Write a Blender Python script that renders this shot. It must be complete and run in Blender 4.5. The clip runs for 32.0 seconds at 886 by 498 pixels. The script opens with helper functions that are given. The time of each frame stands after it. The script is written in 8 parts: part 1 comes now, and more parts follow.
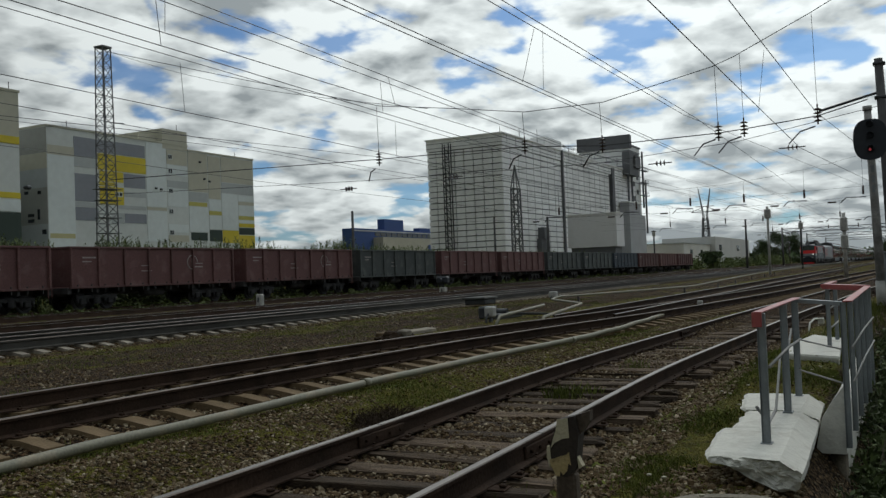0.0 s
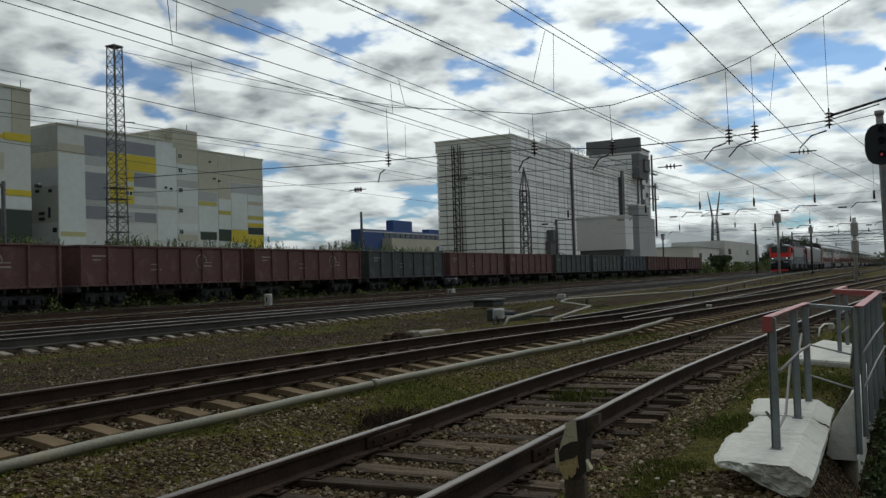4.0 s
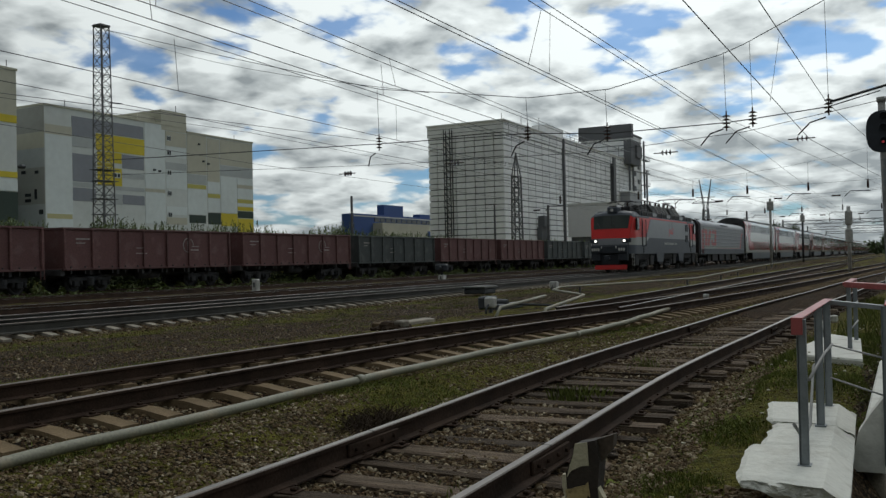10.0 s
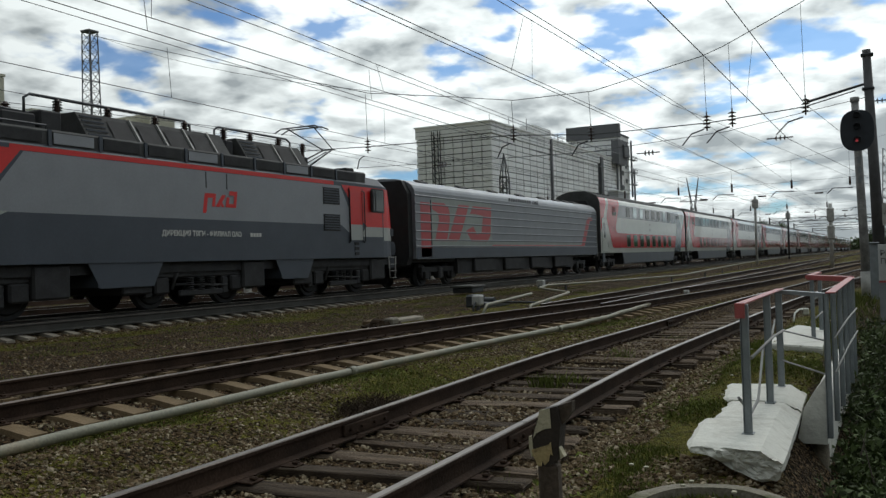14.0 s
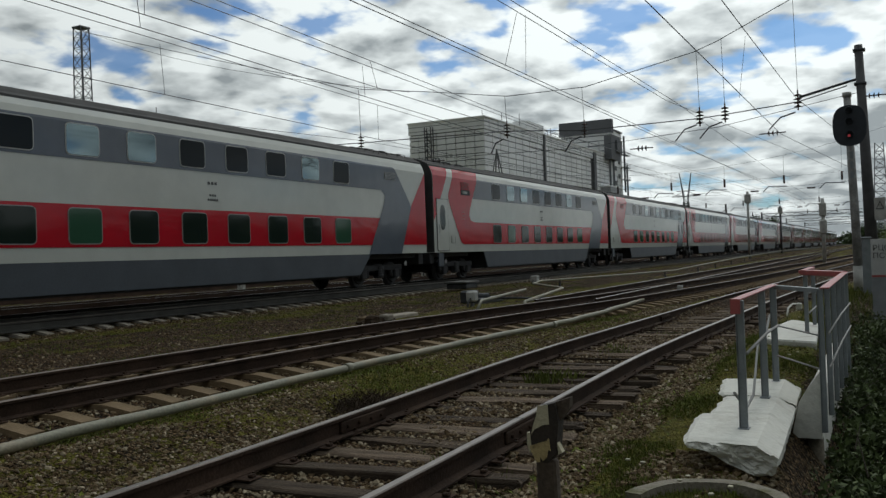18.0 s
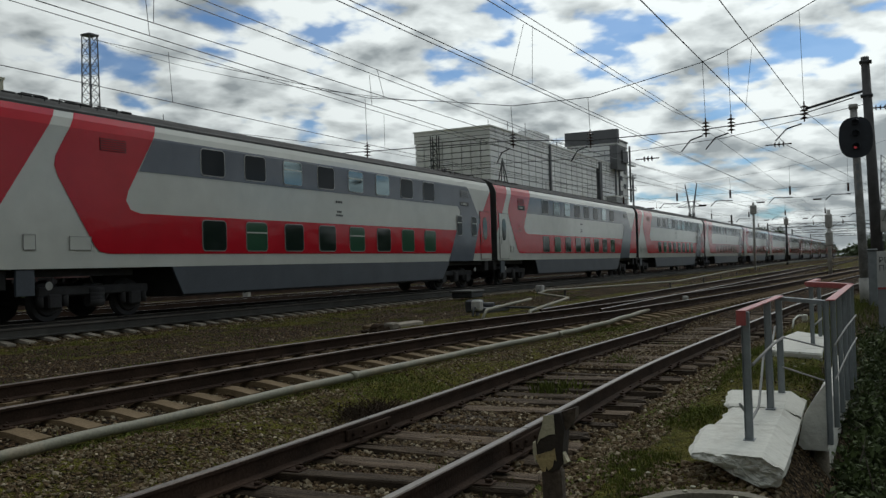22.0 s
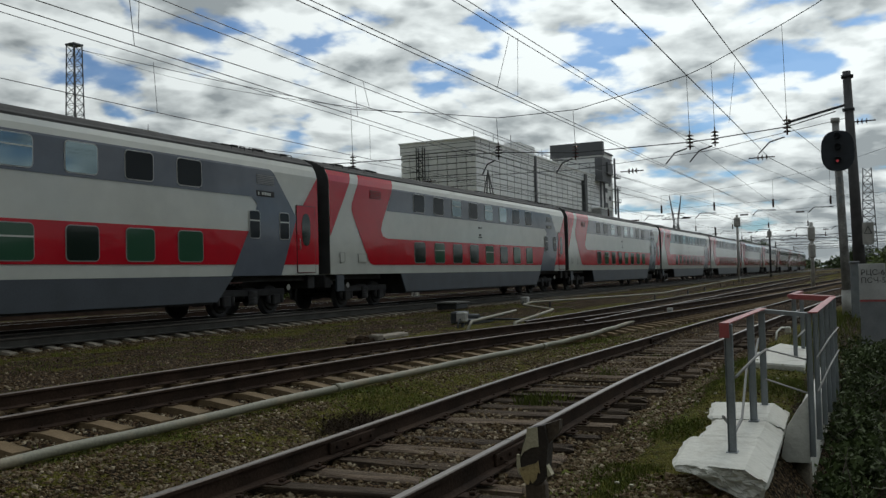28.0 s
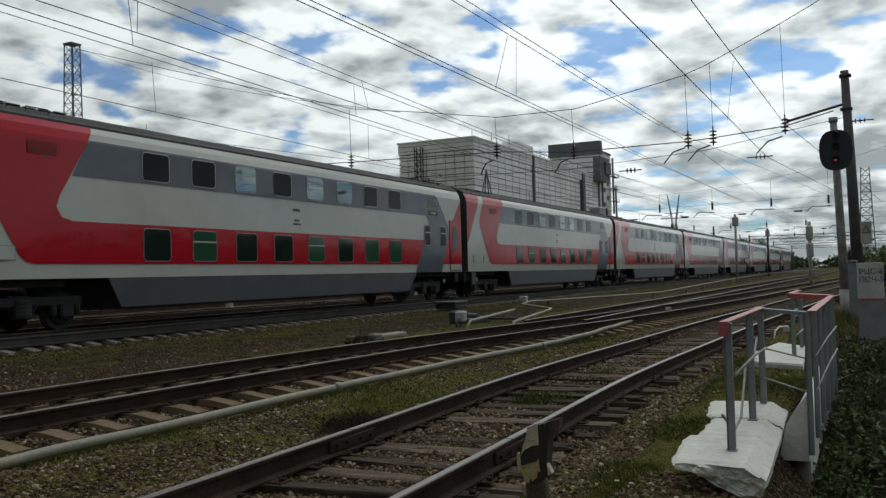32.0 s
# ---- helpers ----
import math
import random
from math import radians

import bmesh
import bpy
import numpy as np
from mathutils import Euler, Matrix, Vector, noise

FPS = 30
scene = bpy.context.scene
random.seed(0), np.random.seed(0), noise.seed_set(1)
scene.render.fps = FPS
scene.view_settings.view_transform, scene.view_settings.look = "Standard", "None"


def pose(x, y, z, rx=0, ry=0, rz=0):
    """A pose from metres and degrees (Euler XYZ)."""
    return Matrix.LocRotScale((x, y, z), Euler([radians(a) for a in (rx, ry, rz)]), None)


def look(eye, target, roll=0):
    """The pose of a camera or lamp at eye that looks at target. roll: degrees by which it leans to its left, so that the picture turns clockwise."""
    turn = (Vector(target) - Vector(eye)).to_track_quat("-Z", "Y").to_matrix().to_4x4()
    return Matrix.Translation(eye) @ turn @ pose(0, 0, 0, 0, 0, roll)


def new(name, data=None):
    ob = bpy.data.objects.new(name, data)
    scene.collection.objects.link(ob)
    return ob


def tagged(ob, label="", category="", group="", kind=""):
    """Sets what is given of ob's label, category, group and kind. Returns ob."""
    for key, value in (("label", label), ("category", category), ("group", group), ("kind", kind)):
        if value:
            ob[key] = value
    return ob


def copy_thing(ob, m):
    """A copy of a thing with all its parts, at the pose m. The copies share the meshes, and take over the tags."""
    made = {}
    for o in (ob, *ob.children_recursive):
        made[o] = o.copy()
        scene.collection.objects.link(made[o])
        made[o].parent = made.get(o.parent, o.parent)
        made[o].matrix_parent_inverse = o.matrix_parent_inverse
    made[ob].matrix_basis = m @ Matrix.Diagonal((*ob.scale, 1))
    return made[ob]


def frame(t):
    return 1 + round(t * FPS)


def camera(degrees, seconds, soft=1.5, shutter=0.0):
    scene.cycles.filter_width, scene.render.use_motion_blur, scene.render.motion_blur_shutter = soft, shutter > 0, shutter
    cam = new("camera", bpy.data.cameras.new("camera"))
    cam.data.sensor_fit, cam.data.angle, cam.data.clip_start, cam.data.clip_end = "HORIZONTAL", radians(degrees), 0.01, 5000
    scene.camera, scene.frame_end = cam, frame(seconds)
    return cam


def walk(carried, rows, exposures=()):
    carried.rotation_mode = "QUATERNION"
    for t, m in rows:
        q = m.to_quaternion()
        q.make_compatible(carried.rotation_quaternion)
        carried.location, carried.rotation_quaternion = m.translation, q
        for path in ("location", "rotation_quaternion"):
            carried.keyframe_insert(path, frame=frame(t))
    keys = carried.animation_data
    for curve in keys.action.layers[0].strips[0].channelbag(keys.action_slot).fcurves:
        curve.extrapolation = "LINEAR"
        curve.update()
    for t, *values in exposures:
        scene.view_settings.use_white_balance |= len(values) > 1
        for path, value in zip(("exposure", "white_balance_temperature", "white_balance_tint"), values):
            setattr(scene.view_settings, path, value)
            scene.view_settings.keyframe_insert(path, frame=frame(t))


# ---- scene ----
cam = camera(52.9, 32.0, soft=1.4)
walk(cam, [
    (0, pose(0.029, 0.010, 1.381, 91.616, 2.217, -62.413)),
    (0.5, pose(0.033, 0.021, 1.376, 91.637, 2.055, -62.328)),
    (1, pose(0.034, 0.020, 1.379, 91.656, 1.920, -62.255)),
    (1.5, pose(0.015, 0.016, 1.387, 91.666, 1.900, -62.188)),
    (2, pose(0.019, 0.015, 1.381, 91.668, 1.876, -62.119)),
    (2.5, pose(0.024, 0.020, 1.382, 91.704, 1.792, -62.050)),
    (3, pose(0.024, 0.022, 1.380, 91.711, 1.752, -61.972)),
    (3.5, pose(0.037, 0.022, 1.380, 91.718, 1.797, -61.916)),
    (5.5, pose(0.023, 0.020, 1.380, 91.768, 1.110, -61.700)),
    (6, pose(0.014, 0.021, 1.382, 91.768, 1.126, -61.634)),
    (6.5, pose(0.015, 0.020, 1.381, 91.776, 1.131, -61.576)),
    (7, pose(0.018, 0.018, 1.384, 91.754, 1.195, -61.514)),
    (7.5, pose(0.013, 0.016, 1.385, 91.725, 1.188, -61.498)),
    (8, pose(0.022, 0.017, 1.385, 91.688, 1.161, -61.479)),
    (8.5, pose(0.015, 0.013, 1.380, 91.612, 1.230, -61.607)),
    (9, pose(0.090, 0.046, 1.390, 91.423, 1.242, -61.618)),
    (9.5, pose(0.354, 0.189, 1.412, 91.133, 1.263, -62.015)),
    (10, pose(0.687, 0.368, 1.436, 90.755, 1.260, -62.480)),
    (10.5, pose(0.688, 0.370, 1.434, 90.725, 1.299, -62.960)),
    (11, pose(0.467, 0.238, 1.422, 90.952, 1.349, -63.203)),
    (11.5, pose(0.052, 0.001, 1.382, 91.361, 1.401, -63.044)),
    (12, pose(0.029, -0.018, 1.377, 91.365, 1.418, -62.934)),
    (12.5, pose(0.046, -0.013, 1.370, 91.364, 1.501, -62.931)),
    (13, pose(0.048, -0.013, 1.384, 91.369, 1.526, -62.893)),
    (13.5, pose(0.094, -0.046, 1.432, 91.433, 1.788, -62.992)),
    (14, pose(0.048, -0.015, 1.394, 90.804, 1.885, -63.140)),
    (14.5, pose(0.054, -0.009, 1.398, 90.814, 2.248, -63.266)),
    (16.5, pose(0.034, 0.002, 1.395, 90.403, 2.768, -63.094)),
    (17, pose(0.032, -0.001, 1.398, 90.288, 2.782, -63.036)),
    (17.5, pose(0.024, -0.002, 1.403, 90.324, 2.459, -63.169)),
    (18, pose(0.020, 0.001, 1.404, 90.522, 2.091, -63.571)),
    (18.5, pose(-0.006, -0.004, 1.404, 90.735, 1.933, -63.582)),
    (19, pose(-0.006, -0.002, 1.408, 90.933, 1.926, -63.498)),
    (19.5, pose(0.003, 0.001, 1.407, 90.969, 1.955, -63.433)),
    (20, pose(-0.007, -0.000, 1.405, 90.995, 1.948, -63.371)),
    (20.5, pose(0.005, -0.004, 1.406, 91.027, 1.808, -63.318)),
    (21, pose(-0.017, -0.006, 1.414, 91.048, 1.673, -63.306)),
    (21.5, pose(-0.011, -0.004, 1.407, 91.098, 1.645, -63.260)),
    (22, pose(-0.017, -0.001, 1.409, 91.096, 1.674, -63.255)),
    (22.5, pose(-0.010, -0.005, 1.408, 91.115, 1.698, -63.248)),
    (23, pose(-0.009, -0.001, 1.408, 91.165, 1.737, -63.339)),
    (23.5, pose(-0.019, -0.007, 1.417, 91.229, 1.762, -63.334)),
    (24, pose(-0.023, -0.003, 1.412, 91.430, 1.723, -63.281)),
    (24.5, pose(-0.022, -0.006, 1.409, 91.497, 1.737, -63.280)),
    (25, pose(-0.037, -0.008, 1.413, 91.622, 1.442, -63.538)),
    (25.5, pose(-0.036, -0.011, 1.413, 91.730, 1.388, -63.722)),
    (27.5, pose(-0.028, -0.010, 1.408, 91.792, 1.523, -64.144)),
    (28, pose(-0.010, -0.007, 1.413, 91.799, 1.547, -64.192)),
    (28.5, pose(-0.020, -0.009, 1.409, 91.812, 1.568, -64.202)),
    (29, pose(-0.014, -0.005, 1.410, 91.827, 1.589, -64.140)),
    (29.5, pose(-0.023, -0.009, 1.411, 91.839, 1.613, -64.116)),
    (30, pose(-0.032, -0.007, 1.411, 91.850, 1.536, -64.227)),
    (30.5, pose(-0.038, -0.007, 1.412, 91.837, 1.499, -64.427)),
    (31, pose(-0.035, -0.005, 1.408, 91.854, 1.493, -64.435)),
    (31.5, pose(-0.051, -0.004, 1.414, 91.838, 1.539, -64.375)),
    (32, pose(-0.027, -0.001, 1.410, 91.764, 1.586, -64.306)),
], exposures=[(0, 0.0), (10.4, 0.02), (11, 0.09), (12, 0.0), (13, 0.05), (13.5, 0.15), (14, 0.27), (17, 0.31), (17.5, 0.14), (18, 0.02), (19, 0.0), (25, -0.05), (28, 0.0), (31, 0.02), (32, 0.08)])

# ---- world and light ----
SUN_AZ, SUN_EL = 92.0, 45.0  # degrees from north (+y) towards east (+x), and up
SUN_DIR = (math.sin(radians(SUN_AZ)) * math.cos(radians(SUN_EL)), math.cos(radians(SUN_AZ)) * math.cos(radians(SUN_EL)), math.sin(radians(SUN_EL)))
scene.view_settings.exposure = 0.0
world = bpy.data.worlds.new("sky")
scene.world = world
world.use_nodes = True


def sky_nodes():
    nt = world.node_tree
    nt.nodes.clear()
    N, L = nt.nodes.new, nt.links.new

    def math_node(op, a, b=None, clamp=False):
        n = N("ShaderNodeMath")
        n.operation, n.use_clamp = op, clamp
        for i, v in enumerate((a, b)):
            if v is None:
                continue
            if isinstance(v, (int, float)):
                n.inputs[i].default_value = v
            else:
                L(v, n.inputs[i])
        return n.outputs[0]

    out, bg = N("ShaderNodeOutputWorld"), N("ShaderNodeBackground")
    sky = N("ShaderNodeTexSky")
    sky.sky_type, sky.sun_disc = "NISHITA", False
    sky.sun_elevation, sky.sun_rotation = radians(SUN_EL), radians(SUN_AZ)
    bg.inputs[1].default_value = 0.1
    co = N("ShaderNodeTexCoord").outputs["Generated"]
    sep = N("ShaderNodeSeparateXYZ")
    L(co, sep.inputs[0])
    x, y, z = sep.outputs
    # cumulus over the dome, flatter and finer towards the horizon
    squash = N("ShaderNodeVectorMath")
    squash.operation = "MULTIPLY"
    L(co, squash.inputs[0])
    squash.inputs[1].default_value = (1.0, 1.0, 2.1)
    high = math_node("MAXIMUM", z, 0.0)
    fall = math_node("DIVIDE", 1.0, math_node("ADD", high, 0.55))
    base = N("ShaderNodeCombineXYZ")
    L(math_node("MULTIPLY", x, fall), base.inputs[0])
    L(math_node("MULTIPLY", y, fall), base.inputs[1])
    L(math_node("MULTIPLY", math_node("LOGARITHM", math_node("ADD", high, 0.11), math.e), 0.85), base.inputs[2])

    def shifted(offset):
        m = N("ShaderNodeVectorMath")
        m.operation = "ADD"
        L(base.outputs[0], m.inputs[0])
        m.inputs[1].default_value = offset
        return m.outputs[0]

    def noise_node(scale, detail, rough, offset, warp=0.3):
        n = N("ShaderNodeTexNoise")
        L(shifted(offset), n.inputs["Vector"])
        n.inputs["Scale"].default_value, n.inputs["Detail"].default_value = scale, detail
        n.inputs["Roughness"].default_value = rough
        n.inputs["Distortion"].default_value = warp
        return n.outputs[0]

    def puffs(offset):
        """Rounded heads of cloud, heaped at three sizes, their cells bent by noise."""
        bend = N("ShaderNodeTexNoise")
        L(shifted(offset), bend.inputs["Vector"])
        bend.inputs["Scale"].default_value, bend.inputs["Detail"].default_value = 9.0, 4.0
        k = N("ShaderNodeVectorMath")
        k.operation = "MULTIPLY_ADD"
        L(bend.outputs["Color"], k.inputs[0])
        k.inputs[1].default_value = (0.10, 0.10, 0.10)
        L(shifted(offset), k.inputs[2])
        v = N("ShaderNodeTexVoronoi")
        v.feature = "SMOOTH_F1"
        L(k.outputs[0], v.inputs["Vector"])
        v.inputs["Scale"].default_value, v.inputs["Detail"].default_value = 8.0, 2.5
        v.inputs["Roughness"].default_value, v.inputs["Smoothness"].default_value = 0.55, 0.35
        return math_node("SUBTRACT", 1.0, v.outputs["Distance"])

    def density(offset):
        big = noise_node(2.6, 2.0, 0.5, offset)
        mid = noise_node(6.0, 10.0, 0.55, offset, 0.15)
        return math_node("ADD", math_node("MULTIPLY", big, 0.35), math_node("ADD", math_node("MULTIPLY", mid, 0.80), math_node("ADD", math_node("MULTIPLY", puffs(offset), PUFF), THICKER)))

    off = SKY_OFFSET
    dens = density(off)
    relief = math_node("SUBTRACT", dens, density((off[0] + 0.01, off[1], off[2] + 0.06)))
    # a few blue openings between the clouds
    for px, py, pz, rad, amount in HOLES:
        d = N("ShaderNodeVectorMath")
        d.operation = "DISTANCE"
        L(squash.outputs[0], d.inputs[0])
        d.inputs[1].default_value = (px, py, pz * 2.1)
        k = math_node("SUBTRACT", 1.0, math_node("DIVIDE", d.outputs["Value"], rad * 1.5), True)
        dens = math_node("SUBTRACT", dens, math_node("MULTIPLY", k, amount * 0.6))
    cover = N("ShaderNodeMapRange")
    cover.interpolation_type = "SMOOTHSTEP"
    L(dens, cover.inputs[0])
    cover.inputs[1].default_value, cover.inputs[2].default_value = 0.53, 0.68
    cover.inputs[3].default_value = 0.13
    # tops catch the light, thick undersides are grey
    shade = math_node("ADD", math_node("MULTIPLY", relief, RELIEF), math_node("MULTIPLY", math_node("SUBTRACT", 0.84, dens), 1.7))
    # farther banks show more of their grey bases
    low = N("ShaderNodeMapRange")
    low.interpolation_type = "SMOOTHSTEP"
    L(z, low.inputs[0])
    low.inputs[1].default_value, low.inputs[2].default_value = 0.01, 0.17
    low.inputs[3].default_value, low.inputs[4].default_value = 0.34, 0.0
    shade = math_node("SUBTRACT", shade, low.outputs[0])
    thick = N("ShaderNodeMapRange")
    L(shade, thick.inputs[0])
    thick.inputs[1].default_value, thick.inputs[2].default_value = -0.30, 0.40
    ccol = N("ShaderNodeMix")
    ccol.data_type = "RGBA"
    L(thick.outputs[0], ccol.inputs["Factor"])
    ccol.inputs["A"].default_value = (*CLOUD_DARK, 1)
    ccol.inputs["B"].default_value = (*CLOUD_LIGHT, 1)
    blue = N("ShaderNodeMix")
    blue.data_type, blue.blend_type = "RGBA", "MULTIPLY"
    blue.inputs["Factor"].default_value = 1.0
    L(sky.outputs[0], blue.inputs["A"])
    blue.inputs["B"].default_value = (*BLUE_GAIN, 1)
    mix = N("ShaderNodeMix")
    mix.data_type = "RGBA"
    L(cover.outputs[0], mix.inputs["Factor"])
    L(blue.outputs["Result"], mix.inputs["A"])
    L(ccol.outputs["Result"], mix.inputs["B"])
    # the veiled sun stands before the viewer: clouds are brighter that way
    dot = N("ShaderNodeVectorMath")
    dot.operation = "DOT_PRODUCT"
    L(co, dot.inputs[0])
    dot.inputs[1].default_value = SUN_DIR
    lit = N("ShaderNodeMapRange")
    lit.interpolation_type = "SMOOTHSTEP"
    L(dot.outputs["Value"], lit.inputs[0])
    lit.inputs[1].default_value, lit.inputs[2].default_value = 0.05, 1.0
    lit.inputs[3].default_value, lit.inputs[4].default_value = 0.35, 1.15
    gain = N("ShaderNodeVectorMath")
    gain.operation = "SCALE"
    L(mix.outputs["Result"], gain.inputs[0])
    L(lit.outputs[0], gain.inputs["Scale"])
    L(gain.outputs[0], bg.inputs[0])
    L(bg.outputs[0], out.inputs[0])


HOLES = [(0.742, 0.631, 0.227, 0.045, 0.22), (0.709, 0.673, 0.211, 0.040, 0.19), (0.670, 0.714, 0.204, 0.040, 0.17), (0.624, 0.762, 0.176, 0.045, 0.19), (0.585, 0.769, 0.256, 0.030, 0.13),
         (0.771, 0.577, 0.271, 0.040, 0.20), (0.807, 0.529, 0.262, 0.040, 0.20), (0.834, 0.488, 0.257, 0.035, 0.16), (0.875, 0.419, 0.244, 0.040, 0.20), (0.899, 0.369, 0.236, 0.040, 0.20),
         (0.920, 0.318, 0.227, 0.040, 0.20), (0.934, 0.285, 0.215, 0.035, 0.18), (0.934, 0.265, 0.240, 0.030, 0.15), (0.941, 0.224, 0.255, 0.040, 0.20), (0.949, 0.190, 0.253, 0.035, 0.18),
         (0.948, 0.239, 0.212, 0.040, 0.20), (0.957, 0.193, 0.216, 0.030, 0.15), (0.971, 0.163, 0.176, 0.045, 0.21), (0.949, 0.161, 0.270, 0.050, 0.18), (0.968, 0.132, 0.213, 0.045, 0.19),
         (0.976, 0.090, 0.199, 0.045, 0.19), (0.980, 0.048, 0.194, 0.040, 0.17), (0.978, 0.027, 0.205, 0.030, 0.15), (0.653, 0.676, 0.340, 0.100, 0.16), (0.928, 0.171, 0.330, 0.100, 0.16)]
SKY_OFFSET = (3.7, 1.9, 2.4)
PUFF, RELIEF, THICKER = 0.36, 2.6, 0.158
CLOUD_LIGHT = (8.7, 9.35, 9.3)
CLOUD_DARK = (3.05, 3.45, 3.6)
BLUE_GAIN = (0.29, 0.51, 0.76)
sky_nodes()

sun = new("sun", bpy.data.lights.new("sun", "SUN"))
sun.data.energy, sun.data.angle, sun.data.color = 0.6, radians(14), (1.0, 0.96, 0.9)
sun.matrix_basis = look([100 * d for d in SUN_DIR], (0, 0, 0))


# ---- materials ----
def mat(name, col, rough=0.75, metal=0.0, var=0.25, scale=2.0, fine=30.0, bump=0.15, other=None, mixat=0.5, rnd=0.0, stretch=(1, 1, 1), island=0.0, spec=0.5):
    """A surface with two scales of variation; other: a second colour that shows in patches."""
    m = bpy.data.materials.new(name)
    m.use_nodes = True
    nt = m.node_tree
    N, L = nt.nodes.new, nt.links.new
    b = nt.nodes["Principled BSDF"]
    b.inputs["Roughness"].default_value, b.inputs["Metallic"].default_value = rough, metal
    b.inputs["Specular IOR Level"].default_value = spec
    tc, mp = N("ShaderNodeTexCoord"), N("ShaderNodeMapping")
    mp.inputs["Scale"].default_value = stretch
    L(tc.outputs["Object"], mp.inputs["Vector"])
    a, f = N("ShaderNodeTexNoise"), N("ShaderNodeTexNoise")
    for n, s, d in ((a, scale, 5.0), (f, fine, 4.0)):
        n.inputs["Scale"].default_value, n.inputs["Detail"].default_value = s, d
        L(mp.outputs[0], n.inputs["Vector"])
    ramp = N("ShaderNodeValToRGB")
    L(a.outputs["Fac"], ramp.inputs[0])
    c0 = [max(0.0, c * (1 - var)) for c in col]
    c1 = [c * (1 + var) for c in col] if other is None else list(other)
    e = ramp.color_ramp.elements
    e[0].position, e[1].position = (0.32, 0.68) if other is None else (mixat - 0.07, mixat + 0.07)
    e[0].color, e[1].color = (*c0, 1), (*c1, 1)
    if other is not None:
        e[0].color = (*col, 1)
    last = ramp.outputs[0]
    mr = N("ShaderNodeMapRange")
    L(f.outputs["Fac"], mr.inputs[0])
    mr.inputs[1].default_value, mr.inputs[2].default_value = 0.25, 0.75
    mr.inputs[3].default_value, mr.inputs[4].default_value = 1 - var * 0.8, 1 + var * 0.8

    def times(col_out, val_out):
        x = N("ShaderNodeVectorMath")
        x.operation = "SCALE"
        L(col_out, x.inputs[0])
        L(val_out, x.inputs["Scale"])
        return x.outputs[0]

    last = times(last, mr.outputs[0])
    if rnd:
        oi, r2 = N("ShaderNodeObjectInfo"), N("ShaderNodeMapRange")
        L(oi.outputs["Random"], r2.inputs[0])
        r2.inputs[3].default_value, r2.inputs[4].default_value = 1 - rnd, 1 + rnd
        last = times(last, r2.outputs[0])
    if island:
        ge, r3 = N("ShaderNodeNewGeometry"), N("ShaderNodeMapRange")
        L(ge.outputs["Random Per Island"], r3.inputs[0])
        r3.inputs[3].default_value, r3.inputs[4].default_value = 1 - island, 1 + island
        last = times(last, r3.outputs[0])
    L(last, b.inputs["Base Color"])
    if bump:
        bp = N("ShaderNodeBump")
        bp.inputs["Strength"].default_value, bp.inputs["Distance"].default_value = bump, 0.02
        L(f.outputs["Fac"], bp.inputs["Height"])
        L(bp.outputs[0], b.inputs["Normal"])
    return m


def glow(name, col, strength):
    m = bpy.data.materials.new(name)
    m.use_nodes = True
    b = m.node_tree.nodes["Principled BSDF"]
    b.inputs["Base Color"].default_value = (*col, 1)
    b.inputs["Emission Color"].default_value = (*col, 1)
    b.inputs["Emission Strength"].default_value = strength
    return m


def glassy(name, col, rough=0.06):
    m = bpy.data.materials.new(name)
    m.use_nodes = True
    b = m.node_tree.nodes["Principled BSDF"]
    b.inputs["Base Color"].default_value = (*col, 1)
    b.inputs["Roughness"].default_value = rough
    b.inputs["Specular IOR Level"].default_value = 0.45
    return m


RAIL_SIDE = mat("rusty_rail", (0.036, 0.022, 0.015), 0.9, 0.0, 0.4, 2.0, 40, 0.3, spec=0.15)
RAIL_TOP = mat("worn_rail_head", (0.19, 0.165, 0.145), 0.38, 0.75, 0.2, 1.5, 30, 0.03, stretch=(0.2, 1, 1))
WOOD_SLP = mat("weathered_sleeper_wood", (0.100, 0.075, 0.054), 0.9, 0, 0.5, 3.0, 45, 0.7, rnd=0.5, stretch=(6, 0.7, 3), spec=0.15)
CONC_SLP = mat("concrete_sleeper", (0.150, 0.108, 0.063), 0.9, 0, 0.3, 4.0, 60, 0.3, rnd=0.15, spec=0.15)
STONE = mat("ballast_stone", (0.085, 0.065, 0.045), 0.9, 0, 0.3, 0.8, 30, 0.2, spec=0.12)


def stone_tints():
    nt = STONE.node_tree
    ge, ra = nt.nodes.new("ShaderNodeNewGeometry"), nt.nodes.new("ShaderNodeValToRGB")
    e = ra.color_ramp.elements
    e[0].color, e[1].color = (0.044, 0.030, 0.016, 1), (0.44, 0.375, 0.27, 1)
    for p, c in ((0.3, (0.096, 0.064, 0.034)), (0.6, (0.168, 0.122, 0.070)), (0.78, (0.18, 0.147, 0.098)), (0.92, (0.26, 0.215, 0.145))):
        e.new(p).color = (*c, 1)
    nt.links.new(ge.outputs["Random Per Island"], ra.inputs[0])
    nt.links.new(ra.outputs[0], nt.nodes["Principled BSDF"].inputs["Base Color"])


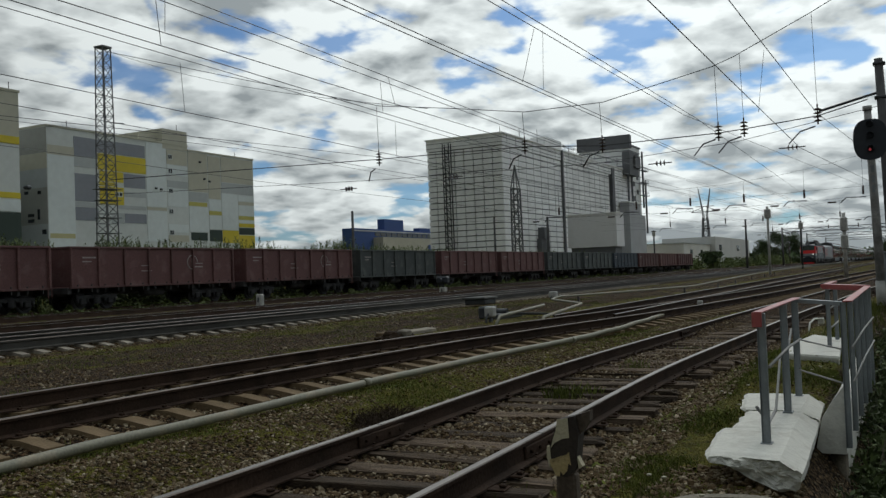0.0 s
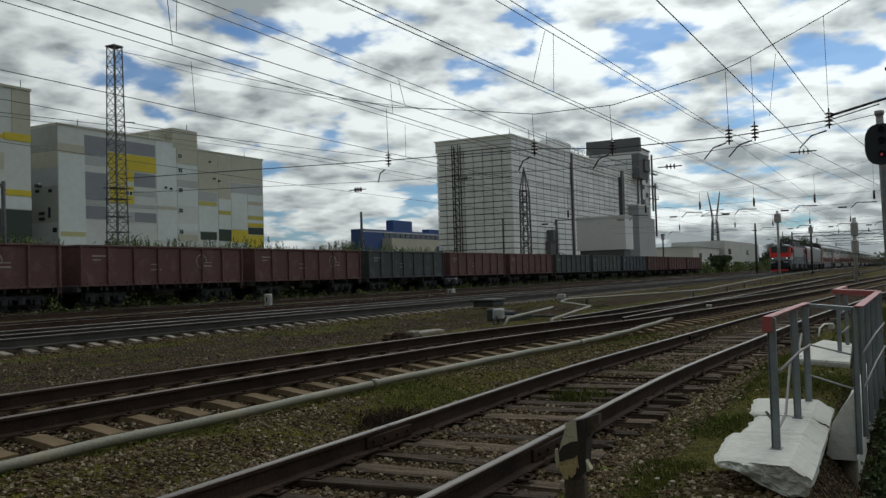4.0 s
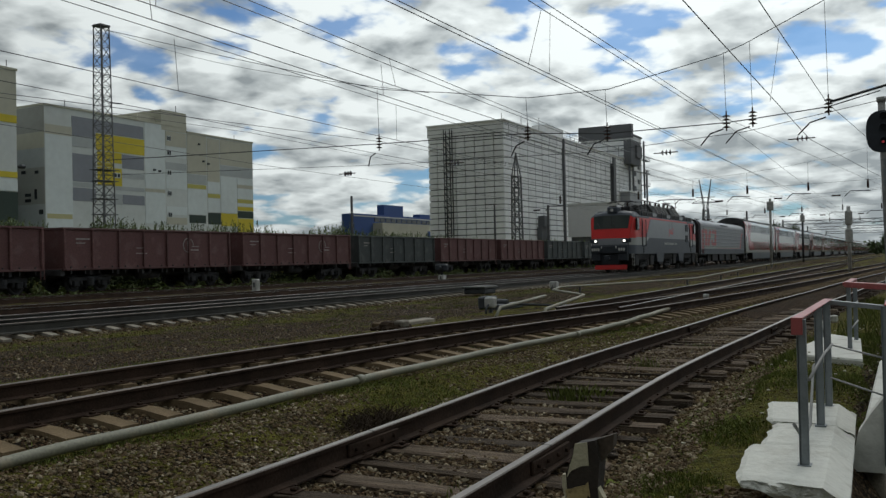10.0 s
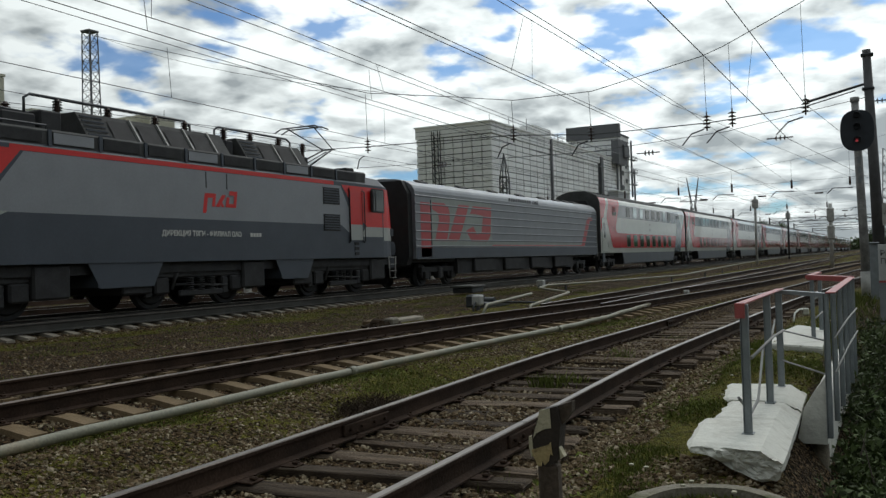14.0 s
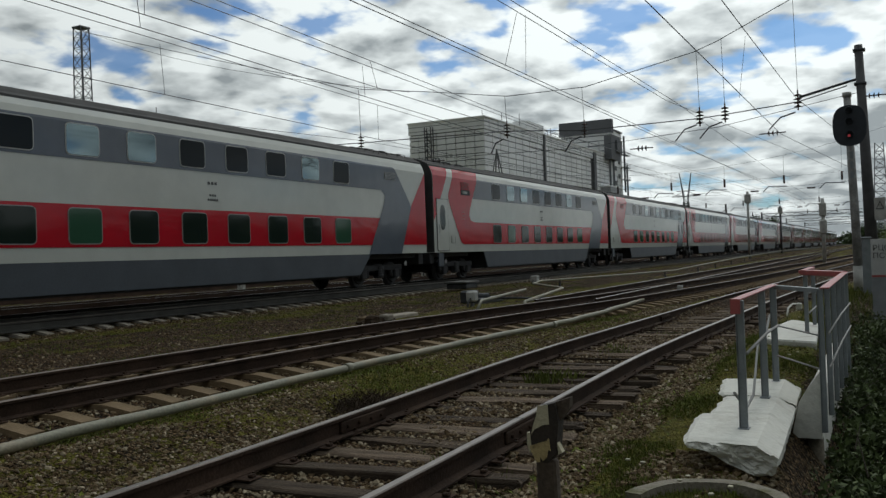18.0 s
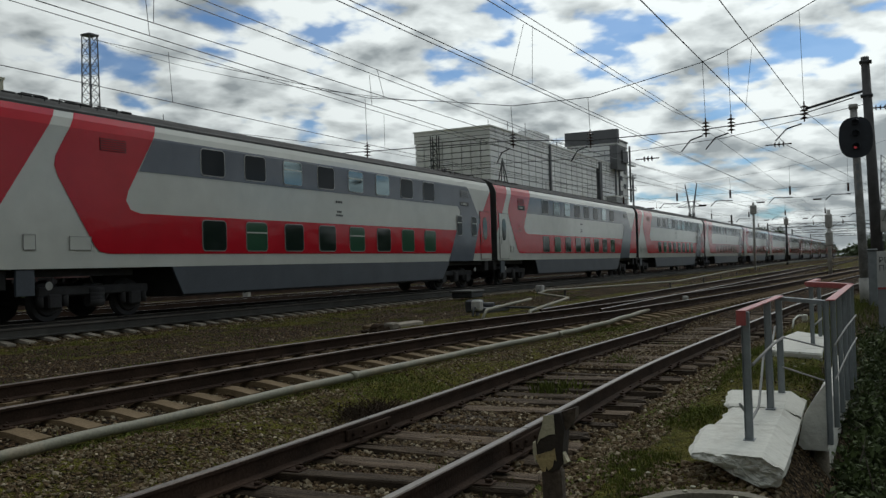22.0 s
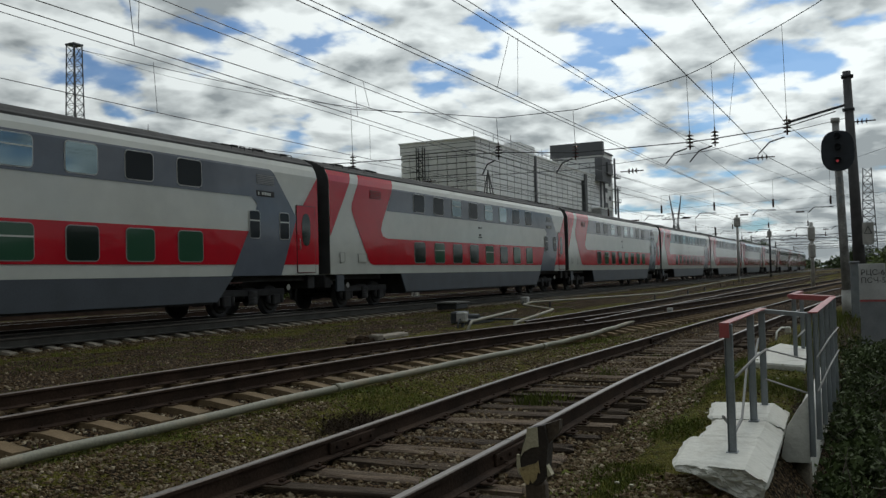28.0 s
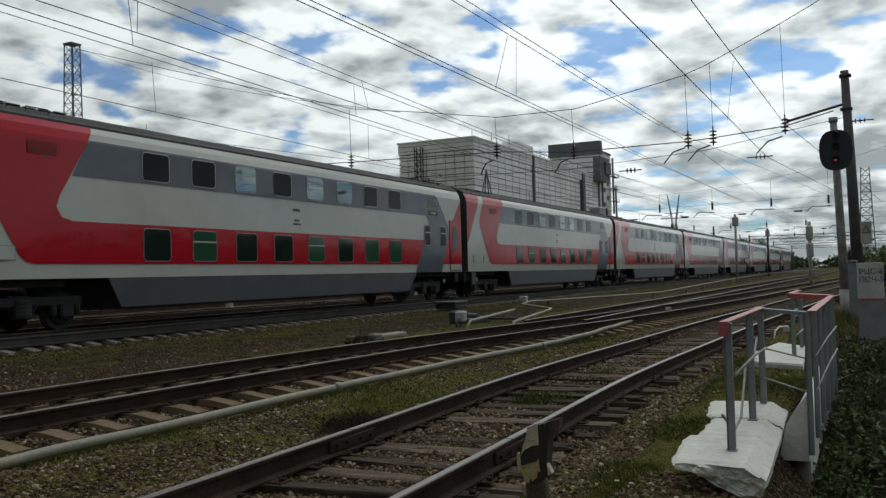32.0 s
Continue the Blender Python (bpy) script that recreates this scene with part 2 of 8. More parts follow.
stone_tints()
WHITE_CONC = mat("whitewashed_concrete", (0.62, 0.62, 0.57), 0.9, 0, 0.10, 3.0, 16, 0.6, other=(0.50, 0.49, 0.44), mixat=0.62)
GREY_PAINT = mat("grey_steel_paint", (0.22, 0.245, 0.26), 0.5, 0.2, 0.12, 6.0, 60, 0.08)
RED_PAINT = mat("red_rail_paint", (0.37, 0.085, 0.085), 0.42, 0, 0.15, 6.0, 50, 0.1)
STEEL = mat("dark_steel", (0.06, 0.065, 0.07), 0.55, 0.5, 0.25, 3.0, 30, 0.1)
WIRE = mat("overhead_wire", (0.07, 0.074, 0.08), 0.5, 0.6, 0.2, 3.0, 30, 0.0)
POLE_C = mat("pole_concrete", (0.085, 0.085, 0.088), 0.85, 0, 0.25, 2.0, 40, 0.2)
SIGNAL_BLACK = mat("signal_black", (0.020, 0.026, 0.036), 0.6, 0, 0.2, 4.0, 40, 0.05)
SIG_WHITE = mat("signal_post_paint", (0.42, 0.42, 0.40), 0.75, 0, 0.25, 3.0, 40, 0.15)
POST_GREY = mat("weathered_post_concrete", (0.27, 0.27, 0.265), 0.85, 0, 0.35, 3.0, 30, 0.3)
PIPE_P = mat("pale_green_pipe_paint", (0.195, 0.190, 0.138), 0.6, 0, 0.3, 2.0, 40, 0.15, other=(0.26, 0.225, 0.155), mixat=0.6)
INSUL = mat("brown_insulator", (0.05, 0.03, 0.025), 0.25, 0, 0.2, 4, 30, 0)
WILLOW = mat("willow_leaf", (0.100, 0.135, 0.040), 0.8, 0, 0.35, 0.8, 6, 0, island=0.5)
GRASS = mat("grass_blade", (0.118, 0.142, 0.032), 0.8, 0, 0.3, 1.0, 10, 0, island=0.5, spec=0.2)
# leaf colour darkened to stand for the shade below the wagons
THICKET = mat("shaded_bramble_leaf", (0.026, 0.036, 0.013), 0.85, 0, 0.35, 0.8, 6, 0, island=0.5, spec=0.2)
LOW_WEED = mat("low_weed_leaf", (0.082, 0.098, 0.018), 0.85, 0, 0.3, 0.8, 6, 0, island=0.6, spec=0.12)
WEED = mat("weed_leaf", (0.05, 0.072, 0.02), 0.8, 0, 0.35, 0.8, 6, 0, island=0.5)
LEAF = mat("tree_leaf", (0.05, 0.08, 0.028), 0.8, 0, 0.35, 0.6, 6, 0, island=0.5)
BARK = mat("bark", (0.09, 0.075, 0.06), 0.9, 0, 0.3, 3, 30, 0.4)


def ground_material():
    m = bpy.data.materials.new("gravel_soil_and_moss")
    m.use_nodes = True
    nt = m.node_tree
    N, L = nt.nodes.new, nt.links.new
    b = nt.nodes["Principled BSDF"]
    b.inputs["Roughness"].default_value = 0.95
    b.inputs["Specular IOR Level"].default_value = 0.08
    tc = N("ShaderNodeTexCoord").outputs["Object"]

    def tex(kind, scale, detail=6.0):
        n = N(kind)
        n.inputs["Scale"].default_value = scale
        if kind == "ShaderNodeTexNoise":
            n.inputs["Detail"].default_value = detail
            n.inputs["Roughness"].default_value = 0.62
        L(tc, n.inputs["Vector"])
        return n

    def mix(fac, a, c, kind="MIX"):
        x = N("ShaderNodeMix")
        x.data_type, x.blend_type = "RGBA", kind
        for sock, v in ((x.inputs["Factor"], fac), (x.inputs["A"], a), (x.inputs["B"], c)):
            if isinstance(v, tuple):
                sock.default_value = (*v, 1)
            elif isinstance(v, float):
                sock.default_value = v
            else:
                L(v, sock)
        return x.outputs["Result"]

    def ramp(v, lo, hi):
        r = N("ShaderNodeMapRange")
        L(v, r.inputs[0])
        r.inputs[1].default_value, r.inputs[2].default_value = lo, hi
        return r.outputs[0]

    soil = mix(ramp(tex("ShaderNodeTexNoise", 0.9).outputs["Fac"], 0.35, 0.65), (0.055, 0.036, 0.019), (0.125, 0.086, 0.049))
    vor = tex("ShaderNodeTexVoronoi", 30.0)
    chips = tex("ShaderNodeTexVoronoi", 61.0)
    sepc = N("ShaderNodeSeparateColor")
    L(vor.outputs["Color"], sepc.inputs[0])
    tone = N("ShaderNodeMapRange")
    L(sepc.outputs[0], tone.inputs[0])
    tone.inputs[3].default_value, tone.inputs[4].default_value = 0.25, 2.1
    rust = N("ShaderNodeAttribute")
    rust.attribute_name = "rust"
    soil = mix(rust.outputs["Fac"], soil, (0.062, 0.034, 0.0175))
    pebs = N("ShaderNodeVectorMath")
    pebs.operation = "SCALE"
    L(soil, pebs.inputs[0]), L(tone.outputs[0], pebs.inputs["Scale"])
    peb = pebs.outputs[0]
    # a few pale pebbles; gaps coloured near-black for soil and the shade between stones
    pale = N("ShaderNodeMapRange")
    L(sepc.outputs[1], pale.inputs[0])
    pale.inputs[1].default_value, pale.inputs[2].default_value = 0.88, 0.94
    peb = mix(pale.outputs[0], peb, (0.20, 0.165, 0.105))
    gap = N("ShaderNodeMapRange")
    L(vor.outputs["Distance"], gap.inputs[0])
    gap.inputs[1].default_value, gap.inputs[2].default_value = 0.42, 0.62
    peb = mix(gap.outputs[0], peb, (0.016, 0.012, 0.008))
    moss = mix(ramp(tex("ShaderNodeTexNoise", 11.0).outputs["Fac"], 0.32, 0.68), (0.050, 0.045, 0.010), (0.150, 0.138, 0.024))
    at = N("ShaderNodeAttribute")
    at.attribute_name = "green"
    g = N("ShaderNodeMath")
    g.operation = "ADD"
    L(at.outputs["Fac"], g.inputs[0])
    L(ramp(tex("ShaderNodeTexNoise", 1.3, 12.0).outputs["Fac"], 0.2, 0.8), g.inputs[1])
    g2 = N("ShaderNodeMath")
    g2.operation = "MULTIPLY_ADD"
    L(tex("ShaderNodeTexNoise", 8.0, 8.0).outputs["Fac"], g2.inputs[0])
    g2.inputs[1].default_value = 1.0
    L(g.outputs[0], g2.inputs[2])
    col = mix(ramp(g2.outputs[0], 1.37, 1.56), peb, moss)
    fine = N("ShaderNodeMapRange")
    L(tex("ShaderNodeTexNoise", 85.0, 4.0).outputs["Fac"], fine.inputs[0])
    fine.inputs[1].default_value, fine.inputs[2].default_value, fine.inputs[3].default_value, fine.inputs[4].default_value = 0.3, 0.7, 0.30, 1.75
    sc = N("ShaderNodeVectorMath")
    sc.operation = "SCALE"
    L(col, sc.inputs[0]), L(fine.outputs[0], sc.inputs["Scale"])
    L(sc.outputs[0], b.inputs["Base Color"])
    bp = N("ShaderNodeBump")
    bp.inputs["Strength"].default_value, bp.inputs["Distance"].default_value = 1.0, 0.05
    hsum = N("ShaderNodeMath")
    hsum.operation = "MULTIPLY_ADD"
    hsum.inputs[1].default_value = 0.5
    L(chips.outputs["Distance"], hsum.inputs[0]), L(vor.outputs["Distance"], hsum.inputs[2])
    bp.invert = True
    L(hsum.outputs[0], bp.inputs["Height"])
    L(bp.outputs[0], b.inputs["Normal"])
    return m


GROUND = ground_material()


# ---- mesh building ----
class Mesh:
    """Collects vertices and faces of one part."""

    def __init__(self):
        self.v, self.f, self.mi, self.sm = [], [], [], []

    def face(self, pts, mi=0, smooth=False):
        n = len(self.v)
        self.v += [tuple(p) for p in pts]
        self.f.append(tuple(range(n, n + len(pts))))
        self.mi.append(mi), self.sm.append(smooth)

    def add(self, verts, faces, mi=0, smooth=False):
        n = len(self.v)
        self.v += [tuple(p) for p in verts]
        for f in faces:
            self.f.append(tuple(i + n for i in f))
            self.mi.append(mi), self.sm.append(smooth)
        return self

    def box(self, x0, x1, y0, y1, z0, z1, bev=0.0, mi=0):
        """A block; bev: chamfer along all edges."""
        if bev <= 0:
            v = [(x, y, z) for x in (x0, x1) for y in (y0, y1) for z in (z0, z1)]
            return self.add(v, [(0, 1, 3, 2), (4, 6, 7, 5), (0, 4, 5, 1), (2, 3, 7, 6), (0, 2, 6, 4), (1, 5, 7, 3)], mi)
        X, Y, Z, b = (x0, x1), (y0, y1), (z0, z1), bev
        v, ix = [], {}
        for i in (0, 1):
            for j in (0, 1):
                for k in (0, 1):
                    sx, sy, sz = (1, -1)[i] * b, (1, -1)[j] * b, (1, -1)[k] * b
                    for a, p in enumerate(((X[i], Y[j] + sy, Z[k] + sz), (X[i] + sx, Y[j], Z[k] + sz), (X[i] + sx, Y[j] + sy, Z[k]))):
                        ix[i, j, k, a] = len(v)
                        v.append(p)
        f = []
        q = ((0, 0), (1, 0), (1, 1), (0, 1))
        for s in (0, 1):
            f.append([ix[s, j, k, 0] for j, k in q][:: 1 if s else -1])
            f.append([ix[j, s, k, 1] for j, k in q][:: -1 if s else 1])
            f.append([ix[j, k, s, 2] for j, k in q][:: 1 if s else -1])
        for a in (0, 1):
            for c in (0, 1):
                f.append([ix[a, c, 0, 0], ix[a, c, 0, 1], ix[a, c, 1, 1], ix[a, c, 1, 0]])
                f.append([ix[a, 0, c, 0], ix[a, 0, c, 2], ix[a, 1, c, 2], ix[a, 1, c, 0]])
                f.append([ix[0, a, c, 1], ix[0, a, c, 2], ix[1, a, c, 2], ix[1, a, c, 1]])
        for i in (0, 1):
            for j in (0, 1):
                for k in (0, 1):
                    f.append([ix[i, j, k, 0], ix[i, j, k, 1], ix[i, j, k, 2]])
        return self.add(v, f, mi)

    def tube(self, pts, r, seg=8, mi=0, caps=True):
        """A round bar through pts; r: one radius, or one a point."""
        pts = [Vector(p) for p in pts]
        rs = r if isinstance(r, (list, tuple)) else [r] * len(pts)
        n0, verts, faces = 0, [], []
        for i, p in enumerate(pts):
            d = (pts[min(i + 1, len(pts) - 1)] - pts[max(i - 1, 0)]).normalized()
            a = d.orthogonal().normalized() if i == 0 else (a - d * a.dot(d)).normalized()
            b = d.cross(a)
            for k in range(seg):
                t = 2 * math.pi * k / seg
                verts.append(p + (a * math.cos(t) + b * math.sin(t)) * rs[i])
        for i in range(len(pts) - 1):
            for k in range(seg):
                k2 = (k + 1) % seg
                faces.append((i * seg + k, i * seg + k2, (i + 1) * seg + k2, (i + 1) * seg + k))
        self.add(verts, faces, mi, seg > 5)
        if caps:
            self.add(verts[:seg], [tuple(range(seg))[::-1]], mi)
            self.add(verts[-seg:], [tuple(range(seg))], mi)
        return self

    def bar(self, p, q, w, mi=0):
        """A square bar from p to q."""
        return self.tube([p, q], w * 0.7071, 4, mi)

    def sweep(self, profile, path, mi=0, closed=True, mis=None, caps=True):
        """profile: (side, up) points; path: (x, y, z, yaw). The side axis lies across the yaw."""
        verts, faces, m2 = [], [], []
        n = len(profile)
        for x, y, z, yaw in path:
            sx, sy = -math.sin(yaw), math.cos(yaw)
            verts += [(x + s * sx, y + s * sy, z + u) for s, u in profile]
        for i in range(len(path) - 1):
            for k in range(n if closed else n - 1):
                k2 = (k + 1) % n
                faces.append((i * n + k, (i + 1) * n + k, (i + 1) * n + k2, i * n + k2))
                m2.append(mi if mis is None else mis[k])
        base = len(self.v)
        self.v += verts
        for f, q in zip(faces, m2):
            self.f.append(tuple(j + base for j in f)), self.mi.append(q), self.sm.append(False)
        if caps and closed:
            self.add(verts[:n], [tuple(range(n))], mi)
            self.add(verts[-n:], [tuple(range(n))[::-1]], mi)
        return self

    def disc(self, c, axis, r, depth, seg=16, mi=0):
        c, axis = Vector(c), Vector(axis).normalized()
        return self.tube([c, c + axis * depth], r, seg, mi)

    def data(self, name, mats):
        me = bpy.data.meshes.new(name)
        if len(self.v) < 6000:
            # weld corners that meet
            seen, ix, keep = {}, [], []
            for p in self.v:
                k = (round(p[0], 4), round(p[1], 4), round(p[2], 4))
                if k not in seen:
                    seen[k] = len(keep)
                    keep.append(p)
                ix.append(seen[k])
            faces, mi, sm = [], [], []
            for f, a, b in zip(self.f, self.mi, self.sm):
                g = [ix[i] for i in f]
                g = [q for j, q in enumerate(g) if q != g[j - 1]]
                if len(set(g)) > 2 and len(set(g)) == len(g):
                    faces.append(g), mi.append(a), sm.append(b)
            self.v, self.f, self.mi, self.sm = keep, faces, mi, sm
        me.from_pydata(self.v, [], self.f)
        for m in mats if isinstance(mats, (list, tuple)) else [mats]:
            me.materials.append(m)
        me.polygons.foreach_set("material_index", self.mi)
        me.polygons.foreach_set("use_smooth", self.sm)
        me.update()
        return me


def part(name, mesh, mats, parent=None, label="", at=None):
    """Links a Mesh (or mesh data) as one object under a thing or a part."""
    data = mesh.data(name, mats) if isinstance(mesh, Mesh) else mesh
    ob = new(name, data)
    if parent is not None:
        ob.parent = parent
    if at is not None:
        ob.matrix_basis = at
    return tagged(ob, label)


def thing(name, label, category, group="", kind="", at=None):
    ob = new(name)
    ob.empty_display_size = 0.2
    if at is not None:
        ob.matrix_basis = at
    return tagged(ob, label, category, group, kind)


def smooth01(t):
    t = min(1.0, max(0.0, t))
    return t * t * (3 - 2 * t)


def lerp_table(x, table):
    """A smooth curve through (x, y) knots."""
    if x <= table[0][0]:
        return table[0][1] + (x - table[0][0]) * (table[1][1] - table[0][1]) / (table[1][0] - table[0][0])
    for i in range(len(table) - 1):
        (x0, y0), (x1, y1) = table[i], table[i + 1]
        if x <= x1:
            ya, yb = table[max(i - 1, 0)], table[min(i + 2, len(table) - 1)]
            m0 = (y1 - ya[1]) / (x1 - ya[0])
            m1 = (yb[1] - y0) / (yb[0] - x0)
            h, t = x1 - x0, (x - x0) / (x1 - x0)
            return ((2 * t**3 - 3 * t**2 + 1) * y0 + (t**3 - 2 * t**2 + t) * h * m0 + (-2 * t**3 + 3 * t**2) * y1 + (t**3 - t**2) * h * m1)
    (x0, y0), (x1, y1) = table[-2], table[-1]
    return y1 + (x - x1) * (y1 - y0) / (x1 - x0)


# ---- plan: the tracks, x along the line, y across it ----
def track_1(x):
    return lerp_table(x, [(-30, 3.3), (0, 3.55), (6, 3.64), (12, 3.80), (18, 3.65), (27, 3.35), (35, 2.9), (46, 2.35), (90, -0.5), (160, -6.0)])


def track_2(x):
    return lerp_table(x, [(-30, 8.2), (0, 8.2), (6, 8.18), (9, 8.10), (12, 7.93), (15, 7.68), (18.4, 7.22), (23, 6.53), (34, 5.52), (55, 4.23), (110, 1.4), (276, -5.5)])


def flat(y):
    return lambda x: y


T3, T4, T5, T6 = 18.08, 23.3, 31.3, 40.35
Z1, Z2, Z3, Z4, Z5, Z6 = 0.0, 0.22, 0.40, 0.37, 0.34, 0.21
# centre line, rail height, depth of the ballast under the rail
LINES = [(track_1, Z1, 0.232), (track_2, Z2, 0.245), (flat(T3), Z3, 0.335), (flat(T4), Z4, 0.325), (flat(T5), Z5, 0.325), (flat(T6), Z6, 0.325)]


def ditch(x, y):
    """How far the ground drops beside the culvert, 0 to 1."""
    return smooth01((x - 5.0) / 2.5) * smooth01((0.98 - y) / 1.1) * smooth01((34 - x) / 14)


def ground_z(x, y):
    z = lerp_table(y, [(-60, -0.6), (-12, -0.45), (0, -0.26), (1.5, -0.15), (3.5, -0.25), (5.2, -0.12), (6.4, -0.06), (9, -0.03), (12.5, -0.05), (15, 0.02), (18, 0.12), (23, 0.15), (31, 0.12), (38, 0.08), (60, 0.2), (200, 0.3)])
    for fn, zr, deep in LINES:
        d = abs(y - fn(x))
        if d < 3.2:
            w = 1 - smooth01((d - 1.75) / 1.2)
            z = z * (1 - w) + (zr - deep) * w
            if fn is not track_1 and y < fn(x):
                z = (zr - deep - 0.05 * smooth01((d - 1.0) / 0.4)) if d < 1.5 else min(z, zr - deep - 0.06)
    d = track_1(x) - y
    z -= 0.028 * smooth01((d - 0.86) / 0.16) * smooth01((1.75 - d) / 0.4)
    z -= 1.15 * ditch(x, y)
    if y < 45 and abs(x) < 120:
        z += 0.035 * noise.noise((x * 0.5, y * 0.5, 0.3)) + 0.02 * noise.noise((x * 2.1, y * 2.1, 5.3))
    # grassy fill between the culvert blocks
    m = smooth01((x - 10.2) / 2.0) * smooth01((18 - x) / 2.5) * smooth01((y - 0.72) / 0.2) * smooth01((2.3 - y) / 0.5)
    z += m * max(0.0, -0.055 - z)
    if 22 < x < 120 and abs(y - 7.36) < 1.5:
        z = min(z, -0.02)
    return z


def moss_patch(x, y):
    """Uneven patches of moss and low grass, 0 to 1."""
    n = noise.noise((x * 0.45, y * 0.8, 2.0)) + 0.55 * noise.noise((x * 1.5, y * 1.9, 9.0)) + 0.3 * noise.noise((x * 4, y * 4, 1.0))
    return smooth01(0.5 + 1.1 * n)


def greenness(x, y):
    """Where moss and grass grow, 0 to 1."""
    if y > 42:
        return 0.8
    g = 0.30 + 0.5 * moss_patch(x, y)
    for fn, _, _ in LINES:
        d = abs(y - fn(x))
        g = min(g, 0.0 + 0.42 * max(0.0, d - 1.0)) if d < 2.4 else g
    if track_1(x) + 1.0 < y < track_2(x) - 1.45:
        g = 0.47 + 0.62 * moss_patch(x, y)
    if y < track_1(x) - 1.2:
        g = 0.38 + 0.34 * moss_patch(x, y) + 0.5 * smooth01((track_1(x) - 1.35 - y) / 0.5)
    if 11.0 < y < 15.6:
        g = 0.04 + 0.34 * moss_patch(x, y) + 0.24 * smooth01((y - 13.4) / 1.6)
    if x > 6 and y < 0.9:
        g = 0.15
    return g * (1 - 0.8 * ditch(x, y))


def rustiness(x, y):
    """Brown brake dust and rust beside the rails, 0 to 1."""
    r = max(0.5 * smooth01((x - 22) / 14), 0.45 * smooth01((y - 9.6) / 0.8) * smooth01((15.0 - y) / 2.0)) if 3 < y < 17 else 0.0
    for fn, _, _ in LINES:
        r = max(r, 0.85 * (1 - smooth01((abs(y - fn(x)) - 0.9) / (0.9 if fn is track_1 else 1.9))))
    return r


def build_ground():
    def steps(a, b, h0, grow, hmax):
        out, h = [a], h0
        while out[-1] < b:
            out.append(out[-1] + h)
            h = min(h * grow, hmax)
        return out

    xs = [-3000, -1200, -500, -200, -90, -50, -30, -18] + steps(-10, 24, 0.14, 1.0, 0.14) + steps(24.3, 110, 0.3, 1.03, 3.0) + [125, 150, 180, 220, 280, 360, 480, 700, 1100, 1800, 3000]
    ys = [-3000, -1200, -500, -200, -90, -45, -25, -14, -8, -5] + steps(-3.5, 12, 0.14, 1.0, 0.14) + steps(12.2, 42, 0.2, 1.03, 0.9) + [46, 52, 60, 75, 95, 130, 180, 280, 480, 900, 1700, 3200]
    nx, ny = len(xs), len(ys)
    verts = [(x, y, ground_z(x, y)) for x in xs for y in ys]
    faces = [(i * ny + j, (i + 1) * ny + j, (i + 1) * ny + j + 1, i * ny + j + 1) for i in range(nx - 1) for j in range(ny - 1)]
    me = bpy.data.meshes.new("ground")
    me.from_pydata(verts, [], faces)
    at = me.attributes.new("green", "FLOAT", "POINT")
    at.data.foreach_set("value", [greenness(x, y) for x in xs for y in ys])
    ru = me.attributes.new("rust", "FLOAT", "POINT")
    ru.data.foreach_set("value", [rustiness(x, y) for x in xs for y in ys])
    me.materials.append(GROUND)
    me.polygons.foreach_set("use_smooth", [True] * len(faces))
    tagged(new("ground", me), "gravelly railway ground with moss, grass and brown soil", "ground", kind="structure")


build_ground()

RAIL_PROFILE = [(-0.075, 0), (-0.075, 0.014), (-0.012, 0.032), (-0.009, 0.135), (-0.036, 0.146), (-0.036, 0.172), (-0.028, 0.18), (0.028, 0.18), (0.036, 0.172), (0.036, 0.146), (0.009, 0.135), (0.012, 0.032), (0.075, 0.014), (0.075, 0)]
RAIL_MIS = [0, 0, 0, 0, 0, 2, 1, 2, 0, 0, 0, 0, 0, 0]
LOW_RAIL = [(-0.07, 0), (-0.035, 0.14), (-0.035, 0.18), (0.035, 0.18), (0.035, 0.14), (0.07, 0)]


def rail(parent, fn, zr, side, xs, low=False, top=None, tall=0.18, web=None):
    m = Mesh()
    path = []
    for x in xs:
        yaw = math.atan((fn(x + 0.5) - fn(x - 0.5)))
        path.append((x - side * 0.8 * math.sin(yaw), fn(x) + side * 0.8 * math.cos(yaw), zr - tall, yaw))
    m.sweep(LOW_RAIL if low else [(a, b + (tall - 0.18) * (b > 0.02)) for a, b in RAIL_PROFILE], path, mis=[0, 0, 1, 0, 0, 0] if low else RAIL_MIS)
    part("rail", m, [web or RAIL_SIDE, top or RAIL_TOP, RAIL_DULL], parent)


def sleeper_mesh(kind, seed):
    rng = random.Random(seed)
    m = Mesh()
    if kind == "wood":
        w, h = 0.115 + rng.uniform(-0.012, 0.012), 0.16
        m.box(-w, w, -1.22 + rng.uniform(-0.09, 0.06), 1.37 + rng.uniform(-0.05, 0.05), -h, 0, 0.014)
        m.v = [(x + rng.uniform(-0.03, 0.03), y + rng.uniform(-0.05, 0.05), z + rng.uniform(-0.035, 0.008)) for x, y, z in m.v]
        return m.data("sleeper", WOOD_SLP)
    prof = [(-0.14, -0.18), (-0.10, 0.0), (0.10, 0.0), (0.14, -0.18)]
    end, fall = (-1.62, -0.10) if kind == "pale" else (-1.40, -0.055)
    for y0, y1, d0, d1 in ((end, -1.05, fall, -0.006), (-1.05, -0.55, -0.006, 0.0), (-0.55, 0.55, 0.0, -0.045), (0.55, 1.38, 0.0, -0.03)):
        v = [(x, y0, z + d0) for x, z in prof] + [(x, y1, z + d1) for x, z in prof]
        m.add(v, [(0, 1, 5, 4), (1, 2, 6, 5), (2, 3, 7, 6), (0, 3, 2, 1), (4, 5, 6, 7)])
    return m.data("sleeper", CONC_GREY if kind == "pale" else CONC_SLP)


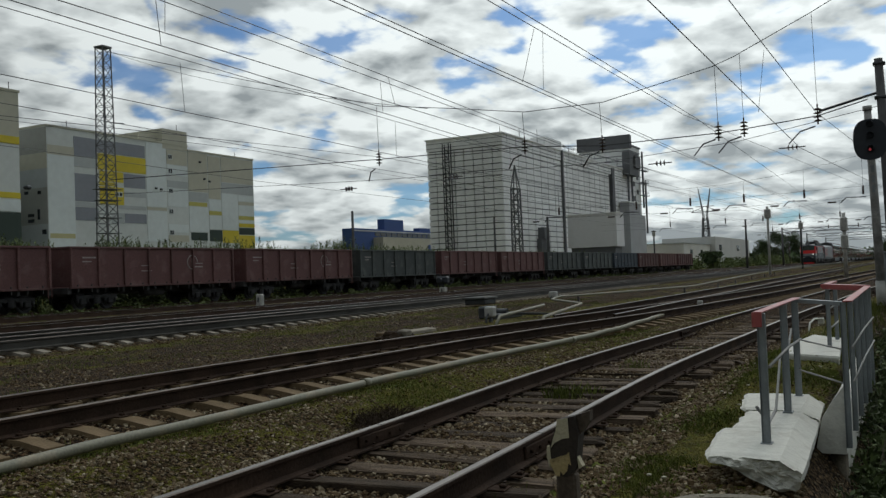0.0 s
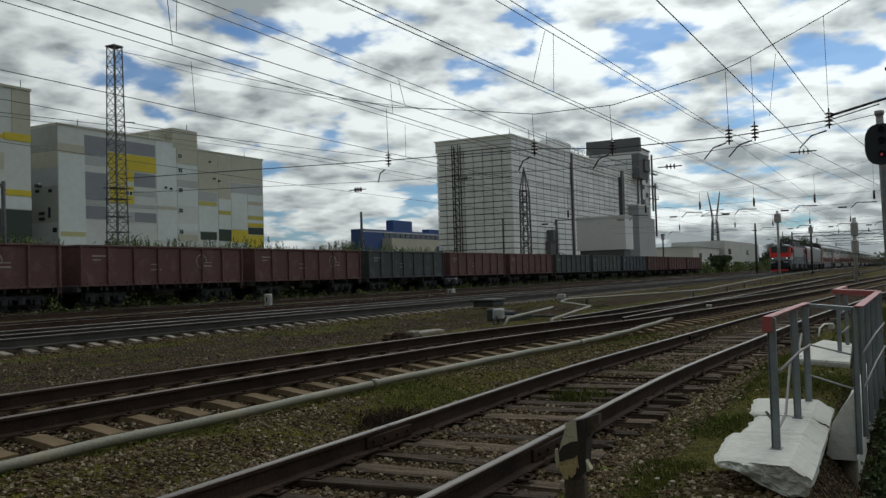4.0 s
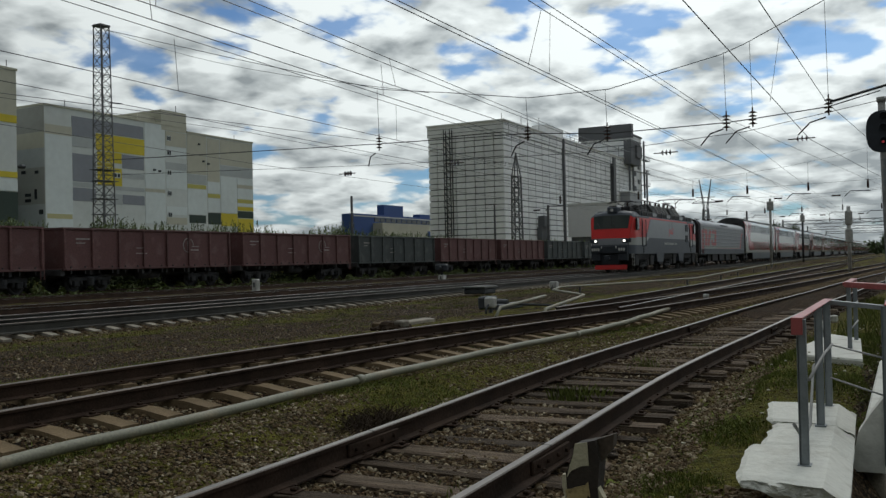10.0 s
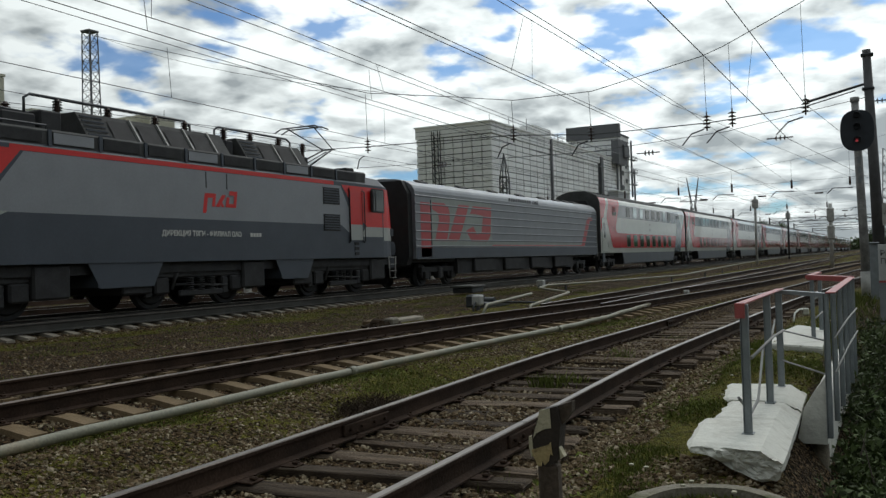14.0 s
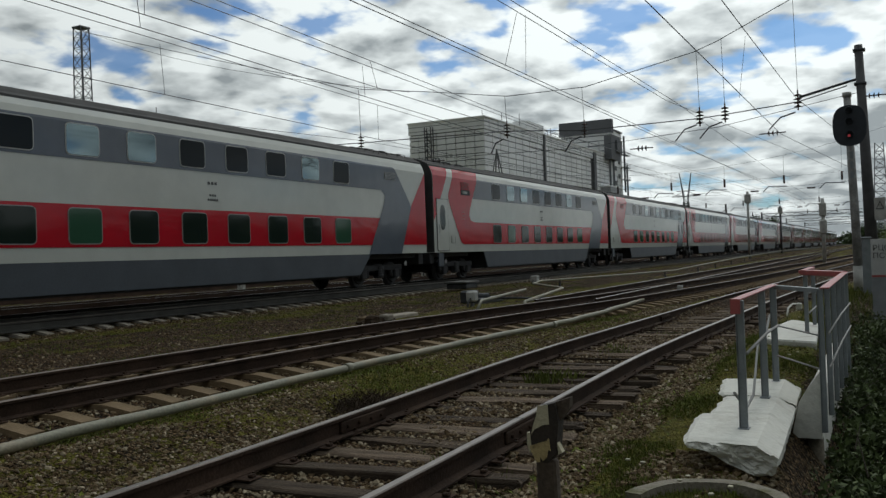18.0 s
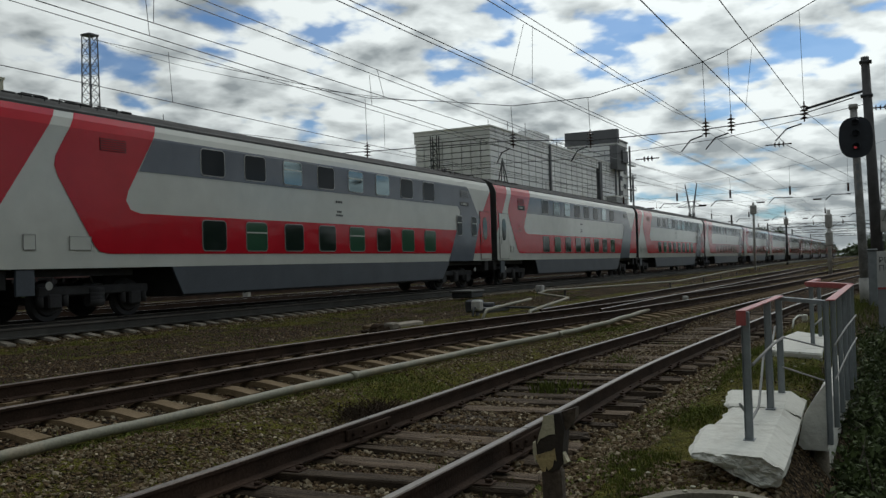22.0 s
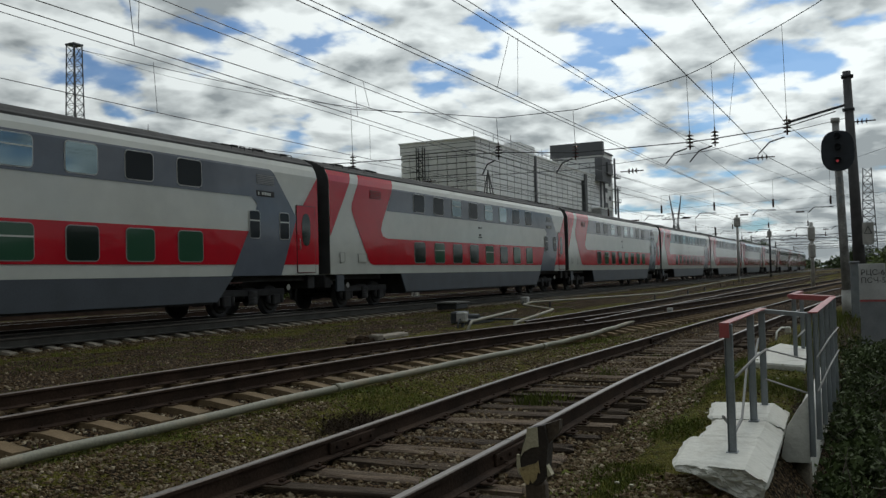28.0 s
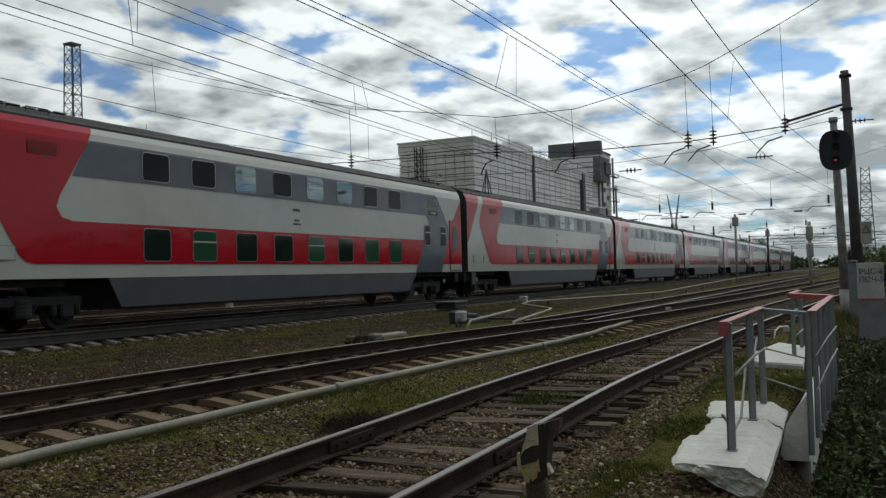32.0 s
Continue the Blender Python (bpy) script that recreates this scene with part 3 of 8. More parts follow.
def fastening_mesh():
    m = Mesh()
    m.box(-0.075, 0.075, -0.145, 0.145, 0.0, 0.014, 0.004)
    for s in (-1, 1):
        m.box(-0.025, 0.025, s * 0.11 - 0.025, s * 0.11 + 0.025, 0.018, 0.04, 0.006)
        m.tube([(0, s * 0.125, 0.05), (0, s * 0.125, 0.062)], 0.014, 6)
    return m.data("fastening", RAIL_SIDE)


RAIL_GREY = mat("grey_rail_steel", (0.050, 0.048, 0.043), 0.8, 0.0, 0.3, 2.0, 40, 0.2, spec=0.3)
RAIL_DULL = mat("dull_rail_head", (0.105, 0.082, 0.068), 0.55, 0.3, 0.3, 1.5, 30, 0.05)
BRIGHT_TOP = mat("polished_rail_head", (0.40, 0.38, 0.36), 0.3, 0.6, 0.1, 1.5, 30, 0)
CONC_GREY = mat("pale_concrete_sleeper", (0.23, 0.205, 0.165), 0.9, 0, 0.25, 4.0, 60, 0.3, rnd=0.15)
SLEEPERS = {k: [sleeper_mesh(k, i) for i in range(11 if k == "wood" else 1)] for k in ("wood", "concrete", "pale")}
FASTENING = fastening_mesh()


def railway_track(label, fn, zr, kind, x0, x1, near, spacing=0.56, low=False, far_end=320, top=None, web=None):
    """near: sleepers between these x are pieces of their own; the rest are joined."""
    t = thing("railway_track", label, "track", kind="structure")
    xs = []
    x = x0
    while x < x1:
        xs.append(x)
        x += 0.7 if abs(x) < 60 and not low else 4.0
    xs.append(x1)
    for side in (-1, 1):
        rail(t, fn, zr, side, xs, low, top, 0.25 if kind == "pale" else 0.18, web)
    rng = random.Random(7)
    rest = Mesh()
    x = x0
    while x < min(x1, far_end):
        yaw = math.atan(fn(x + 0.5) - fn(x - 0.5)) + rng.uniform(-1, 1) * (0.06 if kind == "wood" else 0.012)
        pos = pose(x + rng.uniform(-0.04, 0.04), fn(x) + (rng.uniform(-0.07, 0.07) if kind == "wood" else 0), zr - (0.257 if kind == "pale" else 0.31 if low else 0.182) - (rng.uniform(0, 0.022) if kind == "wood" else 0), 0, 0, math.degrees(yaw))
        if near and near[0] <= x <= near[1]:
            ob = part("sleeper", SLEEPERS[kind][rng.randrange(len(SLEEPERS[kind]))], None, t, at=pos)
            for side in (-1, 1):
                part("fastening", FASTENING, None, ob, at=pose(0, side * 0.8, 0))
        else:
            b = Mesh().box(-0.12, 0.12, -1.36, 1.36, -0.15, 0)
            rest.add([pos @ Vector(v) for v in b.v], b.f)
        x += spacing
    if rest.f:
        tagged(part("sleeper_row", rest, {"wood": WOOD_SLP, "concrete": CONC_SLP, "pale": CONC_GREY}[kind], t), kind="stuff")
    return t


NEAR_TRACK = railway_track("near siding track with rusty rails and weathered wooden sleepers", track_1, Z1, "wood", -11.75, 150, (1.0, 46), 0.55)


def rail_joint(parent, fn, zr, side, x):
    """Fishplates with four bolts on both faces of a rail, over a narrow gap."""
    y = fn(x) + side * 0.8
    for s in (-1, 1):
        m = Mesh().box(x - 0.40, x + 0.40, y + s * 0.030 - 0.018, y + s * 0.030 + 0.018, zr - 0.150, zr - 0.045, 0.008)
        plate_ob = part("fishplate", m, RAIL_SIDE, parent)
        for k in (-0.3, -0.11, 0.11, 0.3):
            part("bolt", Mesh().tube([(x + k, y + s * 0.046, zr - 0.095), (x + k, y + s * 0.075, zr - 0.095)], 0.018, 6), RAIL_SIDE, plate_ob)
    part("rail_gap", Mesh().box(x - 0.005, x + 0.005, y - 0.0365, y + 0.0365, zr - 0.03, zr + 0.0015), UNDER_GAP, parent)


UNDER_GAP = mat("rail_gap_shadow", (0.012, 0.011, 0.010), 0.9)
for joint_side in (-1, 1):
    rail_joint(NEAR_TRACK, track_1, Z1, joint_side, 7.15)
    rail_joint(NEAR_TRACK, track_1, Z1, joint_side, 19.65)
railway_track("second track with rusty rails on concrete sleepers", track_2, Z2, "concrete", -11.51, 260, (3.0, 46), 0.586, top=RAIL_DULL)
railway_track("branch track from the turnout with worn rails on wooden sleepers", flat(7.36), 0.22, "wood", 21.7, 300, None, 0.6, False, 120)
railway_track("raised main track with worn rails on concrete sleepers", flat(T3), Z3, "pale", -60, 900, (9.0, 66), 0.58, top=BRIGHT_TOP, web=RAIL_GREY)


def spare_rail():
    """A long spare rail laid on the sleeper ends beside the main track."""
    t = thing("spare_rail", "long spare rail lying on the sleeper ends beside the main track", "rail", kind="structure")
    m = Mesh()
    m.sweep([(a, b * 1.2) for a, b in RAIL_PROFILE], [(x, T3 - 1.24, 0.125, 0) for x in range(-40, 160, 4)], mis=RAIL_MIS)
    part("rail", m, [RAIL_GREY, RAIL_DULL, RAIL_DULL], t)


spare_rail()
railway_track("track behind the main line on concrete sleepers", flat(T4), Z4, "concrete", -60, 900, None, 0.6, True, 160, BRIGHT_TOP)
railway_track("siding track with worn rails behind the main line", flat(T5), Z5, "wood", -60, 900, None, 0.6, True, 160, BRIGHT_TOP)
railway_track("far siding track under the goods wagons", flat(T6), Z6, "wood", -60, 900, None, 0.6, True, 160)


# ---- the passenger train ----
PAINT_WHITE = mat("carriage_light_grey_paint", (0.54, 0.555, 0.515), 0.08, 0, 0.04, 1.2, 3.0, 0.26, spec=0.42)
PAINT_RED = mat("carriage_red_paint", (0.46, 0.011, 0.023), 0.09, 0, 0.05, 1.2, 3.0, 0.26, spec=0.32)
PAINT_GREY = mat("carriage_dark_grey_paint", (0.120, 0.136, 0.165), 0.09, 0, 0.06, 1.2, 3.0, 0.26, spec=0.36)
SKIRT = mat("carriage_skirt_paint", (0.045, 0.055, 0.07), 0.5, 0, 0.15, 1.2, 20, 0.03)
ROOF_DARK = mat("carriage_roof", (0.065, 0.066, 0.066), 0.75, 0.0, 0.2, 2.0, 20, 0.05, spec=0.2)
UNDER = mat("underframe_black", (0.026, 0.026, 0.028), 0.8, 0.1, 0.3, 3.0, 30, 0.1)
RUBBER = mat("gangway_rubber", (0.014, 0.014, 0.015), 0.8, 0, 0.2, 3.0, 30, 0.1, stretch=(8, 1, 1))
GLASS_DARK = glassy("tinted_window_glass", (0.013, 0.022, 0.018))
GLASS_GREEN = glassy("green_tinted_window_glass", (0.030, 0.088, 0.052))
GLASS_UPPER = glassy("dark_upper_window_glass", (0.012, 0.016, 0.019), 0.10)
GLASS_UPPER.node_tree.nodes["Principled BSDF"].inputs["Specular IOR Level"].default_value = 0.12
SEAL_PALE = mat("pale_window_seal", (0.46, 0.47, 0.46), 0.45, 0, 0.1, 6, 40, 0.02)
GLASS_SKY = glassy("coated_upper_window_glass", (0.17, 0.225, 0.24), 0.05)
GLASS_SKY.node_tree.nodes["Principled BSDF"].inputs["Metallic"].default_value = 0.9
FRAME_GREY = mat("window_seal", (0.27, 0.27, 0.26), 0.6, 0, 0.1, 6, 40, 0.02)
BLIND = mat("window_blind", (0.34, 0.36, 0.34), 0.8, 0, 0.1, 6, 40, 0.02)
LETTER = mat("dark_lettering", (0.06, 0.062, 0.065), 0.6, 0, 0.05, 6, 40, 0)

SIDE_PROFILE = [(1.2, 1.570), (4.40, 1.555), (4.62, 1.49), (4.84, 1.36)]


def side_y(z):
    """Half width of a two-deck carriage at the height z over the rail."""
    if z <= SIDE_PROFILE[0][0]:
        return SIDE_PROFILE[0][1]
    for (z0, y0), (z1, y1) in zip(SIDE_PROFILE, SIDE_PROFILE[1:]):
        if z <= z1:
            return y0 + (y1 - y0) * (z - z0) / (z1 - z0)
    return SIDE_PROFILE[-1][1]


def clip_band(poly, z0, z1):
    for sign, lim in ((1, z0), (-1, z1)):
        out = []
        for i, p in enumerate(poly):
            q = poly[(i + 1) % len(poly)]
            a, b = sign * (p[1] - lim) >= 0, sign * (q[1] - lim) >= 0
            if a:
                out.append(p)
            if a != b:
                t = (lim - p[1]) / (q[1] - p[1])
                out.append((p[0] + t * (q[0] - p[0]), lim))
        poly = out
        if not poly:
            break
    return poly


def on_side(m, poly, lift, half=side_y, levels=(1.2, 4.40, 4.62, 4.84), both=True, sides=(-1, 1)):
    """Lays a polygon of (along, height) on the carriage's sides, lift metres proud."""
    for z0, z1 in zip((-9,) + tuple(levels[1:-1]), tuple(levels[1:-1]) + (99,)):
        p = clip_band(poly, z0, z1)
        if len(p) < 3:
            continue
        for s in sides if both else (-1,):
            pts = [(u, s * (half(z) + lift), z) for u, z in p]
            m.face(pts if s < 0 else pts[::-1])


def rounded(u0, u1, z0, z1, r, seg=3):
    out = []
    for cu, cz, a0 in ((u1 - r, z0 + r, -90), (u1 - r, z1 - r, 0), (u0 + r, z1 - r, 90), (u0 + r, z0 + r, 180)):
        for i in range(seg + 1):
            a = radians(a0 + 90 * i / seg)
            out.append((cu + r * math.cos(a), cz + r * math.sin(a)))
    return out


def plate(poly, y0, y1):
    """A plate of outline (along, height), from y0 (outer) to y1."""
    m = Mesh()
    n = len(poly)
    m.face([(u, y0, z) for u, z in poly])
    for i in range(n):
        (a, b), (c, d) = poly[i], poly[(i + 1) % n]
        m.face([(a, y0, b), (a, y1, b), (c, y1, d), (c, y0, d)])
    return m


def window_mesh(w, h, r=0.10, seal=None, glass=None):
    return (plate(rounded(-w / 2 - 0.025, w / 2 + 0.025, -h / 2 - 0.025, h / 2 + 0.025, r + 0.022), -0.014, 0.0).data("window", seal or FRAME_GREY),
            plate(rounded(-w / 2, w / 2, -h / 2, h / 2, r), -0.020, 0.0).data("pane", glass or GLASS_DARK),
            plate(rounded(-w / 2, w / 2, -h / 2, h / 2, r), -0.020, 0.0).data("pane", GLASS_GREEN),
            Mesh().box(-w / 2, w / 2, -0.027, -0.020, h * 0.12, h * 0.17).data("pane_bar", PAINT_WHITE),
            plate(rounded(-w / 2 + 0.02, w / 2 - 0.02, h * 0.17, h / 2 - 0.02, 0.06), -0.024, 0.0).data("blind", BLIND),
            plate(rounded(-w / 2, w / 2, -h / 2, h / 2, r), -0.020, 0.0).data("pane", GLASS_SKY))


WIN_BIG = window_mesh(0.93, 0.70, 0.10, SEAL_PALE, GLASS_UPPER)
WIN_LOW = window_mesh(0.93, 0.80)
WIN_SMALL = window_mesh(0.46, 0.80, 0.07, SEAL_PALE, GLASS_UPPER)


def add_window(parent, kit, u, z, y, look_id=0):
    w = part("window", kit[0], None, parent, at=pose(u, y, z))
    part("pane", kit[2 if look_id in (2, 3) else 5 if look_id in (5, 6) else 1], None, w)
    if look_id in (1, 3, 6):
        part("pane_bar", kit[3], None, w)
    if look_id == 4:
        part("blind", kit[4], None, w)
    return w


def bogie(parent, u, wheel_r=0.46, base=2.4):
    b = part("bogie", bogie_data(wheel_r, base), None, parent, at=pose(u, 0, 0))
    for du in (-base / 2, base / 2):
        part("wheelset", WHEELS[wheel_r], None, b, at=pose(du, 0, wheel_r))
    return b


def wheelset_data(r):
    m = Mesh()
    for s in (-1, 1):
        m.tube([(0, s * 0.72, 0), (0, s * 0.75, 0), (0, s * 0.75, 0), (0, s * 0.86, 0)], [r + 0.03, r + 0.03, r, r - 0.005], 20)
        m.tube([(0, s * 0.86, 0), (0, s * 0.90, 0)], [r - 0.11, r - 0.16], 16)
    m.tube([(0, -1.0, 0), (0, 1.0, 0)], 0.085, 10)
    return m.data("wheelset", UNDER)


WHEELS = {r: wheelset_data(r) for r in (0.46, 0.6)}
BOGIES = {}


def bogie_data(r, base):
    if (r, base) in BOGIES:
        return BOGIES[r, base]
    m = Mesh()
    for s in (-1, 1):
        y = s * 1.02
        m.box(-base / 2 - 0.45, base / 2 + 0.45, y - 0.09, y + 0.09, r + 0.12, r + 0.34, 0.03)
        for du in (-base / 2, base / 2):
            m.box(du - 0.19, du + 0.19, y - 0.13, y + 0.13, r - 0.17, r + 0.17, 0.04)
            for k in (-0.34, 0.34):
                m.tube([(du + k, y, r - 0.12), (du + k, y, r + 0.16)], 0.09, 8)
        for k in range(4):
            m.tube([(-0.22, y, r - 0.05 + k * 0.09), (0.22, y, r - 0.05 + k * 0.09)], 0.12, 8)
        m.tube([(base / 2 - 0.7, y, r + 0.3), (0.25, y, r - 0.1)], 0.045, 6)
    m.box(-0.3, 0.3, -1.0, 1.0, r + 0.05, r + 0.38, 0.03)
    BOGIES[r, base] = m.data("bogie", UNDER)
    return BOGIES[r, base]


CAR = 26.2
RED_MAIN = [(2.52, 4.84), (2.1, 4.2), (1.82, 3.72), (1.78, 3.5), (1.86, 3.28), (2.85, 1.72), (3.0, 1.58), (3.25, 1.53), (21.8, 1.53), (22.25, 2.52), (4.3, 2.52), (3.98, 2.60), (3.84, 2.82), (3.92, 3.06), (5.05, 4.84)]
RED_CORNER = [(0.36, 4.84), (1.98, 4.84), (1.2, 3.7), (0.36, 2.48)]
GREY_BAND = [(4.28, 3.57), (22.35, 3.55), (22.62, 3.35), (22.5, 3.0), (21.35, 1.2), (23.75, 1.2), (24.50, 2.75), (24.61, 2.96), (24.55, 3.12), (23.48, 4.34), (23.30, 4.45), (4.80, 4.45)]
RED_END = [(23.90, 1.53), (25.84, 1.53), (25.84, 4.40), (24.64, 3.04), (24.52, 2.78)]


EMBLEM = mat("faded_emblem_paint", (0.40, 0.10, 0.10), 0.5, 0, 0.2, 8, 40, 0)
VENT_RED = mat("dark_red_grille", (0.12, 0.006, 0.01), 0.6, 0, 0.1, 3, 20, 0)
ROOF_VENT = Mesh().box(0, 0.34, -0.95, -0.35, 5.07, 5.125, 0.02).data("roof_vent", ROOF_DARK)
ROOF_RAIL = Mesh().tube([(0, -1.15, 4.98), (0, -1.15, 5.09), (0.6, -1.15, 5.09), (0.6, -1.15, 4.98)], 0.014, 5).data("roof_rail", UNDER)


def two_deck_carriage(variant):
    """variant 'P': door at the leading end; 'Q': door at the trailing end."""
    lab = "red, white and grey two-deck sleeping carriage with eight windows a deck"
    c = thing("passenger_carriage", lab, "train carriage", "carriages of the passenger train")
    u0, u1 = 0.36, 25.84
    prof = [(1.40, 1.2), (1.555, 1.2), (1.555, 4.40), (1.49, 4.62), (1.36, 4.84)]
    right = [(-a, b) for a, b in prof]
    m = Mesh()
    outline = right + prof[::-1]
    m.sweep(outline, [(u0, 0, 0, 0), (u1, 0, 0, 0)])
    body = part("body", m, PAINT_WHITE, c)
    # dark end walls behind the gangways
    for ue, sg in ((u0 - 0.012, -1), (u1 + 0.012, 1)):
        ring = [(-1.54, 1.22), (-1.54, 4.39), (-1.475, 4.61), (-1.34, 4.86), (-0.9, 5.06), (0, 5.19), (0.9, 5.06), (1.34, 4.86), (1.475, 4.61), (1.54, 4.39), (1.54, 1.22)]
        m = Mesh()
        k = len(ring)
        m.add([(ue, a, b) for a, b in ring] + [(ue - sg * 0.02, a, b) for a, b in ring], [tuple(range(k)), tuple(range(k, 2 * k))[::-1]] + [(i, (i + 1) % k, k + (i + 1) % k, k + i) for i in range(k)])
        part("end_wall", m, ROOF_DARK, c)
    # roof: ribbed, grey, over the shoulders
    m = Mesh()
    ro = [(-1.40, 4.76), (-1.39, 4.84), (-1.30, 4.90), (-1.28, 4.87), (-1.20, 4.97), (-1.17, 4.94), (-1.06, 5.05), (-1.03, 5.02), (-0.88, 5.11), (-0.85, 5.085), (-0.6, 5.18), (0, 5.23)]
    ro = ro + [(-a, b) for a, b in ro[-2::-1]]
    m.sweep(ro, [(u0, 0, 0, 0), (u1, 0, 0, 0)])
    roof = part("roof", m, ROOF_DARK, c)
    for i in range(9):
        for uu in (1.0 + i * 0.42, 21.4 + i * 0.42):
            part("roof_vent", ROOF_VENT, None, roof, at=pose(uu, 0, 0.01 * (i % 3)))
    # grab rails along the roof edge
    for uu in (1.3, 2.3, 3.4, 22.0, 23.0, 24.4):
        part("roof_rail", ROOF_RAIL, None, roof, at=pose(uu, 0, 0))
    for name, poly, mm, lift in (("red_stripe", RED_MAIN, PAINT_RED, 0.004), ("red_corner", RED_CORNER, PAINT_RED, 0.004), ("grey_stripe", GREY_BAND, PAINT_GREY, 0.008), ("red_end", RED_END, PAINT_RED, 0.005)):
        for s in (-1, 1):
            m = Mesh()
            on_side(m, poly, lift, sides=(s,))
            part(name, m, mm, body)
    # skirt between the bogies
    m = Mesh()
    for s in (-1, 1):
        pts = [(5.35, 1.195), (21.5, 1.195), (20.75, 0.48), (5.75, 0.48)]
        q = [(u, s * 1.55, z) for u, z in pts]
        m.face(q if s < 0 else q[::-1])
        q2 = [(u, s * 1.50, z) for u, z in pts]
        m.face(q2 if s > 0 else q2[::-1])
    for a, b in (((5.35, 1.195), (5.75, 0.48)), ((20.75, 0.48), (21.5, 1.195)), ((5.75, 0.48), (20.75, 0.48))):
        for s in (-1, 1):
            m.face([(a[0], s * 1.55, a[1]), (b[0], s * 1.55, b[1]), (b[0], s * 1.50, b[1]), (a[0], s * 1.50, a[1])])
    part("skirt", m, SKIRT, c)
    m = Mesh()
    m.box(5.8, 20.7, -1.45, 1.45, 0.42, 1.19)
    for uu in (0.45, 21.9):
        m.box(uu, uu + 3.9, -1.2, 1.2, 1.02, 1.19)
    for uu in (0.30, 25.5):
        m.box(uu, uu + 0.4, -1.35, 1.35, 0.75, 1.19, 0.03)
    m.tube([(-0.02, 0, 1.0), (0.5, 0, 1.0)], 0.14, 8)
    m.tube([(25.7, 0, 1.0), (26.18, 0, 1.0)], 0.14, 8)
    part("underframe", m, UNDER, c)
    m = Mesh()
    m.box(0.78, 1.25, -1.53, -1.46, 0.62, 1.18, 0.01)
    part("step_box", m, SKIRT, c)
    for uu in (1.75, 24.4):
        part("lamp_disc", Mesh().tube([(uu, -1.36, 0.82), (uu, -1.28, 0.82)], [0.10, 0.02], 12), FRAME_GREY, c)
    # rubber gangways at both ends
    g = [(-0.95, 1.0), (-0.95, 4.2), (-0.75, 4.55), (0.75, 4.55), (0.95, 4.2), (0.95, 1.0)]
    for a, b in ((0.02, 0.36), (25.84, 26.18)):
        m = Mesh()
        ring = [[(a + (b - a) * k / 8, y * (1.0 if k % 2 else 0.965), z) for y, z in g] for k in range(9)]
        for p, q in zip(ring, ring[1:]):
            m.add(p + q, [(i, 6 + i, 6 + (i + 1) % 6, (i + 1) % 6) for i in range(6)])
        m.face(ring[0]), m.face(ring[-1][::-1])
        part("gangway", m, RUBBER, c)
    rng = random.Random(3 if variant == "P" else 11)
    for i in range(8):
        add_window(c, WIN_BIG, 6.96 + 1.82 * i, 4.01, -1.566, rng.choice((0, 0, 5, 0, 5, 1) if variant == "P" else (0, 0, 1, 0, 6, 5)))
        add_window(c, WIN_LOW, 6.96 + 1.82 * i, 2.02, -1.572, rng.choice((2, 0, 2, 3, 0) if variant == "Q" else (0, 2, 1, 0, 0)))
    grille = part("vent_grille", plate([(3.07, 3.97), (3.87, 3.97), (3.87, 4.26), (3.07, 4.26)], -1.574, -1.56), VENT_RED, c)
    for k in range(5):
        part("slat", Mesh().box(3.09, 3.85, -1.582, -1.573, 3.99 + 0.055 * k, 4.01 + 0.055 * k), PAINT_RED, grille)
    if variant == "P":
        sign = part("route_display", plate([(3.05, 3.70), (3.95, 3.70), (3.95, 3.92), (3.05, 3.92)], -1.578, -1.56), UNDER, c)
        for a, b in ((3.12, 3.17), (3.28, 3.40), (3.43, 3.55), (3.58, 3.66)):
            part("letter_bar", Mesh().box(a, b, -1.582, -1.577, 3.76, 3.86), PAINT_WHITE, sign)
    if variant == "Q":
        sign = part("route_display", plate([(22.60, 3.59), (23.46, 3.59), (23.46, 3.76), (22.60, 3.76)], -1.578, -1.56), UNDER, c)
        for a, b in ((22.66, 22.72), (22.84, 22.94), (22.97, 23.07), (23.10, 23.18), (23.21, 23.27)):
            part("letter_bar", Mesh().box(a, b, -1.582, -1.577, 3.63, 3.72), PAINT_WHITE, sign)
    grille = part("vent_grille", plate([(22.62, 3.96), (23.46, 3.96), (23.46, 4.24), (22.62, 4.24)], -1.578, -1.56), FRAME_GREY, c)
    for k in range(5):
        part("slat", Mesh().box(22.64, 23.44, -1.586, -1.577, 3.98 + 0.053 * k, 4.0 + 0.053 * k), PAINT_GREY, grille)
    if variant == "Q":
        add_window(c, WIN_SMALL, 22.47, 2.73, -1.572, 1)
        add_window(c, WIN_SMALL, 23.95, 2.73, -1.572, 1)
        d0, d1, paint = 24.62, 25.62, PAINT_RED
    else:
        d0, d1, paint = 0.62, 1.66, PAINT_WHITE
    door = part("door", plate(rounded(d0, d1, 1.28, 3.42, 0.06), -1.585, -1.56), paint, c)
    if variant == "Q":
        part("door_foot", plate([(d0 + 0.01, 1.29), (d1 - 0.01, 1.29), (d1 - 0.01, 1.53), (d0 + 0.01, 1.53)], -1.589, -1.57), PAINT_WHITE, door)
    seam = Mesh()
    for a, b, e, f in ((d0 - 0.02, d0, 1.26, 3.44), (d1, d1 + 0.02, 1.26, 3.44), (d0, d1, 3.42, 3.44), (d0, d1, 1.26, 1.28)):
        seam.box(a, b, -1.581, -1.57, e, f)
    part("door_seal", seam, UNDER, door)
    oval = [(0.5 * (d0 + d1) + 0.24 * math.copysign(abs(math.cos(a)) ** 0.7, math.cos(a)), 2.66 + 0.52 * math.copysign(abs(math.sin(a)) ** 0.8, math.sin(a))) for a in [2 * math.pi * k / 24 for k in range(24)]]
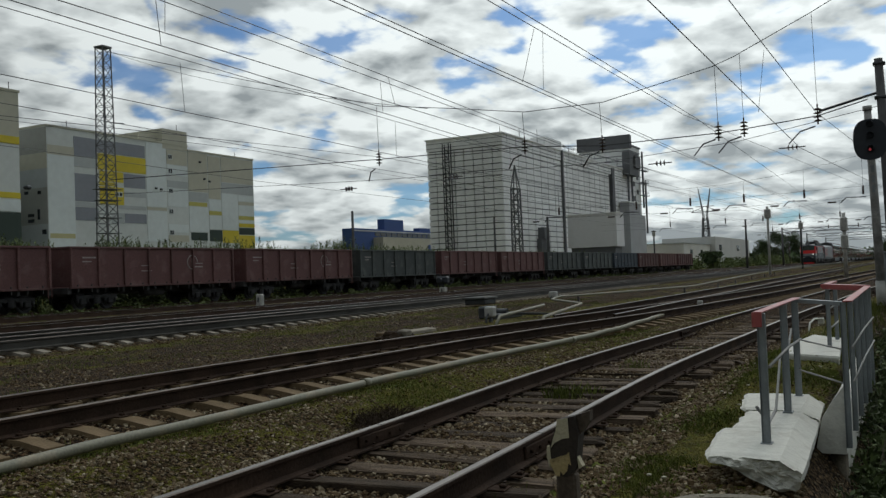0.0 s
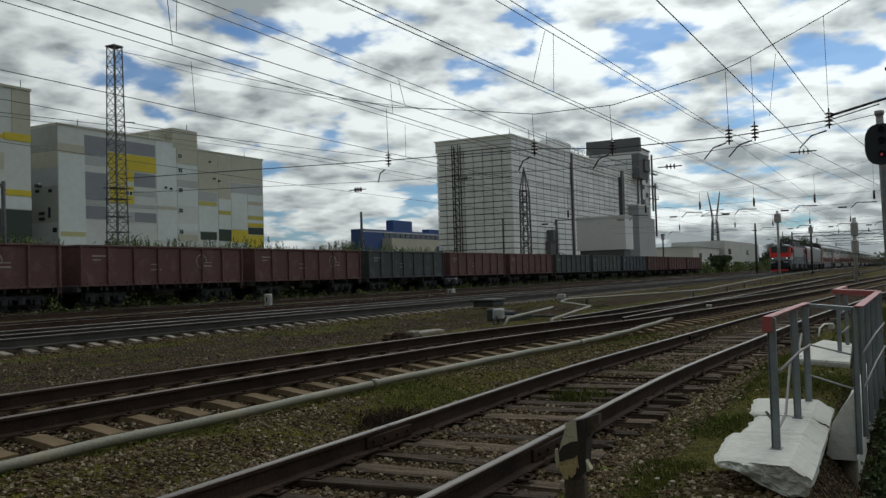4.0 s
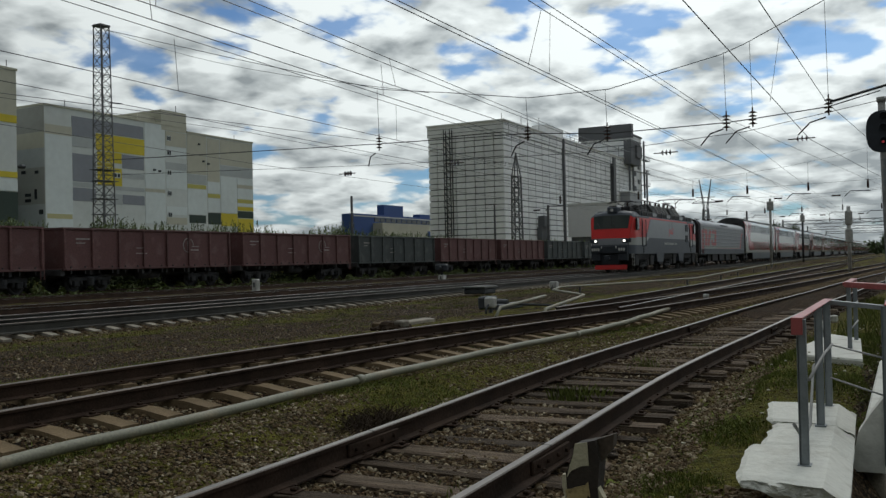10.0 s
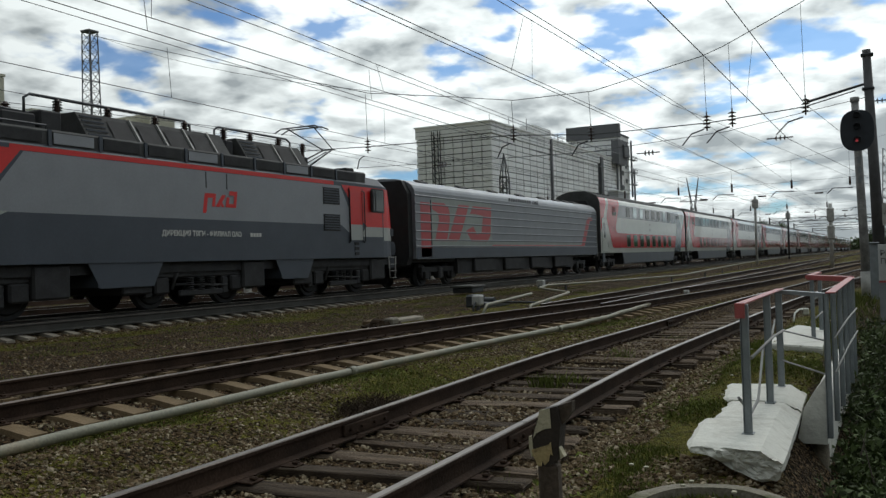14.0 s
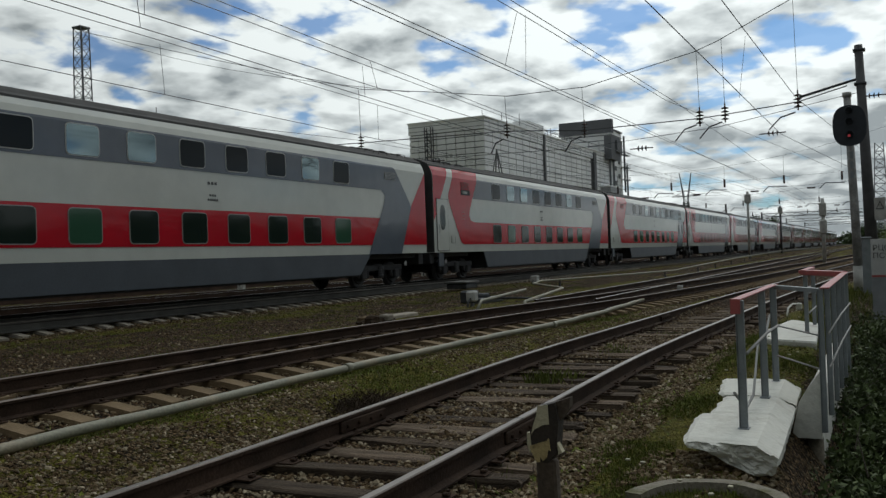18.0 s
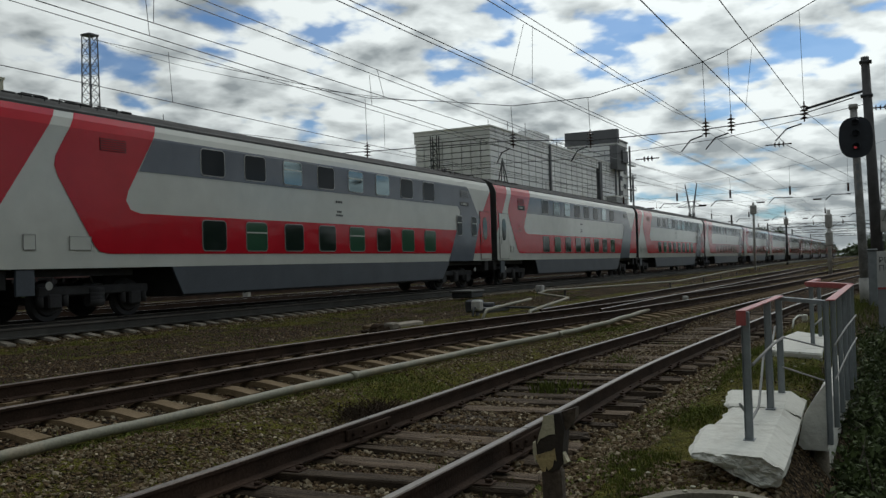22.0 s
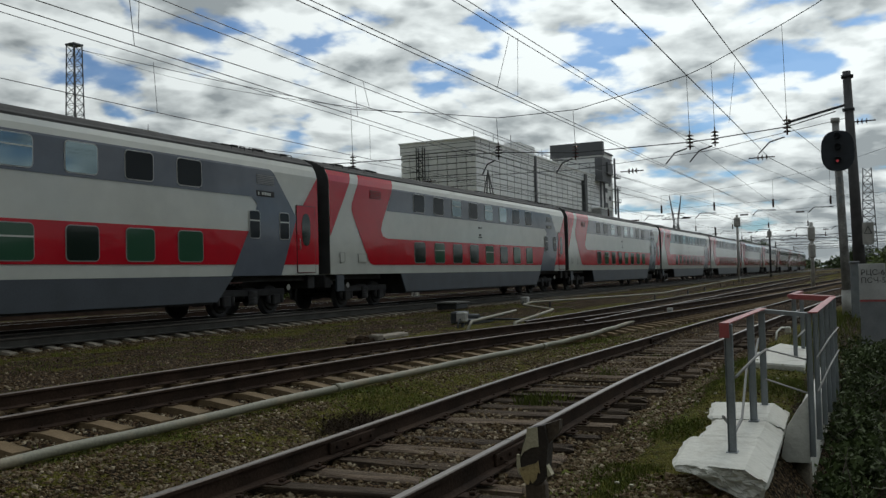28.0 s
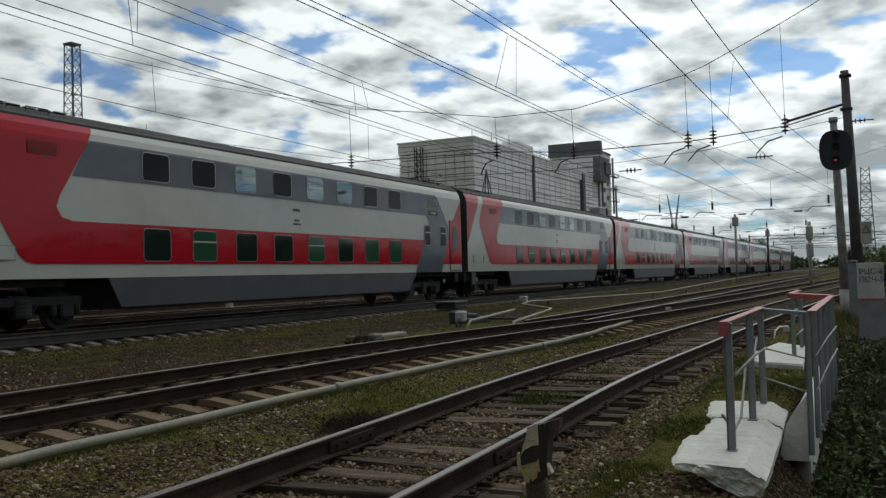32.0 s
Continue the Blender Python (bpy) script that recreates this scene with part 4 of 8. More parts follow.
    part("door_window", plate(oval, -1.594, -1.56), GLASS_DARK, door)
    m = Mesh()
    m.tube([(d0 + 0.12, -1.60, 2.0), (d0 + 0.12, -1.63, 2.05), (d0 + 0.12, -1.63, 2.3), (d0 + 0.12, -1.60, 2.35)], 0.014, 6)
    part("door_handle", m, FRAME_GREY, door)
    # pale outlined emblem plate on the red end
    for a, b, e, f in () if variant == "Q" else ((3.05, 3.09, 2.62, 2.96), (3.36, 3.40, 2.62, 2.96), (3.09, 3.36, 2.62, 2.66), (3.09, 3.36, 2.92, 2.96), (3.14, 3.31, 2.74, 2.82)):
        part("emblem_bar", Mesh().box(a, b, -1.568, -1.56, e, f), EMBLEM, body)
    for a, b, e, f in ((2.15, 2.75, 1.62, 1.92), (0.95, 1.25, 1.62, 1.95)) if variant == "Q" else ((1.95, 2.3, 1.6, 1.9),):
        part("service_hatch", plate([(a, e), (b, e), (b, f), (a, f)], -1.576, -1.56), PAINT_WHITE, body)
        for p, q in (((a, e), (b, e)), ((b, e), (b, f)), ((b, f), (a, f)), ((a, f), (a, e))):
            part("hatch_seam", Mesh().bar((p[0], -1.577, p[1]), (q[0], -1.577, q[1]), 0.012), FRAME_GREY, body)
    # small lettering, as bars
    for n, w, h, z in ((3, 0.14, 0.08, 3.22), (3, 0.10, 0.06, 2.90), (5, 0.09, 0.06, 2.78)):
        for k in range(n):
            u = 13.2 + w * (k - n / 2)
            part("letter_bar", Mesh().box(u, u + w * 0.68, -1.566, -1.56, z, z + h), LETTER, body)
    bogie(c, 3.3), bogie(c, 22.9)
    return c


CARRIAGES = []


def build_carriages():
    proto = {k: two_deck_carriage(k) for k in "PQ"}
    used = set()
    for k, v in enumerate("PPQPQQQQQQQQQQ"):
        if v in used:
            ob = copy_thing(proto[v], pose(0, 0, 0))
        else:
            ob = proto[v]
            used.add(v)
        CARRIAGES.append((ob, CAR * k))


build_carriages()

SILVER = mat("luggage_car_grey_paint", (0.165, 0.175, 0.195), 0.38, 0.0, 0.1, 1.2, 20, 0.03)
LUGGAGE_ROOF = mat("luggage_car_roof_paint", (0.25, 0.26, 0.28), 0.35, 0.2, 0.12, 1.2, 20, 0.03)
LUGGAGE_PALE = mat("luggage_car_green_grey_paint", (0.22, 0.24, 0.215), 0.4, 0.0, 0.1, 1.2, 20, 0.03)
LOCO_RED = mat("engine_red_paint", (0.60, 0.022, 0.020), 0.33, 0, 0.06, 1.2, 20, 0.02, spec=0.35)
LOCO_GREY = mat("engine_mid_grey_paint", (0.25, 0.26, 0.28), 0.35, 0.0, 0.06, 1.2, 20, 0.02, spec=0.3)
UNDERSIDE = mat("engine_front_grime", (0.034, 0.039, 0.048), 0.65, 0, 0.2, 2.0, 25, 0.05, spec=0.25)
LOCO_DARK = mat("engine_dark_grey_paint", (0.060, 0.070, 0.088), 0.45, 0.0, 0.08, 1.2, 20, 0.02, spec=0.3)
LIGHT_PAINT = mat("engine_light_grey_stripe", (0.34, 0.35, 0.33), 0.35, 0, 0.06, 1.2, 20, 0.02)
CREAM_TXT = mat("pale_lettering", (0.55, 0.55, 0.53), 0.6, 0, 0.05, 6, 40, 0)
HEADLIGHT = glow("headlight_glow", (1.0, 0.97, 0.88), 1.6)
STRIPE_RED = mat("luggage_red_paint", (0.40, 0.034, 0.038), 0.4, 0, 0.08, 1.2, 20, 0.02)


def letters(m, boxes, y):
    for a, b, c, d in boxes:
        m.box(a, b, y - 0.005, y + 0.004, c, d)


def words(txt, size, material, parent, at):
    """Raised lettering in the built-in font."""
    cu = bpy.data.curves.new("lettering", "FONT")
    cu.body, cu.size, cu.extrude, cu.offset = txt, size, 0.002, 0.007
    ob = new("lettering", cu)
    me = bpy.data.meshes.new_from_object(ob.evaluated_get(bpy.context.evaluated_depsgraph_get()))
    bpy.data.objects.remove(ob)
    me.materials.clear()
    me.materials.append(material)
    return part("lettering", me, None, parent, at=at)


def luggage_car():
    """A ribbed luggage car, its leading end at 0."""
    c = thing("luggage_carriage", "grey ribbed luggage carriage with red lettering shapes and silver roof", "train carriage", "carriages of the passenger train")
    u0, u1 = 0.42, 24.12
    m = Mesh()
    hw = 1.52
    side = []
    # corrugated side: shallow horizontal ribs
    ribs = (1.62, 1.88, 2.22, 2.58, 2.94, 3.30, 3.62)
    side.append((hw, 1.12))
    for r in ribs:
        side += [(hw, r - 0.035), (hw + 0.028, r - 0.012), (hw + 0.028, r + 0.012), (hw, r + 0.035)]
    side += [(hw, 3.78), (hw - 0.05, 3.92)]
    m.sweep([(-a, b) for a, b in side] + side[::-1], [(u0, 0, 0, 0), (u1, 0, 0, 0)])
    body = part("body", m, SILVER, c)
    m = Mesh()
    ro = [(-1.48, 3.90), (-1.40, 4.02), (-1.15, 4.18), (-0.7, 4.30), (0, 4.35)]
    ro += [(-a, b) for a, b in ro[-2::-1]]
    m.sweep(ro, [(u0, 0, 0, 0), (u1, 0, 0, 0)])
    roof = part("roof", m, LUGGAGE_ROOF, c)
    for uu in (2.2, 6.0, 9.5, 13.0, 16.2, 18.6, 20.4, 21.8):
        m = Mesh().box(-0.4, 0.4, -0.16, 0.16, 0, 0.07, 0.025)
        part("roof_vent", m, ROOF_DARK, roof, at=pose(uu, -0.85, 4.26, 22, 0, 0))
    # coloured fields between the ribs
    zs = [1.12] + list(ribs) + [3.80]

    def field(name, poly, mm, lift=0.006):
        for s in (-1, 1):
            m = Mesh()
            on_side(m, poly, lift, lambda z: hw, (0, 9), True, (s,))
            part(name, m, mm, body)

    field("lower_band", [(u0 + 0.01, 1.14), (u1 - 0.01, 1.14), (u1 - 0.01, 1.56), (u0 + 0.01, 1.56)], LOCO_DARK)
    field("pale_panel", [(1.80, 1.60), (20.9, 1.60), (21.2, 1.84), (7.8, 1.84), (7.8, 3.60), (1.80, 3.60)], LUGGAGE_PALE)
    field("red_line", [(7.8, 1.61), (21.2, 1.61), (21.2, 1.69), (7.8, 1.69)], STRIPE_RED, 0.009)
    field("red_end_panel", [(0.85, 1.2), (1.70, 1.2), (1.70, 3.38), (0.85, 3.38)], STRIPE_RED)
    field("dark_end_panel", [(21.56, 1.58), (u1 - 0.02, 1.58), (u1 - 0.02, 3.75), (23.3, 3.75), (23.0, 3.36)], LOCO_DARK)
    field("slanted_red_stripe", [(20.95, 1.61), (21.58, 1.61), (22.75, 3.18), (23.3, 3.22), (23.3, 3.38), (22.45, 3.38), (22.2, 3.26)], STRIPE_RED, 0.010)
    part("door_gap", Mesh().box(1.72, 1.78, -1.53, -1.5, 1.2, 3.5), UNDER, body)
    # three broad slanted red shapes of the emblem
    field("red_emblem", [(2.02, 1.84), (3.10, 1.84), (3.42, 2.62), (3.45, 3.0), (3.30, 3.27), (2.95, 3.40), (1.85, 3.40), (1.85, 3.12), (2.35, 2.98), (2.45, 2.72)], STRIPE_RED, 0.009)
    field("red_emblem", [(3.18, 1.84), (4.25, 1.84), (5.35, 3.40), (4.30, 3.40)], STRIPE_RED, 0.009)
    field("red_emblem", [(5.0, 2.30), (5.55, 1.84), (7.25, 1.84), (7.6, 2.1), (7.8, 3.40), (5.75, 3.40), (5.45, 3.05), (6.05, 3.05), (6.85, 3.0), (6.6, 2.2), (6.1, 2.15), (5.75, 2.5)], STRIPE_RED, 0.009)
    # slogan along the roof edge: its last letters can be read, the rest are bars
    m = Mesh()
    letters(m, [(10.0 + 0.30 * i, 10.2 + 0.30 * i, 3.80, 3.97) for i in range(10)], -1.505)
    part("lettering", m, LETTER, body)
    words("илен!", 0.34, LETTER, body, Matrix.Translation((13.15, -1.512, 3.80)) @ Euler((radians(84), 0, 0)).to_matrix().to_4x4())
    part("end_edge", Mesh().box(u1 - 0.03, u1 + 0.02, -1.55, -1.49, 1.0, 3.85), FRAME_GREY, body)
    m = Mesh()
    m.box(4.5, 20.0, -1.3, 1.3, 0.45, 1.12)
    m.box(0.4, 4.5, -1.2, 1.2, 0.98, 1.14), m.box(20.0, 24.1, -1.2, 1.2, 0.98, 1.14)
    for uu in (6.0, 9.5, 13.0, 16.5):
        m.box(uu, uu + 2.3, -1.45, -0.8, 0.5, 1.1, 0.04)
    m.tube([(0, 0, 1.0), (0.5, 0, 1.0)], 0.14, 8), m.tube([(24.0, 0, 1.0), (24.5, 0, 1.0)], 0.14, 8)
    part("underframe", m, UNDER, c)
    m = Mesh()
    g = [(-1.25, 0.9), (-1.38, 1.2), (-1.38, 3.7), (-1.1, 4.2), (1.1, 4.2), (1.38, 3.7), (1.38, 1.2), (1.25, 0.9)]
    part("gangway", m.sweep(g, [(0.1, 0, 0, 0), (0.42, 0, 0, 0)]), RUBBER, c)
    part("gangway", Mesh().sweep(g, [(24.12, 0, 0, 0), (24.44, 0, 0, 0)]), RUBBER, c)
    bogie(c, 3.2), bogie(c, 21.3)
    return c


LUGGAGE = luggage_car()


NAVY = mat("number_panel_paint", (0.022, 0.028, 0.042), 0.5, 0, 0.1, 2, 20, 0)


def electric_engine():
    c = thing("electric_locomotive", "red and grey electric locomotive with lit headlights and raised pantograph", "locomotive")
    L = 21.9
    hw = 1.53
    # body shell by stations (along, half width, bottom, shoulder, roof)
    m = Mesh()
    st = [(0.56, 1.20, 1.22, 1.82, 1.84), (0.56, 1.22, 1.22, 2.05, 2.08), (0.57, 1.26, 1.22, 2.24, 2.28), (0.80, 1.37, 1.22, 2.88, 2.93), (1.10, 1.46, 1.22, 3.66, 3.84), (1.26, 1.50, 1.22, 3.76, 4.04), (1.55, hw, 1.22, 3.79, 4.18), (2.4, hw, 1.22, 3.80, 4.22)]
    st = st + [(L - a, b, cc, d, e) for a, b, cc, d, e in st[::-1]]
    rings = []
    for u, w, z0, zs, zr in st:
        rings.append([(u, -w, z0), (u, -w, zs), (u, -w * 0.86, zs + (zr - zs) * 0.7), (u, -w * 0.4, zr), (u, w * 0.4, zr), (u, w * 0.86, zs + (zr - zs) * 0.7), (u, w, zs), (u, w, z0)])
    n = 8
    v = [p for r in rings for p in r]
    f = [(i * n + k, (i + 1) * n + k, (i + 1) * n + (k + 1) % n, i * n + (k + 1) % n) for i in range(len(rings) - 1) for k in range(n)]
    m.add(v, f)
    m.face(rings[0]), m.face(rings[-1][::-1])
    body = part("body", m, LOCO_DARK, c)

    def field(name, poly, mm, lift=0.005):
        for s in (-1, 1):
            m = Mesh()
            on_side(m, poly, lift, lambda z: hw, (0, 9), True, (s,))
            part(name, m, mm, body)

    field("light_stripe", [(1.56, 1.82), (3.75, 1.82), (4.95, 2.36), (1.56, 2.36)], LIGHT_PAINT, 0.006)
    field("grey_panel", [(4.05, 1.95), (4.6, 2.34), (17.6, 2.34), (18.5, 1.85), (18.8, 1.85), (17.6, 3.66), (5.35, 3.66), (3.8, 1.82)], LOCO_GREY, 0.005)
    field("red_cab_panel", [(1.56, 2.36), (3.85, 2.36), (4.15, 2.45), (5.3, 3.70), (1.56, 3.70)], LOCO_RED, 0.008)
    field("red_cab_panel", [(17.65, 3.70), (18.9, 2.5), (19.25, 2.3), (20.3, 2.3), (20.3, 3.70)], LOCO_RED, 0.008)
    field("light_stripe", [(18.6, 1.95), (20.3, 1.95), (20.3, 2.3), (19.2, 2.3)], LIGHT_PAINT, 0.009)
    field("red_line", [(5.0, 3.67), (17.2, 3.67), (17.2, 3.79), (5.0, 3.79)], LOCO_RED, 0.010)
    for uu, nm in ((0.0, 1), (L, -1)):
        cols = (-1.0, -0.86, -0.4, 0.4, 0.86, 1.0)

        def skin(name, i0, i1, c0, c1, mm, lift):
            """A patch of the cab's front that follows the shell's stations i0..i1 and columns c0..c1."""
            rows = []
            for u, w, z0, zs, zr in st[i0:i1 + 1]:
                hz = {1.0: zs, 0.86: zs + (zr - zs) * 0.7, 0.4: zr}
                rows.append([(uu + nm * (u - lift), q * w + math.copysign(0.012, q), hz[abs(q)] + lift) for q in cols[c0:c1 + 1]])
            m = Mesh()
            for p, q in zip(rows, rows[1:]):
                for k in range(len(p) - 1):
                    m.face([p[k], q[k], q[k + 1], p[k + 1]] if nm < 0 else [p[k], p[k + 1], q[k + 1], q[k]])
            return part(name, m, mm, body)

        skin("red_nose", 2, 3, 0, 5, LOCO_RED, 0.014)
        skin("windscreen", 3, 4, 1, 4, GLASS_DARK, 0.022)
        skin("red_pillar", 3, 4, 0, 1, LOCO_RED, 0.02), skin("red_pillar", 3, 4, 4, 5, LOCO_RED, 0.02)
        skin("grey_nose_stripe", 0, 2, 0, 5, LOCO_GREY, 0.014)
        part("screen_divider", Mesh().tube([(uu + nm * 0.76, 0, 2.95), (uu + nm * 1.06, 0, 3.82)], 0.02, 5), UNDER, body)
        for s in (-1, 1):
            for name, z0, mm in (("red_cab_side", 2.30, LOCO_RED), ("light_stripe", 1.82, LIGHT_PAINT)):
                m = Mesh()
                for (u, w, _, zs, _), (u2, w2, _, zs2, _) in zip(st[2:7], st[3:8]):
                    if u2 > 1.6:
                        break
                    t0, t1 = (min(zs, 3.70), min(zs2, 3.70)) if z0 > 2 else (min(2.30, zs), 2.30)
                    lo0, lo1 = min(z0, t0 - 0.02), min(z0, t1)
                    p = [(uu + nm * u, s * (w + 0.012), lo0), (uu + nm * u2, s * (w2 + 0.012), lo1), (uu + nm * u2, s * (w2 + 0.012), t1), (uu + nm * u, s * (w + 0.012), t0)]
                    m.face(p if s * nm < 0 else p[::-1])
                part(name, m, mm, body)
            m = Mesh().box(-0.05, 0.10, -0.20, 0.20, -0.16, 0.13, 0.03)
            hl = part("headlight_housing", m, SIGNAL_BLACK, c, at=pose(uu + nm * 0.56, s * 1.04, 2.13))
            part("light_surround", Mesh().box(min(uu + nm * 0.56, uu + nm * 0.98), max(uu + nm * 0.56, uu + nm * 0.98), s * 1.30 - 0.09, s * 1.30 + 0.09, 2.0, 2.28, 0.02), SIGNAL_BLACK, hl.parent)
            m = Mesh().disc((-0.06 * nm, -0.05 * s, -0.01), (-nm, 0, 0), 0.085, 0.02, 16)
            part("headlight_lens", m, HEADLIGHT if nm > 0 else SIGNAL_BLACK, hl)
            part("number_panel", Mesh().box(min(uu + nm * 0.19, uu + nm * 0.25), max(uu + nm * 0.19, uu + nm * 0.25), s * 0.90 - 0.33, s * 0.90 + 0.33, 1.38, 1.70, 0.01), NAVY, c)
            part("corner_skirt", Mesh().box(min(uu + nm * 0.27, uu + nm * 0.7), max(uu + nm * 0.27, uu + nm * 0.7), s * 0.92 - 0.32, s * 0.92 + 0.32, 0.78, 1.27, 0.05), UNDERSIDE, c)
            part("nose_light", Mesh().box(min(uu + nm * 0.20, uu + nm * 0.26), max(uu + nm * 0.20, uu + nm * 0.26), s * 0.50 - 0.03, s * 0.50 + 0.03, 1.62, 1.76), CREAM_TXT, c)
        # wipers
        m = Mesh()
        for s in (-0.5, 0.6):
            m.tube([(uu + nm * 0.70, s, 2.88), (uu + nm * 0.86, s + 0.35, 3.32)], 0.016, 5)
        part("wiper", m, UNDER, c)
        m = Mesh().box(-0.3, 0.75, -0.36, 0.36, 0, 0.46, 0.07)
        top = part("roof_light_box", m, LOCO_DARK, c, at=pose(uu + nm * 1.45, 0, 4.0))
        m = Mesh().disc((-0.30 * nm if nm > 0 else 0.75, 0, 0.22), (-nm, 0, 0), 0.11, 0.03, 14)
        part("roof_light", m, CREAM_TXT, top)
        # buffer beam, snow plough and steps
        m = Mesh().box(min(uu + nm * 0.22, uu + nm * 0.75), max(uu + nm * 0.22, uu + nm * 0.75), -1.24, 1.24, 1.26, 1.80, 0.05)
        m.box(min(uu + nm * 0.5, uu + nm * 0.9), max(uu + nm * 0.5, uu + nm * 0.9), -0.62, 0.62, 0.55, 1.26)
        m.box(min(uu - nm * 0.35, uu), max(uu - nm * 0.35, uu), -0.18, 0.18, 0.85, 1.15, 0.03)
        part("buffer_beam", m, UNDERSIDE, c)
        m = Mesh()
        for s in (-1, 1):
            a = [(uu + nm * 0.36, 0, 0.20), (uu + nm * 0.56, s * 1.10, 0.20), (uu + nm * 0.62, s * 1.10, 0.50), (uu + nm * 0.46, 0, 0.50)]
            m.face(a), m.face([(x + nm * 0.05, y, z) for x, y, z in a[::-1]])
        part("snow_plough", m, LOCO_RED if nm > 0 else UNDER, c)
        for s in (-1, 1):
            for du in (0.62, 1.12):
                foot = du + (0.06 if du < 1 else -0.06)
                part("step_rail", Mesh().tube([(uu + nm * du, s * 1.47, 1.25), (uu + nm * foot, s * 1.47, 0.45)], 0.022, 6), FRAME_GREY, c)
            for k in range(4):
                part("step", Mesh().box(min(uu + nm * 0.67, uu + nm * 1.07), max(uu + nm * 0.67, uu + nm * 1.07), s * 1.47 - 0.07, s * 1.47 + 0.02, 0.45 + 0.25 * k, 0.475 + 0.25 * k), FRAME_GREY, c)
        # side window, door and its rails
        a, b = sorted((uu + nm * 1.52, uu + nm * 2.30))
        w = part("cab_window", plate(rounded(a - 0.05, b + 0.05, 2.83, 3.68, 0.06), -1.552, -1.5), UNDER, c)
        part("pane", plate(rounded(a, b, 2.88, 3.63, 0.05), -1.558, -1.5), GLASS_DARK, w)
        part("window_post", Mesh().box(a + 0.20, a + 0.25, -1.568, -1.55, 2.88, 3.63), UNDER, w)
        part("mirror_arm", Mesh().box(a - 0.14, a - 0.04, -1.66, -1.55, 2.86, 3.60, 0.02), UNDER, w)
        a, b = sorted((uu + nm * 2.98, uu + nm * 3.80))
        d = part("cab_door", plate(rounded(a, b, 2.37, 3.64, 0.04), -1.555, -1.5), LOCO_RED, c)
        part("door_foot", plate([(a, 1.83), (b, 1.83), (b, 2.37), (a, 2.37)], -1.553, -1.5), LIGHT_PAINT, d)
        for q in (a, b):
            part("door_seam", Mesh().box(q - 0.012, q + 0.012, -1.559, -1.5, 1.76, 3.64), UNDER, d)
        m = Mesh()
        for q in (a - 0.06, b + 0.06):
            m.tube([(q, -1.545, 1.75), (q, -1.61, 1.8), (q, -1.61, 3.5), (q, -1.545, 3.55)], 0.022, 6)
        part("door_rail", m, UNDER, d)
        m = Mesh()
        for k in range(3):
            m.box(0.5 * (a + b) - 0.13, 0.5 * (a + b) + 0.13, -1.56, -1.5, 1.32 + 0.17 * k, 1.42 + 0.17 * k)
        part("foot_hole", m, UNDER, d)
    # number fields on the nose, as bars
    for k in range(4):
        part("number_bar", Mesh().box(0.172, 0.192, 0.64 + 0.145 * k, 0.74 + 0.145 * k, 1.45, 1.64), CREAM_TXT, body)
    for k in range(3):
        part("number_bar", Mesh().box(0.172, 0.192, -1.10 + 0.16 * k, -0.99 + 0.16 * k, 1.45, 1.64), CREAM_TXT, body)
    for k in range(4):
        m = Mesh()
        letters(m, [(12.82 + 0.13 * k, 12.92 + 0.13 * k, 1.89, 2.0)], -1.537)
        part("letter_bar", m, CREAM_TXT, body)
    words("ДИРЕКЦИЯ ТЯГИ - ФИЛИАЛ ОАО", 0.19, CREAM_TXT, body, Matrix.Translation((9.32, -1.545, 1.89)) @ Euler((radians(90), 0, 0)).to_matrix().to_4x4())
    # red emblem on the grey side
    for k, poly in enumerate(([(10.85, 2.52), (10.99, 2.52), (11.09, 3.06), (10.95, 3.06)], [(10.97, 2.94), (11.32, 2.94), (11.34, 3.06), (10.99, 3.06)], [(11.22, 2.70), (11.34, 2.70), (11.39, 3.06), (11.27, 3.06)],
                 [(11.36, 2.70), (11.52, 2.70), (11.80, 3.04), (11.64, 3.04)], [(11.60, 2.70), (11.72, 2.70), (11.60, 2.90), (11.52, 2.86)],
                 [(11.76, 2.70), (12.10, 2.70), (12.12, 2.80), (11.78, 2.80)], [(11.78, 2.78), (11.90, 2.78), (11.94, 2.98), (11.82, 2.98)], [(12.08, 2.70), (12.20, 2.70), (12.28, 3.16), (12.16, 3.16)], [(11.92, 3.04), (12.26, 3.04), (12.28, 3.16), (11.94, 3.16)])):
        for s in (-1, 1):
            m = Mesh()
            on_side(m, poly, 0.009 + 0.002 * k, lambda z: hw, (0, 9), True, (s,))
            part("red_emblem", m, LOCO_RED, body)
    # louvres
    for uu, z0 in ((16.56, 3.01), (16.56, 2.13)):
        lv = part("louvre", plate([(uu, z0), (uu + 0.95, z0), (uu + 0.95, z0 + 0.55), (uu, z0 + 0.55)], -1.55, -1.5), UNDER, c)
        m = Mesh()
        for k in range(6):
            m.box(uu + 0.03, uu + 0.92, -1.565, -1.55, z0 + 0.05 + 0.085 * k, z0 + 0.085 + 0.085 * k)
        part("louvre_slats", m, LOCO_DARK, lv)
    m = Mesh()
    letters(m, [(11.0, 11.03, 3.2, 3.64), (11.84, 11.87, 3.2, 3.64)], -1.538)
    part("hatch", m, UNDER, body)
    # lower side boxes and bogies
    for a, b in ((7.0, 9.4), (14.0, 16.0)):
        m = Mesh()
        pts = [(a, 1.24), (b, 1.24), (b - 0.35, 0.62), (a + 0.35, 0.62)]
        for s in (-1, 1):
            q = [(u, s * 1.50, z) for u, z in pts]
            m.face(q if s < 0 else q[::-1])
        m.box(a + 0.3, b - 0.3, -1.48, 1.48, 0.64, 1.24)
        part("equipment_box", m, LOCO_DARK, c)
